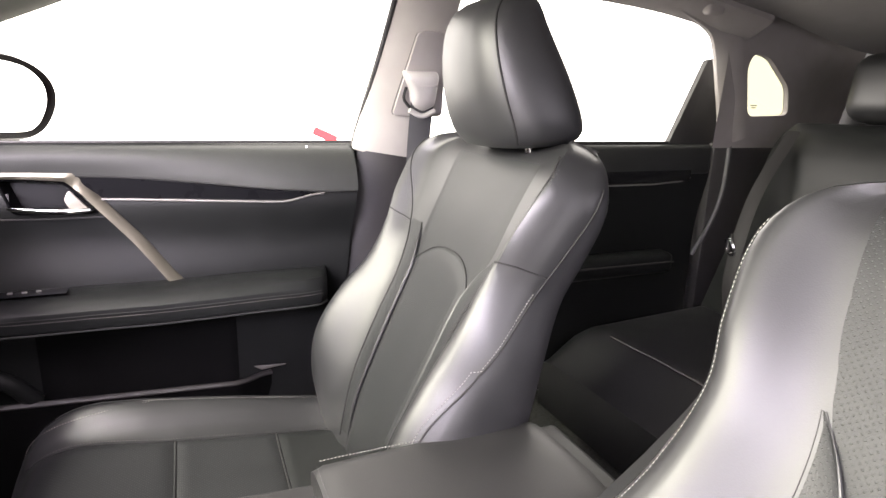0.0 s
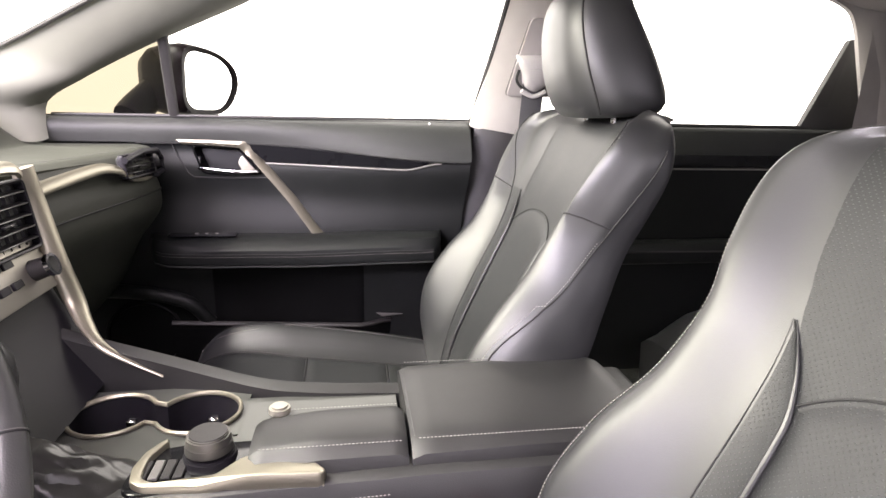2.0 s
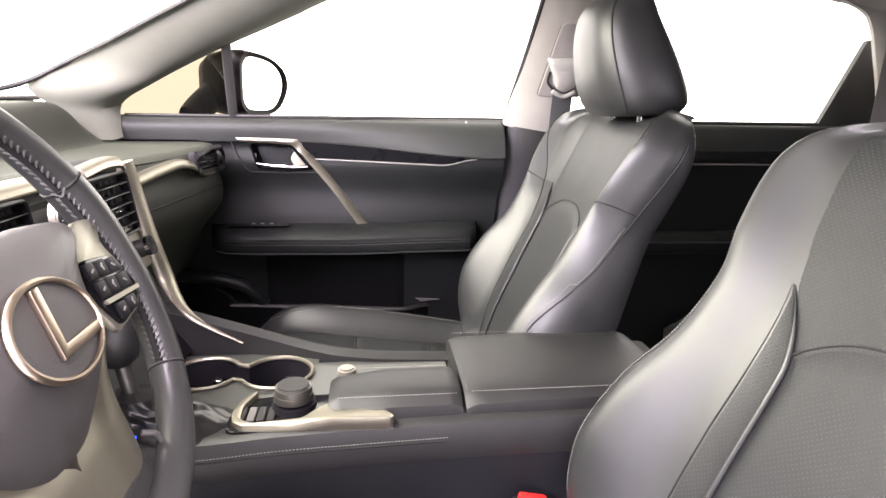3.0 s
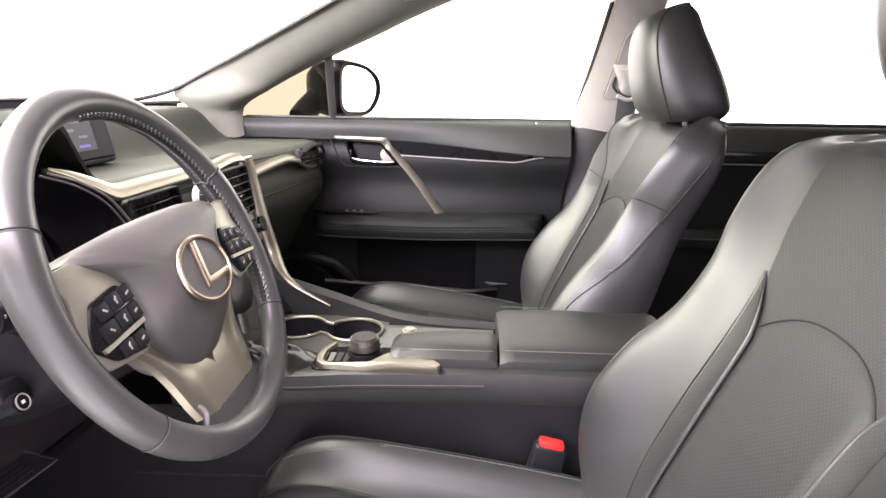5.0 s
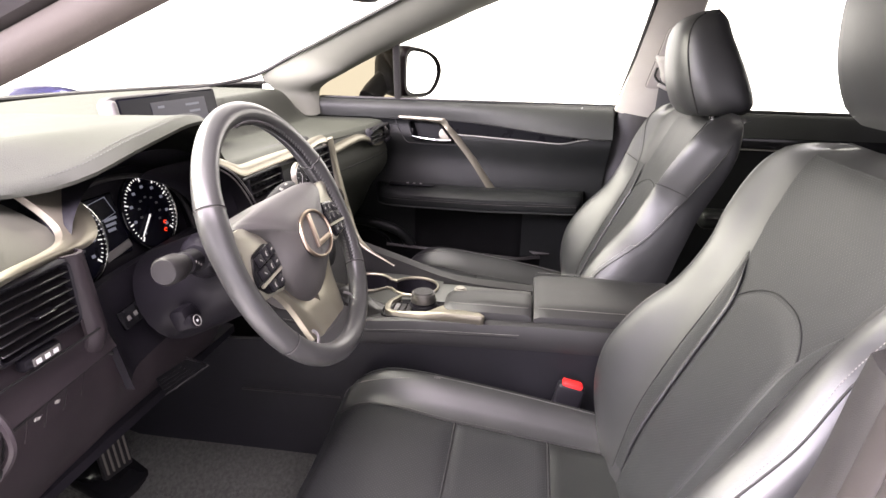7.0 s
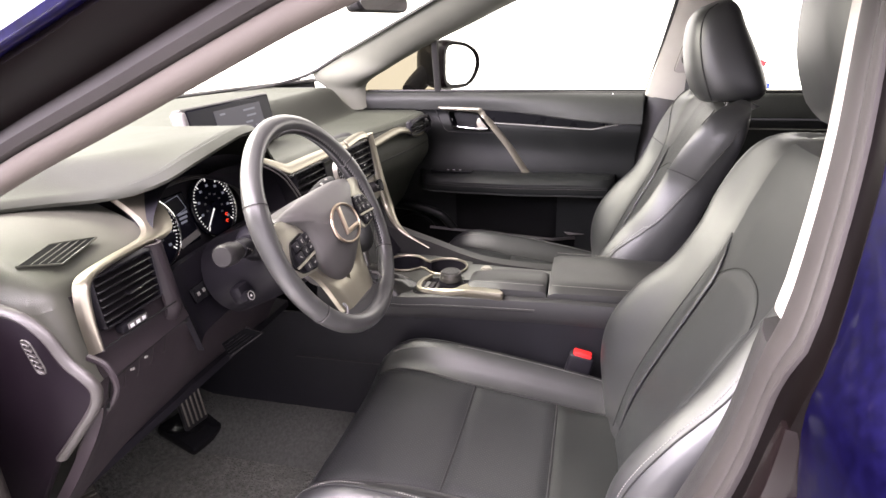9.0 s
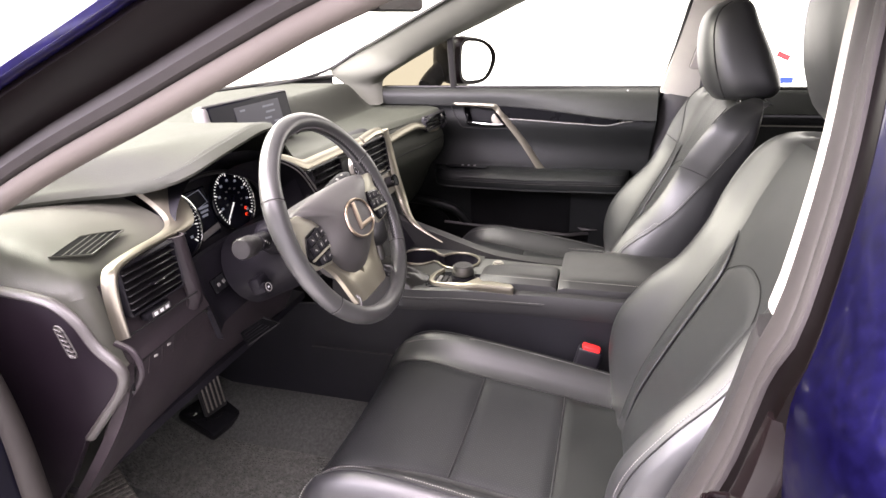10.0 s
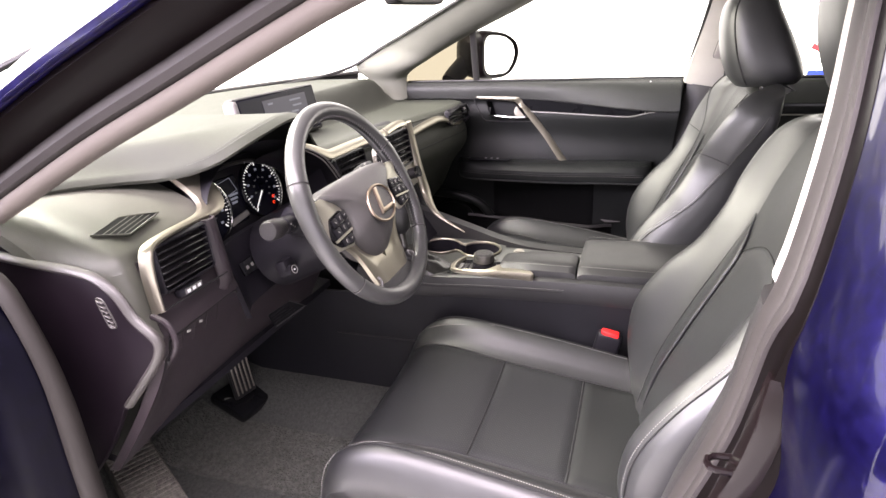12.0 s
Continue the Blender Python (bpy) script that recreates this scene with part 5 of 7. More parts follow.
def build_front_belt():
    b = thing("seat_belt", (0.76, -0.69, 0.60), "grey seat belt hanging from the centre pillar guide", "seat belt")
    g = frame_at((0.717, -0.68, 1.265), (0, -1, 0), (-0.37, 0, 0.93))
    cover = rounded([(-0.018, 0.092), (0.042, 0.092), (0.064, -0.088), (-0.052, -0.088)], 0.014, 5)
    part("slide_cover", prism(cover, 0.008, g @ pose(0, 0, 0.004), 0.002), PILLAR_MAUVE, b, "mauve-grey height adjuster cover")
    part("cover_gap", tube([g @ Vector((x * 1.02, y * 1.01, 0.0035)) for x, y in cover], 0.0016, 6, loop=True), GREY_PLASTIC, b)
    rings = []
    for s, z in ((1.0, 0.004), (1.0, 0.016), (0.93, 0.027), (0.78, 0.034), (0.45, 0.038)):
        shape = rounded([(-0.043, 0.010), (0.037, 0.013), (0.037, -0.060), (0.010, -0.074), (-0.016, -0.060), (-0.022, -0.030)], 0.010, 4)
        rings.append([g @ Vector((0.004 + (x - 0.004) * s, -0.022 + (y + 0.022) * s, z)) for x, y in shape])
    part("guide_cover", loft(rings), BELT_GUIDE, b, "pale moulded guide cover")
    part("guide_ridge", tube([g @ Vector(p) for p in ((-0.040, 0.004, 0.020), (-0.010, -0.012, 0.037), (0.030, -0.010, 0.035))], 0.0032, 8), BELT_GUIDE, b)
    part("guide_slot", tube(spline([g @ Vector(p) for p in ((-0.030, -0.022, 0.014), (-0.033, -0.046, 0.018), (-0.016, -0.066, 0.022))], 12), 0.0032, 8), SEAM, b, "dark loop slot")
    part("guide_lip", tube(spline([g @ Vector(p) for p in ((-0.022, -0.066, 0.030), (0.008, -0.078, 0.032), (0.036, -0.066, 0.030))], 12), 0.0055, 8), BELT_GUIDE, b)
    strap = spline([(0.716, -0.688, 1.212), (0.728, -0.689, 1.17), (0.744, -0.690, 1.10), (0.750, -0.690, 1.02), (0.752, -0.688, 0.60)], 30)
    part("strap", tube(strap, 0.026, 8, flat=0.06, up=(-1, 0, 0.1)), WEBBING, b, "grey webbing strap")


build_front_belt()


# ---- dashboard ----
def dash_top(x, y):
    """Height of the upper pad: a raised hood before the driver, a lower tier in the middle, a mound towards the windscreen."""
    edge = ramp(x, (-0.80, 1.128), (-0.70, 1.130), (-0.62, 1.124), (-0.575, 1.121), (-0.545, 1.131), (-0.515, 1.146), (-0.49, 1.155), (-0.44, 1.166), (-0.385, 1.173), (-0.33, 1.172), (-0.28, 1.162), (-0.24, 1.142), (-0.205, 1.105), (-0.175, 1.080), (-0.10, 1.078), (0.10, 1.074), (0.24, 1.064), (0.40, 1.057), (0.60, 1.054), (0.80, 1.056))
    crest = ramp(x, (-0.80, 1.146), (-0.62, 1.158), (-0.50, 1.167), (-0.35, 1.168), (-0.25, 1.160), (-0.20, 1.146), (-0.165, 1.105), (-0.135, 1.070), (0.0, 1.064), (0.40, 1.057), (0.80, 1.056))
    high = edge + (crest - edge) * smoothstep(0, 0.10, y - dash_edge(x))
    far = ramp(x, (-0.80, 1.108), (-0.20, 1.135), (0.20, 1.147), (0.50, 1.150), (0.61, 1.152), (0.68, 1.138), (0.74, 1.095), (0.80, 1.068))
    left = smoothstep(-0.14, -0.22, x)
    start = 0.41 + 0.07 * left
    return high + (far - high) * smoothstep(start, start + 0.07 + 0.20 * left, y)


def dash_edge(x):
    """How far back the upper pad reaches."""
    return ramp(x, (-0.80, 0.40), (-0.73, 0.37), (-0.66, 0.340), (-0.61, 0.305), (-0.58, 0.268), (-0.555, 0.218), (-0.53, 0.186), (-0.50, 0.170), (-0.44, 0.161), (-0.385, 0.163), (-0.33, 0.171), (-0.28, 0.187), (-0.24, 0.206), (-0.20, 0.214), (-0.10, 0.205), (0.15, 0.202), (0.30, 0.205), (0.50, 0.190), (0.68, 0.172), (0.76, 0.172), (0.80, 0.21))


def build_dash():
    d = thing("dashboard", (0, 0.5, 0.55), "black soft-skinned dashboard with silver trims", "dashboard")

    def upper(u, v):
        x = -0.80 + 1.60 * u
        y = dash_edge(x) + (0.86 - 0.30 * (2 * u - 1) ** 2 - dash_edge(x)) * v
        lip = 0.009 * max(0, 1 - v / 0.034) ** 2 - 0.006 * smoothstep(-0.22, -0.30, x) * smoothstep(-0.60, -0.52, x) * (1 - smoothstep(0, 0.5, v))
        return (x, y, dash_top(x, y) - lip)
    part("upper_pad", sheet(upper, 120, 50, 0.005, (0, 0.5, -1)), SOFT, d, "soft black upper pad")
    hood = [Vector(upper((x + 0.80) / 1.60, 0.022)) + Vector((0, 0, 0.0012)) for x in [-0.56 + 0.33 * i / 60 for i in range(61)]]
    part("hood_stitching", stitches(hood), THREAD_DARK, d)
    hood2 = [p + Vector((0, 0.008, 0.0008)) for p in hood]
    part("hood_stitching", stitches(hood2), THREAD_DARK, d)
    pas = [Vector(upper((x + 0.80) / 1.60, 0.04)) + Vector((0, 0, 0.0015)) for x in [0.20 + 0.52 * i / 50 for i in range(51)]]
    part("pad_stitching", stitches(pas), THREAD_DARK, d)
    part("defroster_slot", rbox(0.95, 0.025, 0.006, 0.002, 1, pose(0.05, 0.74, 1.106)), SEAM, d)

    # outer end block by the driver's door: sloping top, vent face
    def block(u, v):
        """u across from the door, v from the pad's edge down over the corner to the vent's foot"""
        x = -0.800 + 0.245 * u
        prof = [(0.42, 1.124), (0.37, 1.119), (0.32, 1.108), (0.26, 1.086), (0.215, 1.064), (0.194, 1.048), (0.186, 1.02), (0.180, 0.98), (0.174, 0.94), (0.166, 0.925)]
        t = v * (len(prof) - 1)
        y = ramp(t, *[(k, p[0]) for k, p in enumerate(prof)])
        z = ramp(t, *[(k, p[1]) for k, p in enumerate(prof)])
        y += 0.05 * smoothstep(0.25, 0, u) ** 2 * (v > 0.0)
        z -= 0.020 * smoothstep(0.22, 0, u) * smoothstep(0.2, 0.5, v) * (v < 0.62)
        return (x, y + 0.02 * u, z)
    part("end_block", sheet(block, 24, 40, 0.02, (0, 0.8, -0.6)), SOFT_LIT, d)
    part("vent_surround", sheet(lambda u, v: Vector(block(0.26 + 0.74 * u, 0.60 + 0.40 * v)) + Vector((0, -0.002, 0.0)), 12, 12, 0.004, (0, 1, 0)), KNEE, d, "purple-black panel below the vent")
    # side window outlet let into the block's top: a slanting four-sided grille
    slot = frame_at((-0.694, 0.239, 1.0755), (0.97, 0.233, 0.09), (-0.233, 0.90, 0.36))
    shape = [(-0.0512, 0.0185), (-0.0209, -0.0155), (0.056, -0.0155), (0.010, 0.0175)]
    part("outlet_opening", prism(shape, 0.0010, slot @ pose(0, 0, 0.0006)), BOWL, d, "dark slanting outlet")
    for k in range(4):
        y = -0.0095 + 0.0063 * k
        part("outlet_slat", rbox(0.066, 0.0017, 0.0010, 0.0003, 1, slot @ pose(0.0175 - 0.037 * (y + 0.0155) / 0.034, y, 0.0012)), SOFT_LIT, d)
    part("outlet_edge", tube([slot @ Vector((x * 1.01, y * 1.02, 0.0010)) for x, y in shape], 0.0014, 6, loop=True), SOFT_LIT, d)

    vent(d, frame_at((-0.665, 0.177, 1.021), (1, 0.02, 0.0), (0.0, 0.06, 1)), 0.102, 0.064, 6, True)
    # champagne band: broad beside the instruments, narrow over and down the vent's outer side
    lo = spline([(-0.556, 0.282, 1.114), (-0.557, 0.246, 1.090), (-0.561, 0.226, 1.075), (-0.576, 0.211, 1.066), (-0.606, 0.201, 1.064), (-0.674, 0.188, 1.066), (-0.727, 0.176, 1.065), (-0.741, 0.171, 1.055), (-0.747, 0.168, 1.024), (-0.749, 0.162, 0.972)], 60)
    hi = spline([(-0.490, 0.268, 1.100), (-0.503, 0.232, 1.075), (-0.524, 0.209, 1.057), (-0.556, 0.198, 1.051), (-0.601, 0.192, 1.054), (-0.659, 0.182, 1.058), (-0.712, 0.171, 1.058), (-0.729, 0.166, 1.051), (-0.736, 0.163, 1.019), (-0.739, 0.158, 0.971)], 60)
    part("vent_band", sheet(lambda u, v: lo[round(u * 60)].lerp(hi[round(u * 60)], v) + Vector((0, -0.005 * math.sin(3.14 * v), 0.003 * math.sin(3.14 * v))), 60, 8, 0.010, (0, 1, -0.4)), SATIN, d, "champagne band round the vent")
    def flank(u, v):
        z = 1.058 - 0.172 * v
        x0 = ramp(v, (0, -0.612), (0.66, -0.598), (1.0, -0.596))
        dx = ramp(u, (0, 0.0), (0.25, 0.010), (0.45, 0.020), (0.6, 0.028), (1.0, 0.046))
        y = ramp(u, (0, 0.183), (0.25, 0.176), (0.45, 0.176), (0.6, 0.186), (1.0, 0.290)) - 0.005 * v + 0.034 * smoothstep(0.55, 0.98, v)
        return (x0 + dx, y, z)
    part("pod_flank", sheet(flank, 24, 14, 0.005, (0, 1, 0)), KNEE, d, "purple-black pod flank beside the vent")
    part("pod_gap", tube([(-0.735 + 0.145 * i / 10, 0.1705 + 0.002 * i / 10, 0.966) for i in range(11)], 0.0015, 6), SEAM, d)

    # closing panel at the dash end, seen when the door is open
    end = [(0.46, 1.06), (0.36, 1.062), (0.30, 1.056), (0.205, 1.047), (0.172, 1.027), (0.150, 0.993), (0.121, 0.965), (0.128, 0.94), (0.165, 0.895), (0.20, 0.855), (0.25, 0.775), (0.33, 0.68), (0.46, 0.66)]
    part("end_panel", prism(rounded(end, 0.012, 3), 0.012, frame_at((-0.802, 0, 0), (0, 1, 0), (0, 0, 1)), 0.002), END_PLASTIC, d, "dark plastic end panel")
    part("end_trim", tube(spline([(-0.800, y - 0.004, z) for y, z in end[1:10]], 50), 0.0068, 10, flat=0.7), EDGE_PLASTIC, d, "grey edge moulding")
    ring = rounded([(0.184, 1.026), (0.171, 1.026), (0.158, 0.988), (0.171, 0.984)], 0.009, 5)
    part("end_slot", tube([(-0.8155, y, z) for y, z in ring], 0.0010, 6, loop=True), EDGE_PLASTIC, d)
    for k in range(6):
        part("end_slat", rbox(0.004, 0.011, 0.0018, 0.0006, 1, pose(-0.8155, 0.1765 - 0.0022 * k, 1.021 - 0.0064 * k, 20)), EDGE_PLASTIC, d)

    # lower panel before the driver's knees
    def lower(u, v):
        x = -0.79 + 0.58 * u
        z = 0.930 - 0.050 * smoothstep(0.38, 0.50, u) * (1 - v) - 0.175 * v - 0.036 * v * v
        y = 0.165 + 0.030 * smoothstep(0.40, 0.55, u) * (1 - v) + 0.10 * v ** 1.5 + 0.02 * u - 0.04 * smoothstep(0.12, 0, u) * (1 - v)
        return (x, y + 0.02 * math.sin(u * 3.14), z)
    part("knee_panel", sheet(lower, 30, 30, 0.02, (0, 1, -0.2)), KNEE, d, "dark lower knee panel")
    part("knee_gap", tube([Vector(lower(0.02 + 0.5 * i / 20, 0.06)) + Vector((0, -0.001, 0)) for i in range(21)], 0.002, 6), SEAM, d)
    part("under_panel", sheet(lambda u, v: (-0.78 + 0.66 * u, 0.272 + 0.55 * v, 0.722 + 0.06 * v), 8, 8, 0.015, (0, 0, 1)), HARD_DARK, d)
    gr = frame_at((-0.428, 0.190, 0.812), (0.28, -0.78, 0.56), (0.25, 0.55, 0.80))
    part("under_grille", prism(rounded([(-0.036, -0.012), (0.040, -0.012), (0.018, 0.013), (-0.036, 0.015)], 0.003, 3), 0.004, gr), BOWL, d, "small dark grille under the column")
    for k in range(4):
        part("grille_slat", rbox(0.054 - 0.005 * k, 0.0016, 0.003, 0.0005, 1, gr @ pose(-0.006 - 0.002 * k, -0.006 + 0.005 * k, 0.004)), BOWL, d)
    part("grille_edge", tube([gr @ Vector((-0.037, -0.013, 0.003)), gr @ Vector((0.042, -0.013, 0.003)), gr @ Vector((0.019, 0.015, 0.003))], 0.0009, 6), HARD, d)
    # low row of switches
    def on_panel(x, z, out=0.0):
        return Vector(lower((x + 0.79) / 0.58, (0.930 - z) / 0.175)) + Vector((0, -out, 0))
    for k, x in enumerate((-0.683, -0.652, -0.621)):
        part("switch", sheet(lambda u, v, x=x: on_panel(x - 0.0145 + 0.029 * u, 0.920 - 0.030 * v, 0.0010), 4, 4, 0.004, (0, 1, 0)), KNEE, d)
        part("switch_gap", tube([on_panel(x + 0.0155, 0.921, 0.0006), on_panel(x + 0.0155, 0.889, 0.0006)], 0.0008, 5), SEAM, d)
        if k < 2:
            p = on_panel(x, 0.909, 0.0016)
            part("switch_mark", rbox(0.008, 0.0012, 0.004, 0.0004, 1, Matrix.Translation(p) @ pose(0, 0, 0, 8, 20, 6)), THREAD, d)
    part("switch_gap", tube([on_panel(-0.70 + 0.01 * i, 0.9215, 0.0006) for i in range(10)], 0.0008, 5), SEAM, d)
    part("panel_edge", tube(spline([(-0.765, 0.156, 0.978), (-0.765, 0.133, 0.969), (-0.765, 0.127, 0.939), (-0.765, 0.163, 0.891), (-0.765, 0.204, 0.842), (-0.765, 0.219, 0.813)], 30), 0.0042, 8), KNEE, d)
    plate = pose(-0.468, 0.218, 0.928, -20, 0, 6)
    part("switch_plate", rbox(0.070, 0.008, 0.026, 0.003, 2, plate), PIANO, d)
    for k in range(4):
        part("switch_mark", rbox(0.007, 0.002, 0.006, 0.0004, 1, plate @ pose(-0.024 + 0.016 * k, -0.0042, 0)), THREAD_GREY, d)
    # recessed panel between the vent pod and the column
    part("column_surround", sheet(lambda u, v: (-0.552 + 0.32 * u, ramp(u, (0, 0.196), (0.06, 0.214), (0.2, 0.232), (1.0, 0.250)) + 0.012 - 0.036 * v ** 0.8, 0.975 - 0.112 * v), 20, 10, 0.012, (0, 1, 0)), HARD_DARK, d)

    # centre stack
    def stack(u, v):
        x = -0.150 + 0.385 * u
        y = ramp(v, (0, 0.235), (0.08, 0.205), (0.4, 0.185), (0.7, 0.150), (1.0, 0.085))
        z = 1.070 - 0.300 * v
        return (x, y, z)
    part("centre_panel", sheet(stack, 16, 24, 0.02, (0, 1, 0)), HARD_DARK, d)
    part("centre_filler", sheet(lambda u, v: (-0.155 + 0.395 * u, 0.20 + 0.10 * v, 1.040 + 0.01 * v), 8, 6, 0.015, (0, 0, -1)), SOFT, d)
    vent(d, frame_at((-0.112, 0.182, 1.018), (1, -0.02, 0.0), (0, 0.15, 1)), 0.128, 0.066, 4, False)
    vent(d, frame_at((0.150, 0.176, 1.006), (1, -0.03, 0.0), (0, 0.15, 1)), 0.142, 0.088, 5, False)
    low = [(-0.292, 0.206, 1.110), (-0.270, 0.199, 1.100), (-0.240, 0.190, 1.083), (-0.214, 0.182, 1.067), (-0.203, 0.180, 1.063), (-0.185, 0.179, 1.0625), (-0.12, 0.177, 1.063), (-0.04, 0.175, 1.063), (0.075, 0.174, 1.060)]
    top = [(-0.290, 0.208, 1.112), (-0.262, 0.206, 1.107), (-0.228, 0.199, 1.094), (-0.203, 0.195, 1.083), (-0.194, 0.194, 1.080), (-0.180, 0.194, 1.079), (-0.12, 0.193, 1.079), (-0.04, 0.191, 1.078), (0.080, 0.189, 1.074)]
    band = lambda lower, upper: sheet(lambda u, v: Vector(spline(lower, 40)[round(u * 40)]).lerp(Vector(spline(upper, 40)[round(u * 40)]), v) + Vector((0, -0.002 * math.sin(3.14 * v), 0.002 * math.sin(3.14 * v))), 40, 5, 0.006, (0, 0.7, -0.7))
    part("centre_strip", band(low, top), SATIN, d, "champagne strip over the centre vents")
    part("strip_lip", tube(spline(low, 40), 0.0022, 6), SATIN, d)
    low = [(0.085, 0.173, 1.062), (0.150, 0.172, 1.068), (0.205, 0.173, 1.064), (0.222, 0.176, 1.056)]
    top = [(0.085, 0.188, 1.076), (0.150, 0.187, 1.081), (0.215, 0.187, 1.077), (0.244, 0.189, 1.064)]
    part("centre_strip", band(low, top), SATIN, d)
    # cheek at the right of the instruments, with a double piped edge
    pipe = spline([(-0.300, 0.205, 1.108), (-0.262, 0.194, 1.092), (-0.228, 0.184, 1.068), (-0.205, 0.178, 1.040), (-0.186, 0.172, 1.005), (-0.176, 0.168, 0.960)], 30)
    part("cheek_panel", sheet(lambda u, v: pipe[round(u * 30)] + Vector((-0.020 * v, 0.085 * math.sin(1.57 * v), -0.030 * v)), 30, 10, 0.004, (0.3, 0.8, -0.2)), HARD_DARK, d, "dark padded cheek beside the instruments")
    for k in (0, 1):
        part("cheek_piping", tube([p + Vector((-0.007 * k, -0.003 + 0.003 * k, -0.002 * k)) for p in pipe], 0.0016, 6), GREY_PLASTIC, d, "thin grey piping")
    part("cheek_edge", sheet(lambda u, v: pipe[round(u * 30)] + Vector((0.016 * v, 0.012 * v, 0.004 * v)), 30, 3, 0.004, (0, 0.8, -0.2)), HARD, d)
    side = [(0.237, 0.183, 1.066), (0.245, 0.176, 1.012), (0.240, 0.157, 0.934), (0.234, 0.137, 0.872), (0.207, 0.116, 0.846), (0.173, 0.084, 0.826), (0.161, 0.048, 0.807), (0.150, 0.000, 0.786)]
    part("side_strip", tube(spline(side, 50), [0.016 - 0.014 * smoothstep(22, 50, i) for i in range(51)], 12, flat=0.55, up=(-0.5, -0.7, 0.4)), SATIN, d, "champagne strip running down to the console")
    left = [(-0.150, 0.165, 0.92), (-0.147, 0.150, 0.88), (-0.135, 0.10, 0.80)]
    part("side_strip", tube(spline(left, 40), 0.008, 10, flat=0.7), SATIN, d)
    # clock
    c = frame_at((-0.022, 0.160, 1.027), (1, 0, 0), (0, 0.15, 1))
    clock = part("clock", drum(0.029, 0.027, 0.010, 40, c @ pose(0, 0, 0.005), 0.002), SILVER, d, "round analogue clock with bright ring")
    part("clock_face", drum(0.0240, 0.0240, 0.002, 40, c @ pose(0, 0, 0.0105)), HARD_DARK, clock)
    for k in range(12):
        part("hour_mark", rbox(0.0010, 0.0034, 0.0006, 0, m=c @ pose(0, 0, 0.0120, 0, 0, 30 * k) @ pose(0, 0.0200, 0)), WHITE, clock)
    for ang, ln in ((40, 0.012), (150, 0.017)):
        part("clock_hand", rbox(0.0012, ln, 0.0006, 0, m=c @ pose(0, 0, 0.0122, 0, 0, ang) @ pose(0, ln / 2, 0)), WHITE, clock)
    # climate panel
    p = frame_at((0.05, 0.168, 0.935), (1, 0, 0), (0, 0.35, 1))
    part("climate_panel", rbox(0.36, 0.075, 0.006, 0.003, 2, p), SILVER, d, "silver climate panel")
    for x in (-0.14, 0.14):
        k = part("climate_knob", drum(0.015, 0.0135, 0.030, 32, p @ pose(x, -0.004, 0.016), 0.002), HARD, d)
        part("knob_ring", drum(0.0160, 0.0160, 0.006, 32, p @ pose(x, -0.004, 0.028)), CHROME, k)
    for k in range(7):
        part("climate_button", rbox(0.022, 0.010, 0.005, 0.001, 1, p @ pose(-0.09 + 0.030 * k, 0.018, 0.005)), HARD_DARK, d)
        part("climate_button", rbox(0.022, 0.010, 0.005, 0.001, 1, p @ pose(-0.09 + 0.030 * k, -0.010, 0.005)), HARD_DARK, d)
    # passenger face: trim, vent, glove box
    def face(u, v):
        x = 0.245 + 0.540 * u
        base = ramp(u, (0, 0.198), (0.3, 0.184), (0.6, 0.166), (0.88, 0.156), (0.96, 0.168), (1.0, 0.21))
        y = base + ramp(v, (0, 0.020), (0.06, 0.004), (0.12, 0.012), (0.20, 0.002), (0.35, 0.004), (0.55, 0.055), (0.8, 0.10), (1.0, 0.16))
        return (x, y, 1.055 - 0.012 * u - 0.36 * v)
    part("passenger_panel", sheet(face, 40, 60, 0.02, (0, 1, 0)), SOFT, d)
    part("glove_gap", tube([Vector(face(0.03 + 0.95 * i / 40, 0.245 - 0.02 * i / 40)) + Vector((0, -0.001, 0)) for i in range(41)], 0.002, 6), SEAM, d)
    strip = [Vector(face((x - 0.245) / 0.54, (1.055 - 0.012 * (x - 0.245) / 0.54 - z) / 0.36)) + Vector((0, -0.007, 0)) for x, z in ((0.250, 1.024), (0.335, 1.031), (0.42, 1.035), (0.485, 1.036), (0.53, 1.028), (0.60, 1.006), (0.66, 0.998), (0.715, 1.002))]
    part("passenger_strip", tube(spline(strip, 50), [0.012 - 0.006 * smoothstep(34, 50, i) for i in range(51)], 10, flat=0.5, up=(0, -0.7, 0.7)), PULL, d, "champagne strip along the passenger side")
    vent(d, frame_at((0.625, 0.160, 1.028), (1, -0.03, -0.03), (0, 0.15, 1)), 0.150, 0.040, 3, False)
    bm = bmesh.new()
    tube([(0.535, 0.155, 1.045), (0.62, 0.150, 1.055), (0.71, 0.150, 1.050), (0.752, 0.155, 1.030), (0.745, 0.152, 1.004), (0.69, 0.150, 1.000)], 0.006, 8, bm=bm)
    part("vent_bezel", bm, HARD_DARK, d)
    part("vent_wheel", drum(0.015, 0.015, 0.012, 24, pose(0.728, 0.158, 1.026, 80, 0, 20)), HARD, d)
    # narrow cowl strip at the foot of the windscreen
    part("cowl_strip", tube([(x, 0.86 - 0.30 * (x / 0.8) ** 2, 1.100) for x in [-0.78 + 1.56 * i / 30 for i in range(31)]], 0.016, 8, flat=0.5, up=(0, 0, 1)), HARD_DARK, d)


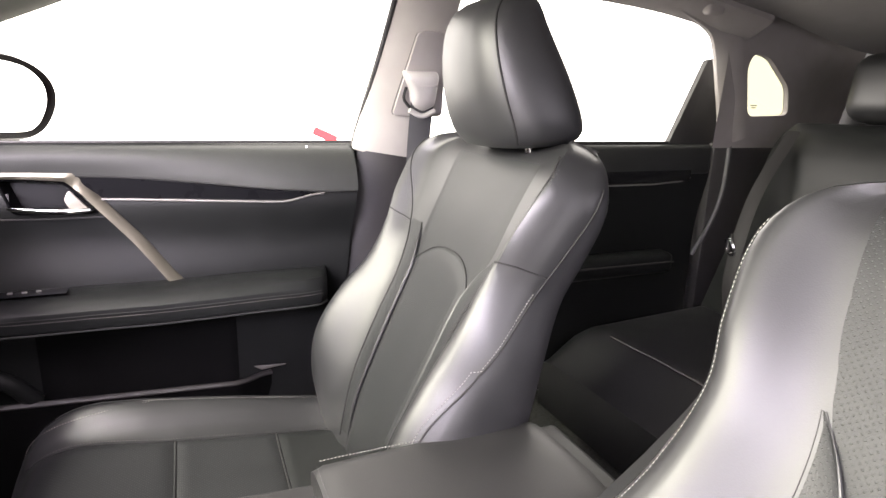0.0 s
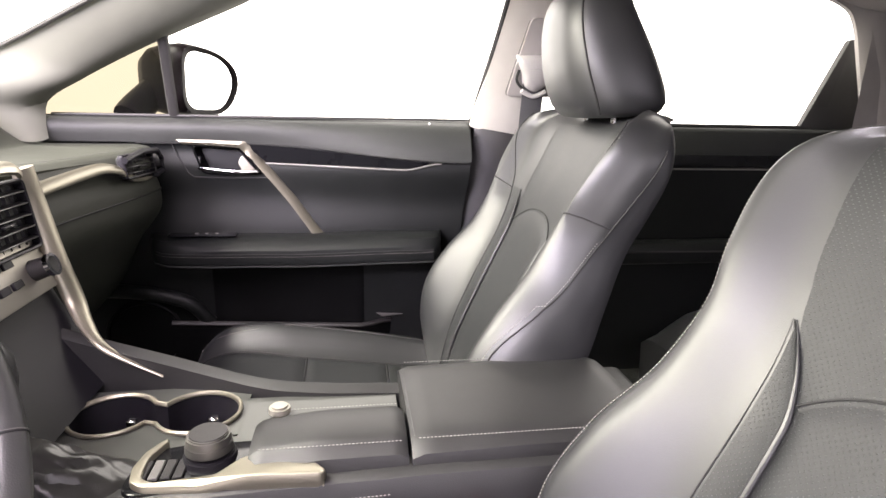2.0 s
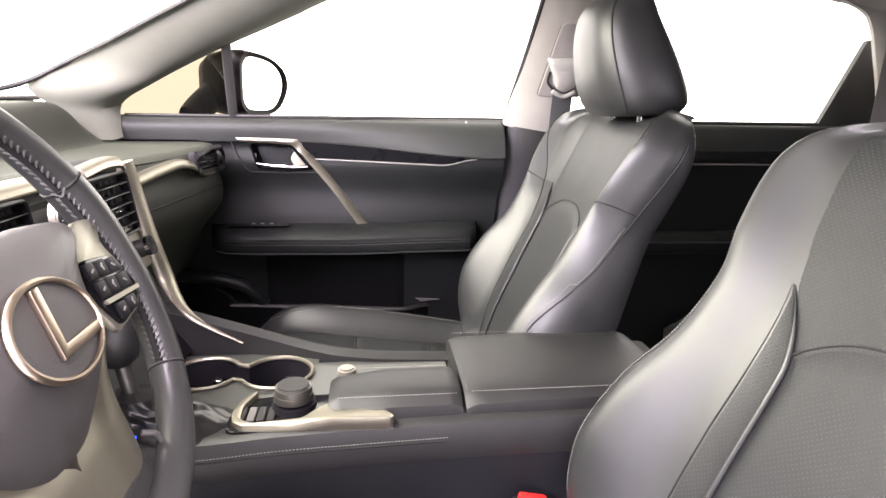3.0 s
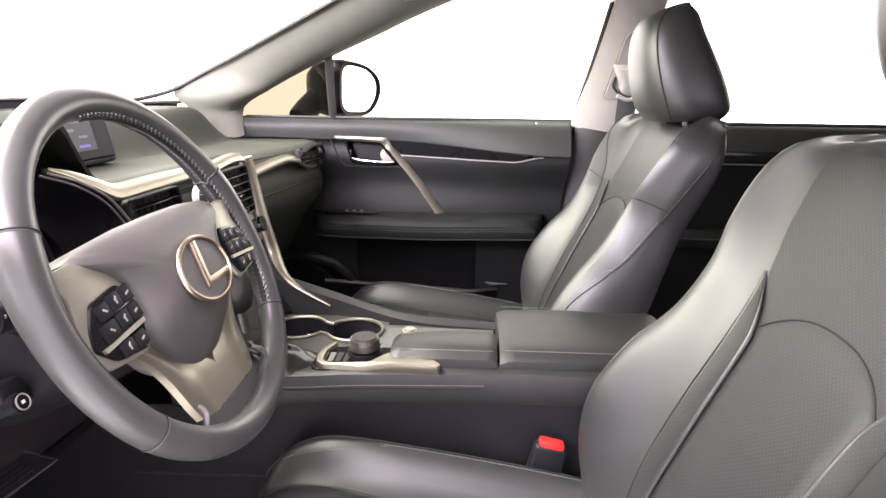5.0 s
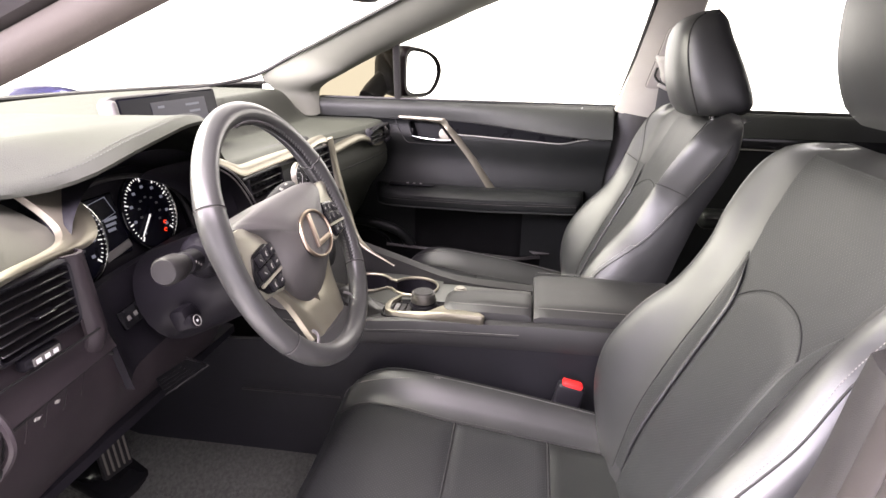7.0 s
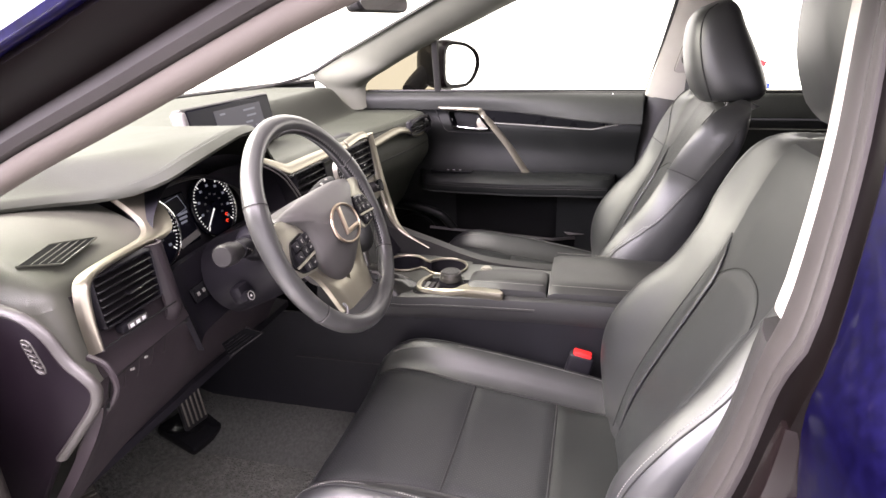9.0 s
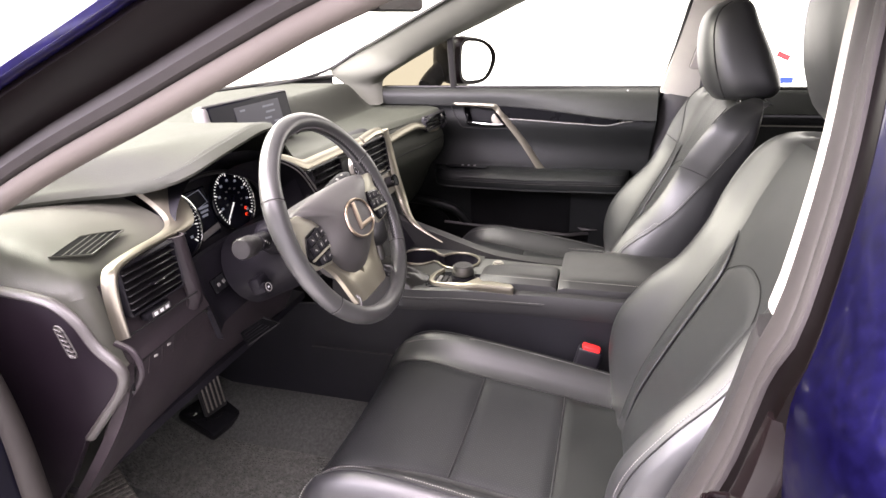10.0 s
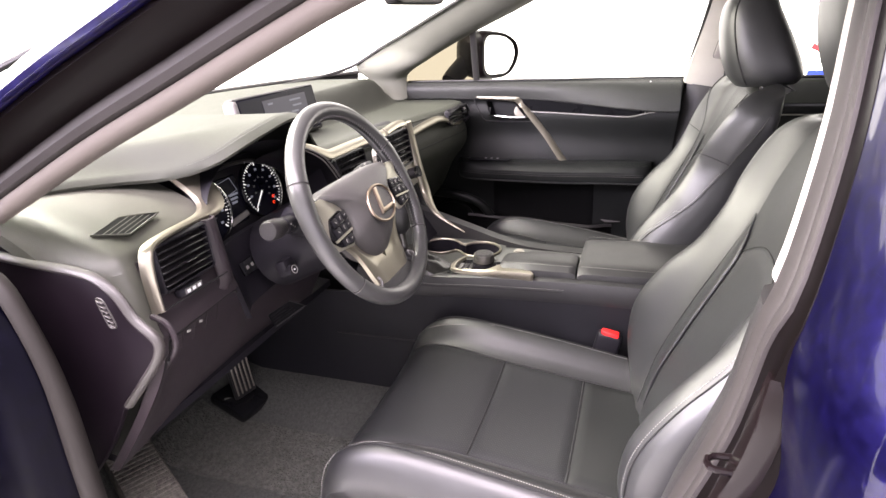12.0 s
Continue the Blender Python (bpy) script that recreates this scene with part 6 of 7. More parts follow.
def vent(d, m, w, h, slats, wheel):
    """An air outlet: dark box, frame, thin cross blades and upright vanes behind them."""
    rim = rounded([(-w / 2, -h / 2), (w / 2, -h / 2), (w / 2, h / 2), (-w / 2, h / 2)], 0.007)
    box = part("air_vent", prism(rim, 0.003, m @ pose(0, 0, -0.012)), SEAM, d)
    part("vent_frame", loft([[m @ Vector((x * (1 + k * 2 / w), y * (1 + k * 2 / h), z)) for x, y in rim] for k, z in ((-0.0005, -0.010), (0.0, 0.003), (0.0022, 0.0045), (0.0042, 0.002), (0.0046, -0.006))], cap=False), HARD_DARK, box)
    for k in range(slats):
        y = -h / 2 + h * (k + 0.75) / (slats + 0.5)
        part("slat", rbox(w * 0.97, 0.0020, 0.012, 0.0008, 1, m @ pose(0, y, -0.0015, 14)), BLADE, box)
    for k in range(7):
        part("vane", rbox(0.0016, h * 0.92, 0.005, 0, 1, m @ pose(-w / 2 + w * (k + 0.9) / 7.8, 0, -0.0075, 0, 25)), HARD_DARK, box)
    part("slider", rbox(0.026, 0.0036, 0.009, 0.0014, 2, m @ pose(0.004, -h * 0.07, 0.006)), HARD_DARK, box, "vent slider with a bright edge")
    part("slider_edge", rbox(0.022, 0.0014, 0.002, 0.0005, 1, m @ pose(0.004, -h * 0.07, 0.0108)), CHROME, box)
    if wheel:
        part("vent_wheel", rbox(0.050, 0.014, 0.014, 0.005, 2, m @ pose(-0.008, -h / 2 - 0.013, 0.000)), HARD_DARK, box)
        part("wheel_plate", rbox(0.036, 0.0085, 0.002, 0.001, 1, m @ pose(-0.006, -h / 2 - 0.013, 0.0072)), GREY_PLASTIC, box)
        for k in range(3):
            part("wheel_mark", rbox(0.006, 0.0045, 0.001, 0, 1, m @ pose(-0.018 + 0.011 * k, -h / 2 - 0.013, 0.0086)), WHITE, box)


build_dash()


def build_cluster():
    c = thing("instrument_cluster", (-0.39, 0.30, 0.95), "two round gauges and a small screen under a dark hood", "instruments")
    m = frame_at((-0.395, 0.285, 1.020), (1, 0.0, 0.0), (0, 0.25, 1))
    part("housing", rbox(0.36, 0.16, 0.02, 0.006, 2, m @ pose(0, 0, -0.022)), HARD_DARK, c)
    hood = []
    for k in range(25):
        a = math.pi * k / 24
        hood.append([m @ Vector((-0.185 * math.cos(a), -0.05 + 0.145 * math.sin(a) ** 0.7, z)) for z in (-0.03, 0.085)])
    part("hood_lining", loft(hood, closed=False), HARD_DARK, c)
    part("bezel", tube([m @ Vector((-0.172 * math.cos(a), -0.055 + 0.125 * max(0, math.sin(a)) ** 0.6, 0.004)) for a in [math.pi * i / 40 for i in range(41)]], 0.004, 8), HARD, c)
    for gx, needle, lamp in ((0.084, -50, 0.021), (-0.086, -80, -0.012)):
        g = m @ pose(gx, 0.004, -0.006) @ Matrix.Scale(1.17, 4)
        dial = part("gauge", drum(0.050, 0.048, 0.006, 48, g), SCREEN_DARK, c)
        part("gauge_ring", tube([g @ Vector((0.051 * math.cos(a), 0.051 * math.sin(a), 0.006)) for a in [radians(70 - 130 * i / 40) for i in range(41)]], [0.0004 + 0.0022 * math.sin(3.14 * i / 40) for i in range(41)], 8), CHROME, dial, "bright crescent of the gauge ring")
        part("gauge_rim", tube([g @ Vector((0.0515 * math.cos(a), 0.0515 * math.sin(a), 0.004)) for a in [6.2832 * i / 48 for i in range(48)]], 0.0012, 6, loop=True), PIANO, dial)
        bm = bmesh.new()
        for i in range(41):
            a = radians(225 - 270 * i / 40)
            long = i % 5 == 0
            r0 = 0.0405 if long else 0.044
            join(bm, rbox(0.0016 if long else 0.0008, 0.0465 - r0, 0.001, 0, m=g @ pose(0, 0, 0, 0, 0, math.degrees(a) - 90) @ pose(0, (r0 + 0.0465) / 2, 0.0045)))
        part("tick_marks", bm, WHITE_GLOW, dial, smooth=False)
        bm, dim = bmesh.new(), bmesh.new()
        for i in range(9):
            a = radians(225 - 270 * i / 8)
            join(bm, rbox(0.0050, 0.0036, 0.001, 0, m=g @ pose(0.0345 * math.cos(a), 0.0335 * math.sin(a), 0.0042)))
            join(dim, rbox(0.0040, 0.0026, 0.001, 0, m=g @ pose(0.0200 * math.cos(a), 0.0195 * math.sin(a), 0.0040)))
        part("dial_numbers", bm, DIM_GLOW, dial, smooth=False)
        part("inner_numbers", dim, FAINT_GLOW, dial, smooth=False)
        part("needle", prism([(-0.0014, -0.002), (0.0014, -0.002), (0.0005, 0.042), (-0.0005, 0.042)], 0.0012, g @ pose(0, 0, 0.0055, 0, 0, 180 + needle)), WHITE_GLOW, dial, "white needle", smooth=False)
        part("needle_hub", drum(0.007, 0.006, 0.005, 24, g @ pose(0, 0, 0.006)), SCREEN_DARK, dial)
        for k in range(2):
            part("warning_lamp", tube(spline([g @ Vector((lamp - 0.004 * k + 0.003 * math.cos(q), -0.021 - 0.010 * k + 0.0022 * math.sin(q), 0.0048)) for q in (0.3, 1.8, 3.3, 4.9)], 10), 0.0009, 5), RED_GLOW, dial)
    # small trip screen leaning between the gauges, a pale sill below it
    s = m @ pose(-0.006, 0.004, -0.010)
    scr = part("trip_screen", rbox(0.066, 0.092, 0.004, 0.002, 1, s), SCREEN_DARK, c)
    edge = [(-0.024, 0.038), (0.014, 0.042), (0.024, 0.016), (-0.014, 0.010)]
    part("screen_outline", tube([s @ Vector((x, y, 0.0032)) for x, y in edge], 0.0006, 5, loop=True), DIM_GLOW, scr)
    for k in range(3):
        part("screen_text", rbox(0.026 - 0.005 * k, 0.0042, 0.0005, 0, m=s @ pose(0.010 - 0.002 * k, 0.010 - 0.0075 * k, 0.0030)), DIM_GLOW, scr, smooth=False)
    part("screen_sill", rbox(0.058, 0.012, 0.002, 0.001, 1, s @ pose(0.004, -0.036, 0.003, 0, 0, 8)), GREY_PLASTIC, scr)
    return c


build_cluster()


def build_display():
    d = thing("dash_display", (-0.02, 0.40, 1.06), "wide dash-top display showing a dim purple menu", "display")
    m = frame_at((-0.024, 0.405, 1.126), (1, 0.0, 0.0), (0, 0.18, 1))
    part("housing", rbox(0.345, 0.120, 0.030, 0.008, 3, m @ pose(0, 0, -0.012)), HARD, d)
    part("end_cap", rbox(0.016, 0.104, 0.034, 0.007, 3, m @ pose(-0.172, 0.002, -0.008)), GREY_PLASTIC, d, "grey rounded end cap")
    scr = part("screen", rbox(0.325, 0.106, 0.004, 0.003, 1, m @ pose(0, 0.002, 0.004)), SCREEN_DARK, d, "dark glossy screen")
    part("menu_panel", rbox(0.190, 0.076, 0.0008, 0, m=m @ pose(0.020, 0.004, 0.0065)), SCREEN_LIT, scr, smooth=False)
    part("menu_band", rbox(0.052, 0.012, 0.0006, 0, m=m @ pose(-0.018, -0.018, 0.0074)), SCREEN_PURPLE, scr, smooth=False)
    for k, (tx, ty, tw) in enumerate(((0.062, 0.030, 0.050), (0.066, 0.016, 0.040), (0.050, 0.002, 0.030), (0.084, -0.010, 0.024), (-0.046, 0.032, 0.020), (0.082, -0.026, 0.030))):
        part("menu_text", rbox(tw, 0.0045, 0.0006, 0, m=m @ pose(tx, ty, 0.0074)), DIM_GLOW if k < 5 else SCREEN_PURPLE, scr, smooth=False)
    part("stand", rbox(0.22, 0.05, 0.06, 0.01, 2, pose(-0.024, 0.435, 1.085)), HARD_DARK, d)
    return d


build_display()


# ---- steering wheel, column, console ----
WC = Vector((-0.394, 0.016, 1.031))
WT = radians(24.4)
WHEEL = frame_at(WC, (1, 0, 0), (0, math.sin(WT), math.cos(WT)))


def build_wheel():
    wheel = WHEEL
    w = thing("steering_wheel", WC, "black leather steering wheel with silver spokes", "steering wheel")
    ring = [WHEEL @ Vector((0.173 * math.cos(a), 0.173 * math.sin(a), 0)) for a in [6.2832 * i / 96 for i in range(96)]]
    def grip(a):
        return 0.0150 + 0.0022 * math.exp(-((math.sin(a) - 0.35) / 0.22) ** 2)
    rim = part("rim", tube(ring, [grip(6.2832 * i / 96) for i in range(96)], 16, loop=True), WHEEL_LEATHER, w, "leather-wrapped rim")
    for a in (26, 154, 216, 324):
        c = wheel @ pose(0.173 * math.cos(radians(a)), 0.173 * math.sin(radians(a)), 0, 0, 0, a)
        g = grip(radians(a)) + 0.0002
        part("rim_seam", tube([c @ Vector((g * math.cos(b), 0, g * math.sin(b))) for b in [6.2832 * i / 24 for i in range(24)]], 0.0007, 6, loop=True), SEAM, rim)
        part("seam_thread", tube([c @ Vector((g * math.cos(b), 0.0016, g * math.sin(b))) for b in [6.2832 * i / 24 for i in range(24)]], 0.0005, 5, loop=True), GREY_PLASTIC, rim)
    # herringbone lacing along the inside of the rim
    for a0, a1 in ((27, 97), (-35, 25)):
        bm, groove = bmesh.new(), []
        n = int((a1 - a0) / 2.1)
        for i in range(n + 1):
            a = radians(a0 + (a1 - a0) * i / n)
            r = 0.173 - grip(a) - 0.0002
            groove.append(wheel @ Vector((r * math.cos(a), r * math.sin(a), 0.003)))
            for sg in (-1, 1):
                p = wheel @ Vector(((r - 0.0008) * math.cos(a), (r - 0.0008) * math.sin(a), 0.003))
                q = wheel @ Vector(((r + 0.0010) * math.cos(a + 0.036), (r + 0.0010) * math.sin(a + 0.036), 0.003 + sg * 0.0062))
                tube([p, q], 0.0011, 4, bm=bm)
        part("rim_stitching", bm, LACING, rim, "grey herringbone lacing", smooth=False)
        part("rim_groove", tube(groove, 0.0030, 6), SEAM, rim)
    # airbag cover: a domed shield with drawn-out upper wings; its foot falls back towards the column
    half = [(0.0, 0.057), (0.060, 0.056), (0.110, 0.051), (0.130, 0.046), (0.122, 0.038), (0.097, 0.024), (0.083, 0.002), (0.080, -0.020), (0.076, -0.044), (0.052, -0.078), (0.022, -0.098)]
    out = rounded(half + [(-x, y) for x, y in half[:0:-1]], 0.012, 3)
    def foot(x, y):
        return -0.024 * smoothstep(-0.02, -0.10, y) - 0.006 * smoothstep(0.085, 0.13, abs(x))
    rings = [[wheel @ Vector((x * k, y * k + (1 - k) * -0.012, z + foot(x, y) * f)) for x, y in out] for k, z, f in ((0.97, -0.046, 0.3), (1.0, -0.006, 1), (1.005, 0.001, 1), (0.985, 0.007, 1), (0.93, 0.0125, 0.95), (0.82, 0.0185, 0.8), (0.64, 0.0235, 0.55), (0.4, 0.026, 0.3), (0.1, 0.027, 0.05))]
    hub = part("airbag_cover", loft(rings), AIRBAG, w, "dark grained airbag cover")
    e = wheel @ pose(0.002, -0.012, 0.0285)
    ell = [(0.045 * math.cos(a), 0.032 * math.sin(a)) for a in [6.2832 * i / 48 for i in range(48)]]
    em = part("emblem", tube([e @ Vector((x, y, 0)) for x, y in ell], 0.0026, 8, loop=True, flat=0.8), GOLD, hub, "oval metal emblem")
    part("emblem_stroke", prism([(-0.0075, 0.0285), (0.0015, 0.0290), (-0.0055, -0.0095), (0.0370, -0.0095), (0.0345, -0.0165), (-0.0155, -0.0175)], 0.004, e @ pose(0, 0, -0.001), 0.0010), GOLD, em)
    part("emblem_base", prism([(x * 0.97, y * 0.97) for x, y in ell], 0.003, e @ pose(0, 0, -0.004)), AIRBAG, em)
    # side spokes, champagne plates and button pads
    for sg in (-1, 1):
        arm = spline([(sg * 0.070, 0.004, -0.012), (sg * 0.11, 0.006, -0.012), (sg * 0.145, 0.006, -0.010), (sg * 0.170, 0.006, -0.008)], 16)
        part("spoke", tube([wheel @ p for p in arm], [0.040 - 0.004 * i / 16 for i in range(17)], 12, flat=0.24, up=wheel.to_3x3() @ Vector((0, 0, 1))), WHEEL_LEATHER, w)
        def mirrored(pts, r):
            pts = rounded([(sg * x, y) for x, y in pts], r, 4)
            return pts[::-1] if sg > 0 else pts
        plate = mirrored([(0.126, 0.044), (0.150, 0.043), (0.158, 0.036), (0.148, 0.018), (0.158, -0.004), (0.163, -0.026), (0.150, -0.042), (0.098, -0.048), (0.080, 0.0), (0.095, 0.026)], 0.006)
        part("spoke_trim", prism(plate, 0.007, wheel @ pose(0, 0, -0.001), 0.002), PLATE, w, "champagne spoke plate")
        pb = part("button_pad", prism(mirrored([(0.100, 0.015), (0.136, 0.010), (0.150, -0.008), (0.156, -0.023), (0.139, -0.039), (0.103, -0.044), (0.092, -0.022), (0.089, 0.0)], 0.005), 0.006, wheel @ pose(0, 0, 0.004), 0.0015), PIANO, w, "dark button pad")
        part("pad_bar", prism(mirrored([(0.0935, -0.0195), (0.152, -0.0245), (0.1505, -0.0280), (0.0945, -0.0235)], 0.001), 0.003, wheel @ pose(0, 0, 0.0095)), PLATE, pb, "thin champagne divider")
        for i, (bx, by, sx, sy) in enumerate(((0.0985, 0.0045, 0.013, 0.014), (0.1145, 0.0030, 0.015, 0.014), (0.1310, 0.0005, 0.014, 0.013), (0.0995, -0.0115, 0.013, 0.014), (0.1155, -0.0130, 0.015, 0.014), (0.1345, -0.0150, 0.018, 0.014), (0.1090, -0.0335, 0.014, 0.013), (0.1270, -0.0335, 0.016, 0.012))):
            bt = part("button", rbox(sx, sy, 0.004, 0.0012, 2, wheel @ pose(sg * bx, by, 0.0112, 0, 0, sg * -5)), HARD_DARK, pb)
            part("button_mark", rbox(0.0050, 0.0016, 0.0006, 0, m=wheel @ pose(sg * bx, by, 0.0134, 0, 0, (20, 90, -35)[i % 3])), THREAD, bt, smooth=False)
            if i % 3 == 1:
                part("button_mark", rbox(0.0040, 0.0014, 0.0006, 0, m=wheel @ pose(sg * bx, by + 0.002, 0.0135, 0, 0, 45)), THREAD, bt, smooth=False)
    # lower spoke: two satin arms that fold along a ridge and meet in the foot of the rim
    for sg in (-1, 1):
        arm = [(sg * x, y, z) for x, y, z in ((0.104, -0.045, -0.008), (0.084, -0.068, -0.011), (0.074, -0.090, -0.012), (0.067, -0.120, -0.012), (0.062, -0.136, -0.012))]
        ins = [(sg * x, y, z) for x, y, z in ((0.070, -0.036, -0.014), (0.046, -0.066, -0.016), (0.018, -0.088, -0.016), (0.0, -0.104, -0.012), (0.0, -0.148, -0.008))]
        A, B = spline(arm, 20), spline(ins, 20)
        part("lower_spoke", sheet(lambda u, v: wheel @ (A[round(u * 20)].lerp(B[round(u * 20)], v) + Vector((0, 0, 0.003 * math.sin(3.14 * min(1, v * 2)) * (v < 0.5)))), 20, 8, 0.008, wheel.to_3x3() @ Vector((0, 0, -1))), SATIN, w, "bright satin lower spoke")
        part("spoke_clip", tube(spline([wheel @ Vector(p) for p in ((sg * 0.066, -0.121, -0.006), (sg * 0.071, -0.128, 0.0), (sg * 0.076, -0.138, -0.002))], 8), 0.0024, 8), GREY_PLASTIC, w, "small grey clip")
    part("rim_bridge", loft([[wheel @ Vector((x, y - 0.012 * (1 - (x / 0.08) ** 2), z)) for x, z in ((-hw, -0.014), (-hw * 0.7, -0.007), (0, -0.005), (hw * 0.7, -0.007), (hw, -0.014), (0, -0.022))] for y, hw in ((-0.131, 0.062), (-0.138, 0.066), (-0.148, 0.078), (-0.158, 0.092))]), WHEEL_LEATHER, w, "leather-covered spoke foot")

    c = thing("steering_column", WHEEL @ Vector((0, 0, -0.1)), "dark steering column shroud with stalks", "steering column")
    sh = [(0.060, -0.03), (0.064, -0.06), (0.070, -0.10), (0.074, -0.15), (0.076, -0.22)]
    rings = [[WHEEL @ Vector((r * math.cos(a), -0.016 + r * 0.92 * math.sin(a), z)) for a in [6.2832 * i / 24 for i in range(24)]] for r, z in sh]
    part("shroud", loft(rings), HARD_DARK, c)
    stalk = part("light_stalk", tube([WHEEL @ Vector(p) for p in spline([(-0.05, 0.02, -0.09), (-0.10, 0.028, -0.085), (-0.155, 0.033, -0.077)], 10)], 0.011, 12), HARD, c, "indicator stalk")
    way = (WHEEL.to_3x3() @ Vector((-1, 0.09, 0.16))).normalized()
    p0 = WHEEL @ Vector((-0.135, 0.031, -0.080))
    part("stalk_grip", tube([p0, p0 + way * 0.014, p0 + way * 0.016, p0 + way * 0.040, p0 + way * 0.044], [0.013, 0.0160, 0.0168, 0.0168, 0.0140], 20), HARD, stalk)
    part("stalk_collar", tube([p0 - way * 0.030, p0 - way * 0.028, p0 - way * 0.003, p0], [0.012, 0.0145, 0.0145, 0.012], 20), HARD_DARK, stalk)
    part("stalk_boot", tube([p0 - way * 0.062, p0 - way * 0.055, p0 - way * 0.040, p0 - way * 0.036], [0.030, 0.0290, 0.0215, 0.0170], 24), HARD_DARK, stalk)
    for k in range(3):
        part("stalk_mark", rbox(0.0016, 0.002, 0.0026, 0, m=Matrix.Translation(p0 - way * (0.008 + 0.006 * k) + Vector((0, -0.0138, 0.003 - 0.003 * k)))), THREAD, stalk, smooth=False)
    sp = spline([(0.05, 0.020, -0.095), (0.12, 0.030, -0.095), (0.17, 0.040, -0.092), (0.22, 0.049, -0.088), (0.243, 0.053, -0.086)], 16)
    stalk2 = part("wiper_stalk", tube([WHEEL @ p for p in sp], [0.007, 0.007, 0.007, 0.007, 0.008, 0.009, 0.011, 0.013, 0.015, 0.016, 0.0165, 0.0165, 0.0165, 0.016, 0.015, 0.012, 0.006], 14, flat=0.55, up=WHEEL.to_3x3() @ Vector((0, 0.75, 0.65))), HARD_DARK, c, "flat wiper stalk")
    for mx, my in ((0.192, 0.006), (0.215, 0.004), (0.198, -0.008), (0.222, -0.010)):
        part("stalk_mark", rbox(0.007, 0.006, 0.001, 0, m=WHEEL @ pose(mx, 0.044 + 0.18 * (mx - 0.20) + my * 0.75 + 0.0055, -0.090 + 0.0075 - my * 0.5, -40, 0, 12)), THREAD, stalk2, smooth=False)
    part("switch_housing", rbox(0.034, 0.030, 0.024, 0.007, 2, frame_at((-0.478, 0.140, 0.931), (1, 0, 0), (0, 0.4, 1))), HARD_DARK, c)
    kn = frame_at((-0.486, 0.126, 0.929), (1, 0, 0), (0, 0.4, 1))
    knob = part("tilt_switch", drum(0.010, 0.009, 0.016, 24, kn, 0.002), HARD_DARK, c)
    part("tilt_ring", tube([kn @ Vector((0.0072 * math.cos(a), 0.0072 * math.sin(a), 0.0085)) for a in [6.2832 * i / 24 for i in range(24)]], 0.0008, 6, loop=True), THREAD, knob)
    part("tilt_mark", rbox(0.003, 0.003, 0.001, 0, m=kn @ pose(0, 0, 0.0085)), WHITE, knob, smooth=False)


build_wheel()


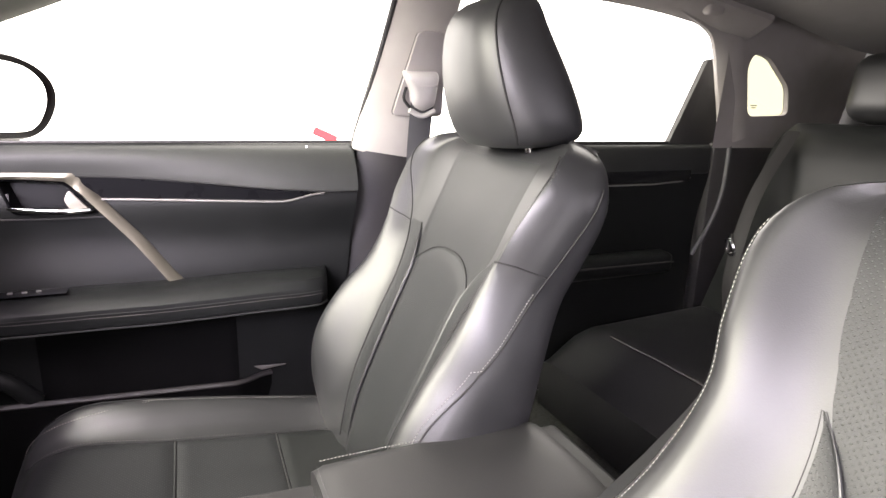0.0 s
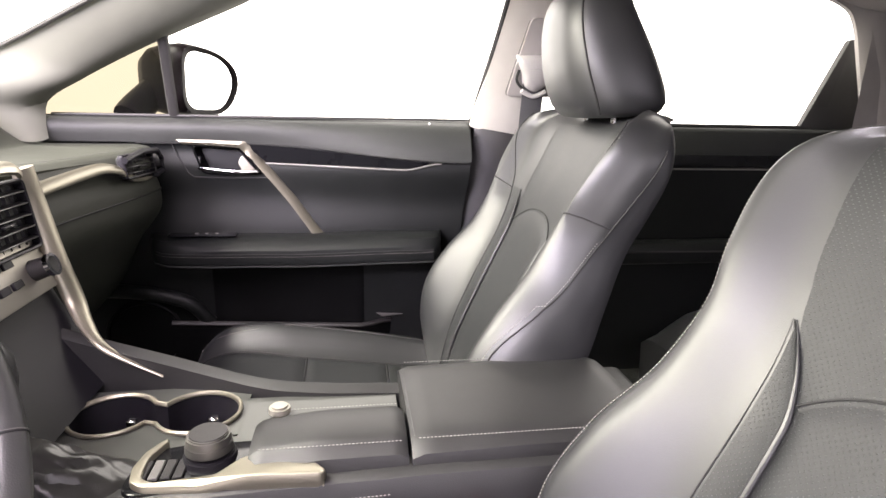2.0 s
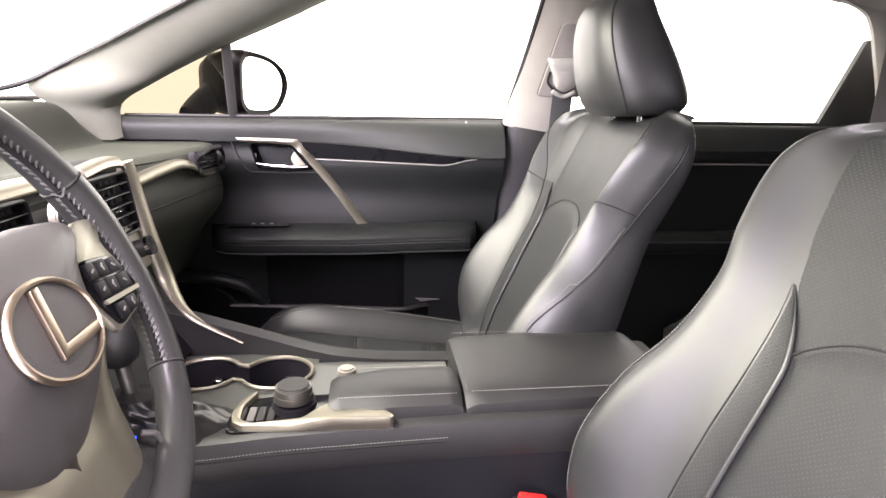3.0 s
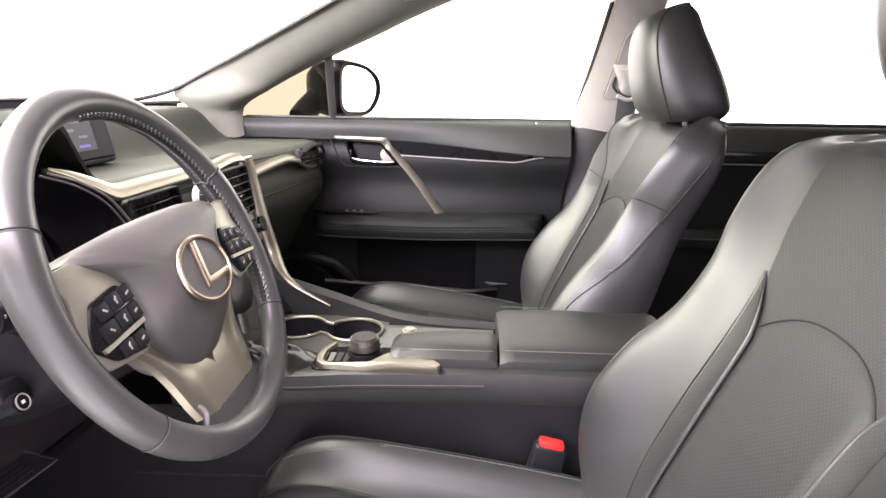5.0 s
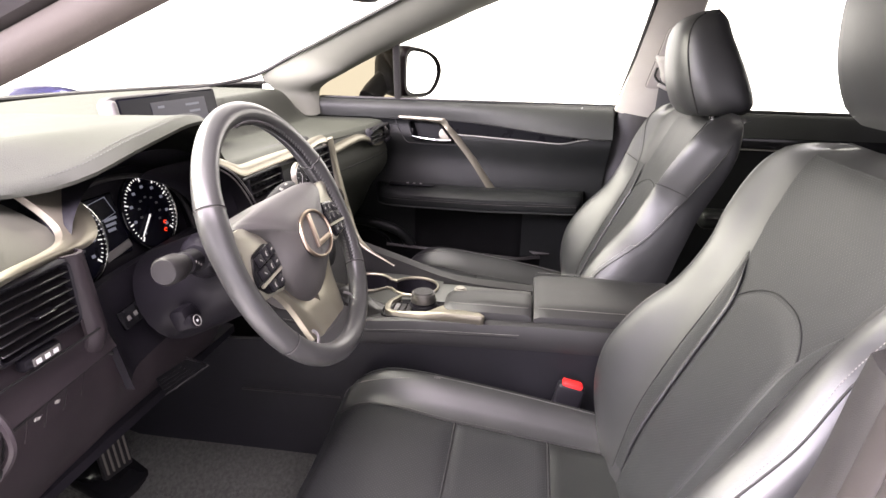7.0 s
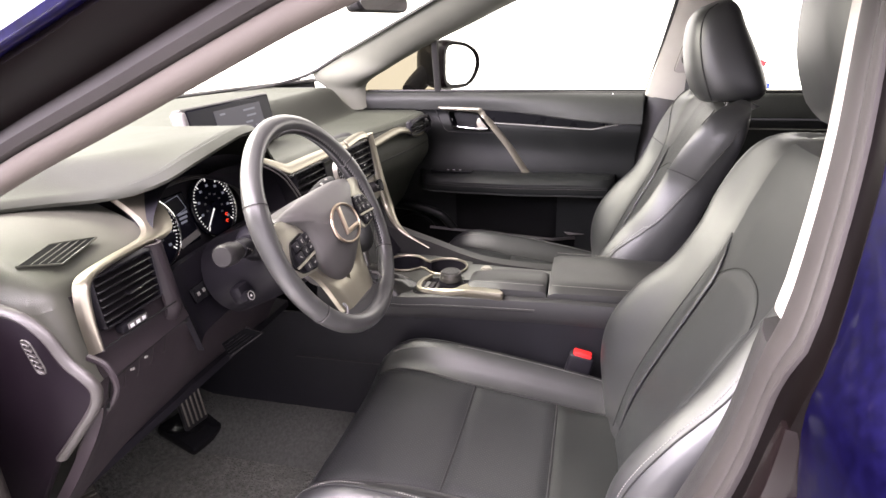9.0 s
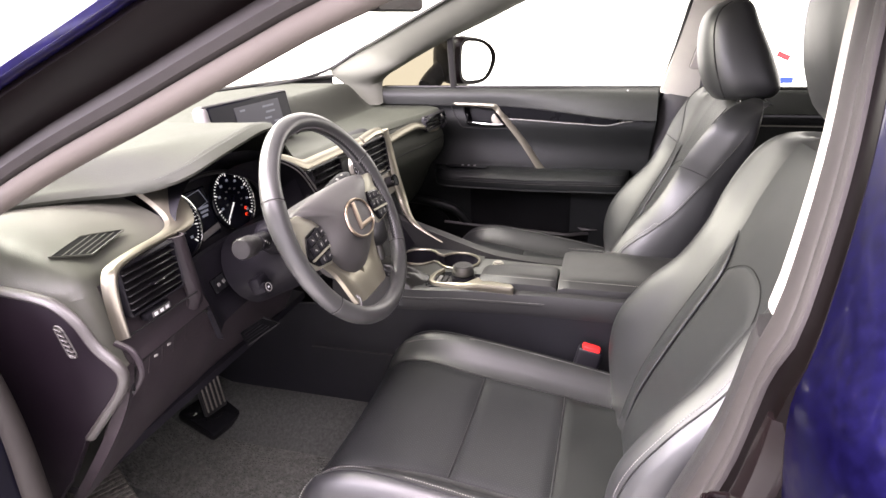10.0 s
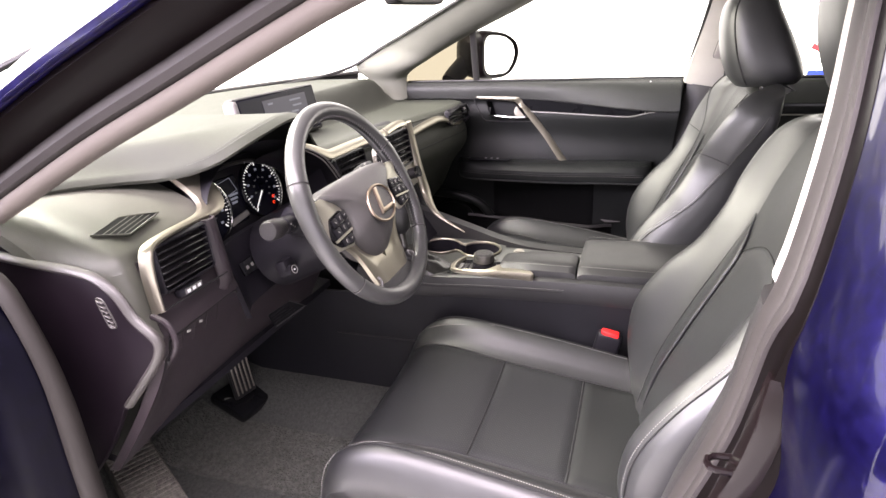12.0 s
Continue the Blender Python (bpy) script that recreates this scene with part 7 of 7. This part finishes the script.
def build_console():
    c = thing("centre_console", (0.02, -0.15, 0.40), "black leather-padded centre console", "console")
    # side walls along the tunnel
    def wall(sx):
        def fn(u, v):
            y = 0.90 - 1.58 * u
            zt = ramp(y, (-0.70, 0.735), (-0.30, 0.735), (0.0, 0.715), (0.25, 0.70), (0.42, 0.70), (0.90, 0.74))
            z = 0.37 + (zt - 0.37) * v
            return (0.02 + sx * (0.140 - 0.012 * v + 0.02 * (1 - v) ** 2), y, z)
        return fn
    part("side_wall", sheet(wall(-1), 20, 10, 0.01, (1, 0, 0)), CONSOLE_SIDE, c)
    part("side_wall", sheet(wall(1), 20, 10, 0.01, (-1, 0, 0)), HARD_DARK, c)
    part("side_line", tube([(-0.134, y, 0.598 + 0.02 * (0.25 - y) * 0.5) for y in (0.26, 0.15, 0.05)], 0.002, 6), HARD, c)
    # padded flanks
    for sx in (-1, 1):
        y_front = 0.20
        rings = []
        n = 28
        for k in range(n + 1):
            y = y_front - (0.82 if sx < 0 else 0.555) * k / n
            zt = ramp(y, (-0.35, 0.782), (-0.10, 0.774), (0.02, 0.766), (0.20, 0.775)) if sx < 0 else ramp(y, (-0.35, 0.772), (-0.20, 0.777), (-0.10, 0.786), (0.0, 0.808), (0.10, 0.833), (0.20, 0.862))
            x0 = -0.108 if sx < 0 else ramp(y, (-0.35, 0.130), (-0.17, 0.142), (-0.07, 0.170), (0.03, 0.190), (0.18, 0.213))
            iw = 0.045 if sx < 0 else 0.030
            f = 1 - 0.25 * smoothstep(n - 3, n, k)
            rings.append([(x0 - sx * iw, y, zt - 0.006), (x0 - sx * (iw - 0.012), y, zt), (x0 - sx * 0.012, y, zt + 0.001), (x0 - sx * 0.004, y, zt - 0.004), (x0, y, zt - 0.016), (x0 + sx * 0.002, y, zt - 0.040), (x0 - sx * 0.002, y, zt - 0.066 * f), (x0 - sx * 0.010, y, zt - 0.076 * f), (x0 - sx * iw, y, zt - 0.08 * f)])
        flank = part("flank_pad", loft(rings), LEATHER_DARK, c, "padded leather flank")
        line = [Vector(r[4]) + Vector((sx * 0.0012, 0, -0.004)) for r in rings[1:-1] if r[4][1] > -0.325]
        part("flank_stitching", stitches(line), THREAD, flank, "pale grey stitching")
        part("flank_seam", tube([p + Vector((0, 0, -0.005)) for p in line], 0.0012, 5), SEAM, flank)
    # deck plate with the cup holes
    part("deck_ramp", sheet(lambda u, v: (-0.10 + 0.30 * u, 0.12 + 0.10 * v, 0.762 + 0.06 * v * v), 8, 8, 0.006, (0, 0, -1)), HARD_DARK, c)
    cups(c)
    # shifter gate and boot
    boot = []
    for k in range(13):
        t = k / 12
        w = 1 - 0.52 * t ** 0.8
        ring = []
        for i in range(56):
            a = 6.2832 * i / 56
            fold = 1 + (0.02 + 0.06 * math.sin(3.14 * t)) * math.sin(7 * a + 9 * t) + 0.03 * math.sin(13 * a - 15 * t)
            ring.append(Vector((-0.056 + 0.050 * w * math.cos(a) * fold, 0.034 + 0.055 * t + 0.072 * w * math.sin(a) * fold, 0.764 + 0.046 * t + 0.0022 * math.sin(7 * a + 19 * t) * math.sin(3.14 * t))))
        boot.append(ring)
    part("shift_boot", loft(boot), BOOT, c, "creased leather shifter boot")
    part("shift_lever", tube([(-0.046, 0.095, 0.80), (-0.044, 0.105, 0.86)], 0.010, 12), KNOB_METAL, c)
    kn = [[Vector((-0.044 + r * math.cos(a), 0.108 + 1.25 * r * math.sin(a), z)) for a in [6.2832 * i / 20 for i in range(20)]] for r, z in ((0.012, 0.845), (0.021, 0.856), (0.025, 0.880), (0.024, 0.905), (0.016, 0.922), (0.004, 0.926))]
    part("shift_knob", loft(kn), LEATHER, c, "leather shifter knob")
    # controller island with bright surround
    isl = rounded([(-0.096, -0.030), (-0.078, -0.022), (-0.020, -0.028), (-0.008, -0.060), (-0.006, -0.165), (-0.098, -0.165)], 0.016, 5)
    part("controller_plate", prism(isl, 0.010, pose(0, 0, 0.764), 0.003), PIANO, c, "black controller plate")
    out = [(-0.006, -0.047), (-0.030, -0.033), (-0.060, -0.028), (-0.084, -0.033), (-0.094, -0.046), (-0.099, -0.100), (-0.103, -0.160), (-0.1065, -0.228), (-0.102, -0.235), (-0.073, -0.212), (-0.064, -0.149), (-0.070, -0.138), (-0.083, -0.121), (-0.087, -0.056), (-0.077, -0.042), (-0.043, -0.040), (-0.008, -0.053)]
    bm = prism(rounded(out, 0.005, 3), 0.013, pose(0, 0, 0.769), 0.0025)
    for v in bm.verts:
        v.co.z += 0.010 * smoothstep(-0.10, -0.155, v.co.y) * (v.co.z > 0.769)
    part("controller_trim", bm, SATIN, c, "champagne controller surround")
    part("controller_base", drum(0.030, 0.028, 0.010, 40, pose(-0.037, -0.103, 0.777), 0.002), HARD_DARK, c)
    k = part("controller_knob", drum(0.0252, 0.0235, 0.016, 40, pose(-0.037, -0.103, 0.797), 0.002), KNOB_METAL, c, "round controller knob with a grey metal collar")
    part("knob_ring", drum(0.0262, 0.0256, 0.011, 40, pose(-0.037, -0.103, 0.7905), 0.001), KNOB_METAL, k)
    part("knob_top", drum(0.0205, 0.0200, 0.0016, 40, pose(-0.037, -0.103, 0.8055)), HARD, k)
    for i in range(4):
        part("controller_button", rbox(0.034, 0.010, 0.004, 0.001, 1, pose(-0.058, -0.040 - 0.0125 * i, 0.7755)), (HARD, GREY_PLASTIC)[i == 1], c)
    part("console_knob", drum(0.015, 0.013, 0.012, 28, pose(0.062, -0.168, 0.774), 0.003), SILVER, c, "small silver dial")
    part("lit_button", rbox(0.010, 0.006, 0.003, 0.001, 1, pose(-0.092, 0.078, 0.773)), BLUE_LAMP, c, "small lit blue lamp")
    # palm rest and lid
    pad = part("palm_rest", cushion_block(-0.076, 0.002, -0.3225, -0.150, 0.745, 0.806, 0.797), LEATHER_DARK, c, "padded palm rest")
    edge_stitch(pad, -0.078, -0.316, -0.165, 0.8055)
    edge_stitch(pad, 0.001, -0.316, -0.190, 0.8070)
    lid = part("armrest_lid", cushion_block(-0.078, 0.112, -0.615, -0.3265, 0.755, 0.809, 0.806), LEATHER_DARK, c, "padded leather armrest lid")
    edge_stitch(lid, -0.080, -0.60, -0.335, 0.8085)
    edge_stitch(lid, 0.112, -0.60, -0.335, 0.809)
    part("front_stitching", stitches([(-0.075 + 0.18 * i / 20, -0.3300, 0.8075) for i in range(21)]), THREAD_DARK, lid)
    part("bin_side", rbox(0.235, 0.34, 0.10, 0.012, 3, pose(0.018, -0.50, 0.728)), LEATHER_PLAIN, c, "dark storage box under the lid")
    part("rear_face", rbox(0.25, 0.03, 0.34, 0.015, 3, pose(0.02, -0.675, 0.56)), HARD, c)


def cushion_block(x0, x1, y0, y1, zb, zt, zf):
    """A padded block with soft long edges; zf: its height at the front edge."""
    rings = []
    n = 20
    for k in range(n + 1):
        t = k / n
        y = y1 + (y0 - y1) * t
        e = 1 - (1 - min(1, min(t, 1 - t) / 0.06 + 0.25)) ** 2
        top = zf + (zt - zf) * smoothstep(0, 0.5, t)
        d = (1 - e) * 0.010
        ring = []
        for j in range(17):
            q = -1 + 2 * j / 16
            ring.append(((x0 + x1) / 2 + (x1 - x0) / 2 * q, y, top + 0.004 * (1 - q * q) - d - 0.004 * abs(q) ** 10))
        ring += [(x1 + 0.012, y, top - 0.012 - d), (x1 + 0.016, y, top - 0.030), (x1 + 0.008, y, zb), (x0 - 0.008, y, zb), (x0 - 0.016, y, top - 0.030), (x0 - 0.012, y, top - 0.012 - d)]
        rings.append(ring)
    return loft(rings)


def edge_stitch(parent, x, y0, y1, z):
    part("stitching", stitches([(x, y0 + (y1 - y0) * i / 20, z - 0.0005) for i in range(21)]), THREAD, parent, "pale grey stitching")


def cups(c):
    """Figure-eight cup holder with a bright rim."""
    a, b = Vector((0.083, 0.043, 0.768)), Vector((0.077, -0.064, 0.768))
    r = 0.052
    out = []
    for k in range(25):
        t = radians(-62 + 304 * k / 24)
        out.append(a + Vector((r * math.cos(t), r * math.sin(t), 0)))
    for k in range(25):
        t = radians(118 + 304 * k / 24)
        out.append(b + Vector((r * math.cos(t), r * math.sin(t), 0)))
    rim = part("cup_rim", tube(out, 0.0036, 8, loop=True, flat=0.8), SATIN, c, "champagne cup holder rim")
    rings = [[Vector((0.08 + (p.x - 0.08) * s, -0.01 + (p.y + 0.01) * s, z)) for p in out] for s, z in ((1.0, 0.768), (0.98, 0.755), (0.93, 0.67), (0.90, 0.66), (0.02, 0.66))]
    part("cup_well", loft(rings, cap=False), HARD_DARK, rim, "dark cup wells")
    for p in (a, b):
        part("cup_clip", rbox(0.012, 0.014, 0.010, 0.002, 1, Matrix.Translation(p + Vector((0.030, -0.010, -0.030)))), CHROME, rim)
    # deck plate round the wells
    bm = bmesh.new()
    x0, x1, y0, y1 = -0.100, 0.152, -0.322, 0.160
    # plain strips either side of the wells, then a frame that follows their outline
    xa, xb = 0.018, 0.142
    for ax, bx, ay, by in ((x0, xa, y0, y1), (xb, x1, -0.122, y1), (xa, 0.112, y0, -0.122), (xa, xb, 0.100, y1)):
        join(bm, rbox(bx - ax, by - ay, 0.004, 0.0, m=pose((ax + bx) / 2, (ay + by) / 2, 0.763)))
    k = len(out)
    mid = (a + b) / 2
    verts = []
    for p in out:
        v = p - mid
        s = min((0.063 / abs(v.x)) if abs(v.x) > 1e-6 else 9, (0.112 / abs(v.y)) if abs(v.y) > 1e-6 else 9)
        verts.append((bm.verts.new((p.x, p.y, 0.765)), bm.verts.new((mid.x + v.x * s, mid.y + v.y * s, 0.765))))
    for i in range(k):
        j = (i + 1) % k
        bm.faces.new((verts[i][0], verts[j][0], verts[j][1], verts[i][1]))
    part("deck", bm, DECK, c, "grey-green painted deck", smooth=False)


build_console()


# ---- footwell ----
def build_footwell():
    p = thing("accelerator_pedal", (-0.19, 0.55, 0.38), "ribbed black accelerator pedal", "pedal")
    m = frame_at((-0.226, 0.512, 0.506), (1, -0.22, 0.0), (0.0, 0.16, 1))
    pad = part("pedal_pad", rbox(0.066, 0.150, 0.014, 0.005, 2, m), HARD, p)
    for k in range(5):
        part("rib", rbox(0.004, 0.128, 0.004, 0.001, 1, m @ pose(-0.0256 + 0.0128 * k, 0, 0.008)), SILVER, pad)
    part("pedal_foot", rbox(0.150, 0.125, 0.030, 0.010, 2, pose(-0.205, 0.515, 0.412, 12, 0, -12)), PIANO, p, "glossy black pedal base")
    b = thing("brake_pedal", (-0.36, 0.56, 0.55), "dark brake pedal under the column", "pedal")
    part("pedal_pad", rbox(0.10, 0.05, 0.012, 0.006, 2, pose(-0.37, 0.56, 0.55, 55)), HARD_DARK, b)
    part("pedal_arm", tube([(-0.36, 0.58, 0.55), (-0.36, 0.66, 0.72)], 0.010, 8), HARD_DARK, b)
    r = thing("foot_rest", (-0.535, 0.52, 0.38), "ribbed carpet foot rest", "foot rest")
    f = frame_at((-0.552, 0.530, 0.425), (0.88, -0.47, 0), (0.46, 0.87, 0.16))
    base = part("rest_pad", rbox(0.10, 0.30, 0.06, 0.008, 2, f @ pose(0, 0, -0.015)), REST, r)
    for k in range(21):
        part("rib", rbox(0.092, 0.006, 0.004, 0.001, 1, f @ pose(0, -0.135 + 0.0132 * k, 0.016)), REST, base)
    bm = sheet(lambda u, v: (-0.46 + 0.32 * u, 0.02 + 0.60 * v, floor_height(-0.5, 0.02 + 0.60 * v) + 0.006 + 0.002 * math.sin(20 * u) * math.sin(17 * v)), 20, 24, 0.005, (0, 0, -1))
    tagged(part("floor_mat", bm, MAT), "dark grey pile floor mat in the driver's footwell", "floor mat")
    bm = sheet(lambda u, v: (0.18 + 0.46 * u, 0.02 + 0.56 * v, floor_height(0.5, 0.02 + 0.56 * v) + 0.006), 12, 12, 0.005, (0, 0, -1))
    tagged(part("floor_mat", bm, MAT), "dark grey pile floor mat in the passenger footwell", "floor mat")


build_footwell()


# ---- outside: a few coloured boards far behind the glass ----
def build_outside():
    for place, w, h, lean, mat, label in (
            ((8.2, -2.09, 0.72), 0.36, 0.12, 24, SIGN_RED, "slanting red banner on the far booth wall"),
            ((8.2, -2.62, 0.765), 0.17, 0.07, 24, SIGN_RED, "short slanting red banner on the far booth wall"),
            ((8.2, -2.66, 0.44), 0.26, 0.08, 0, SIGN_BLUE, "blue banner low on the far booth wall")):
        post = thing("sign_board", (place[0] + 0.03, place[1], 0.0), label, "sign", "coloured boards")
        part("board", rbox(0.02, w, h, 0.004, 1, pose(*place, lean, 0, 0)), mat, post)
        part("stand", rbox(0.02, 0.02, place[2] - h / 2, 0.002, 1, pose(place[0] + 0.02, place[1], (place[2] - h / 2) / 2)), WHITE, post)


build_outside()


def build_bonnet():
    """The car's own bonnet: low in the middle, with a raised wing crest at either side."""
    def skin(u, v):
        x, y = -0.86 + 1.72 * u, 0.97 + 1.0 * v
        crest = math.exp(-((abs(x) - 0.71) / 0.085) ** 2) * ramp(v, (0, 0.45), (0.30, 1.0), (0.6, 0.85), (1.0, 0.2))
        return (x, y, 0.975 + 0.155 * crest - 0.10 * smoothstep(0.5, 1, v) - 0.20 * smoothstep(0.80, 0.86, abs(x)))
    b = thing("bonnet", (0, 1.4, 0.9), "deep blue bonnet with raised wing crests", "car bonnet")
    part("bonnet_skin", sheet(skin, 60, 30, 0.02, (0, 0, -1)), PAINT, b)
    for sg in (-1, 1):
        # same blue as the bonnet, darkened as if the open door shaded it
        part("wing", sheet(lambda u, v: (sg * (0.862 + 0.05 * math.sin(3.14 * v)), 0.97 + 1.0 * u, 0.30 + 0.52 * v), 12, 10, 0.02, (-sg, 0, 0)), PAINT_SHADED, b)


build_bonnet()
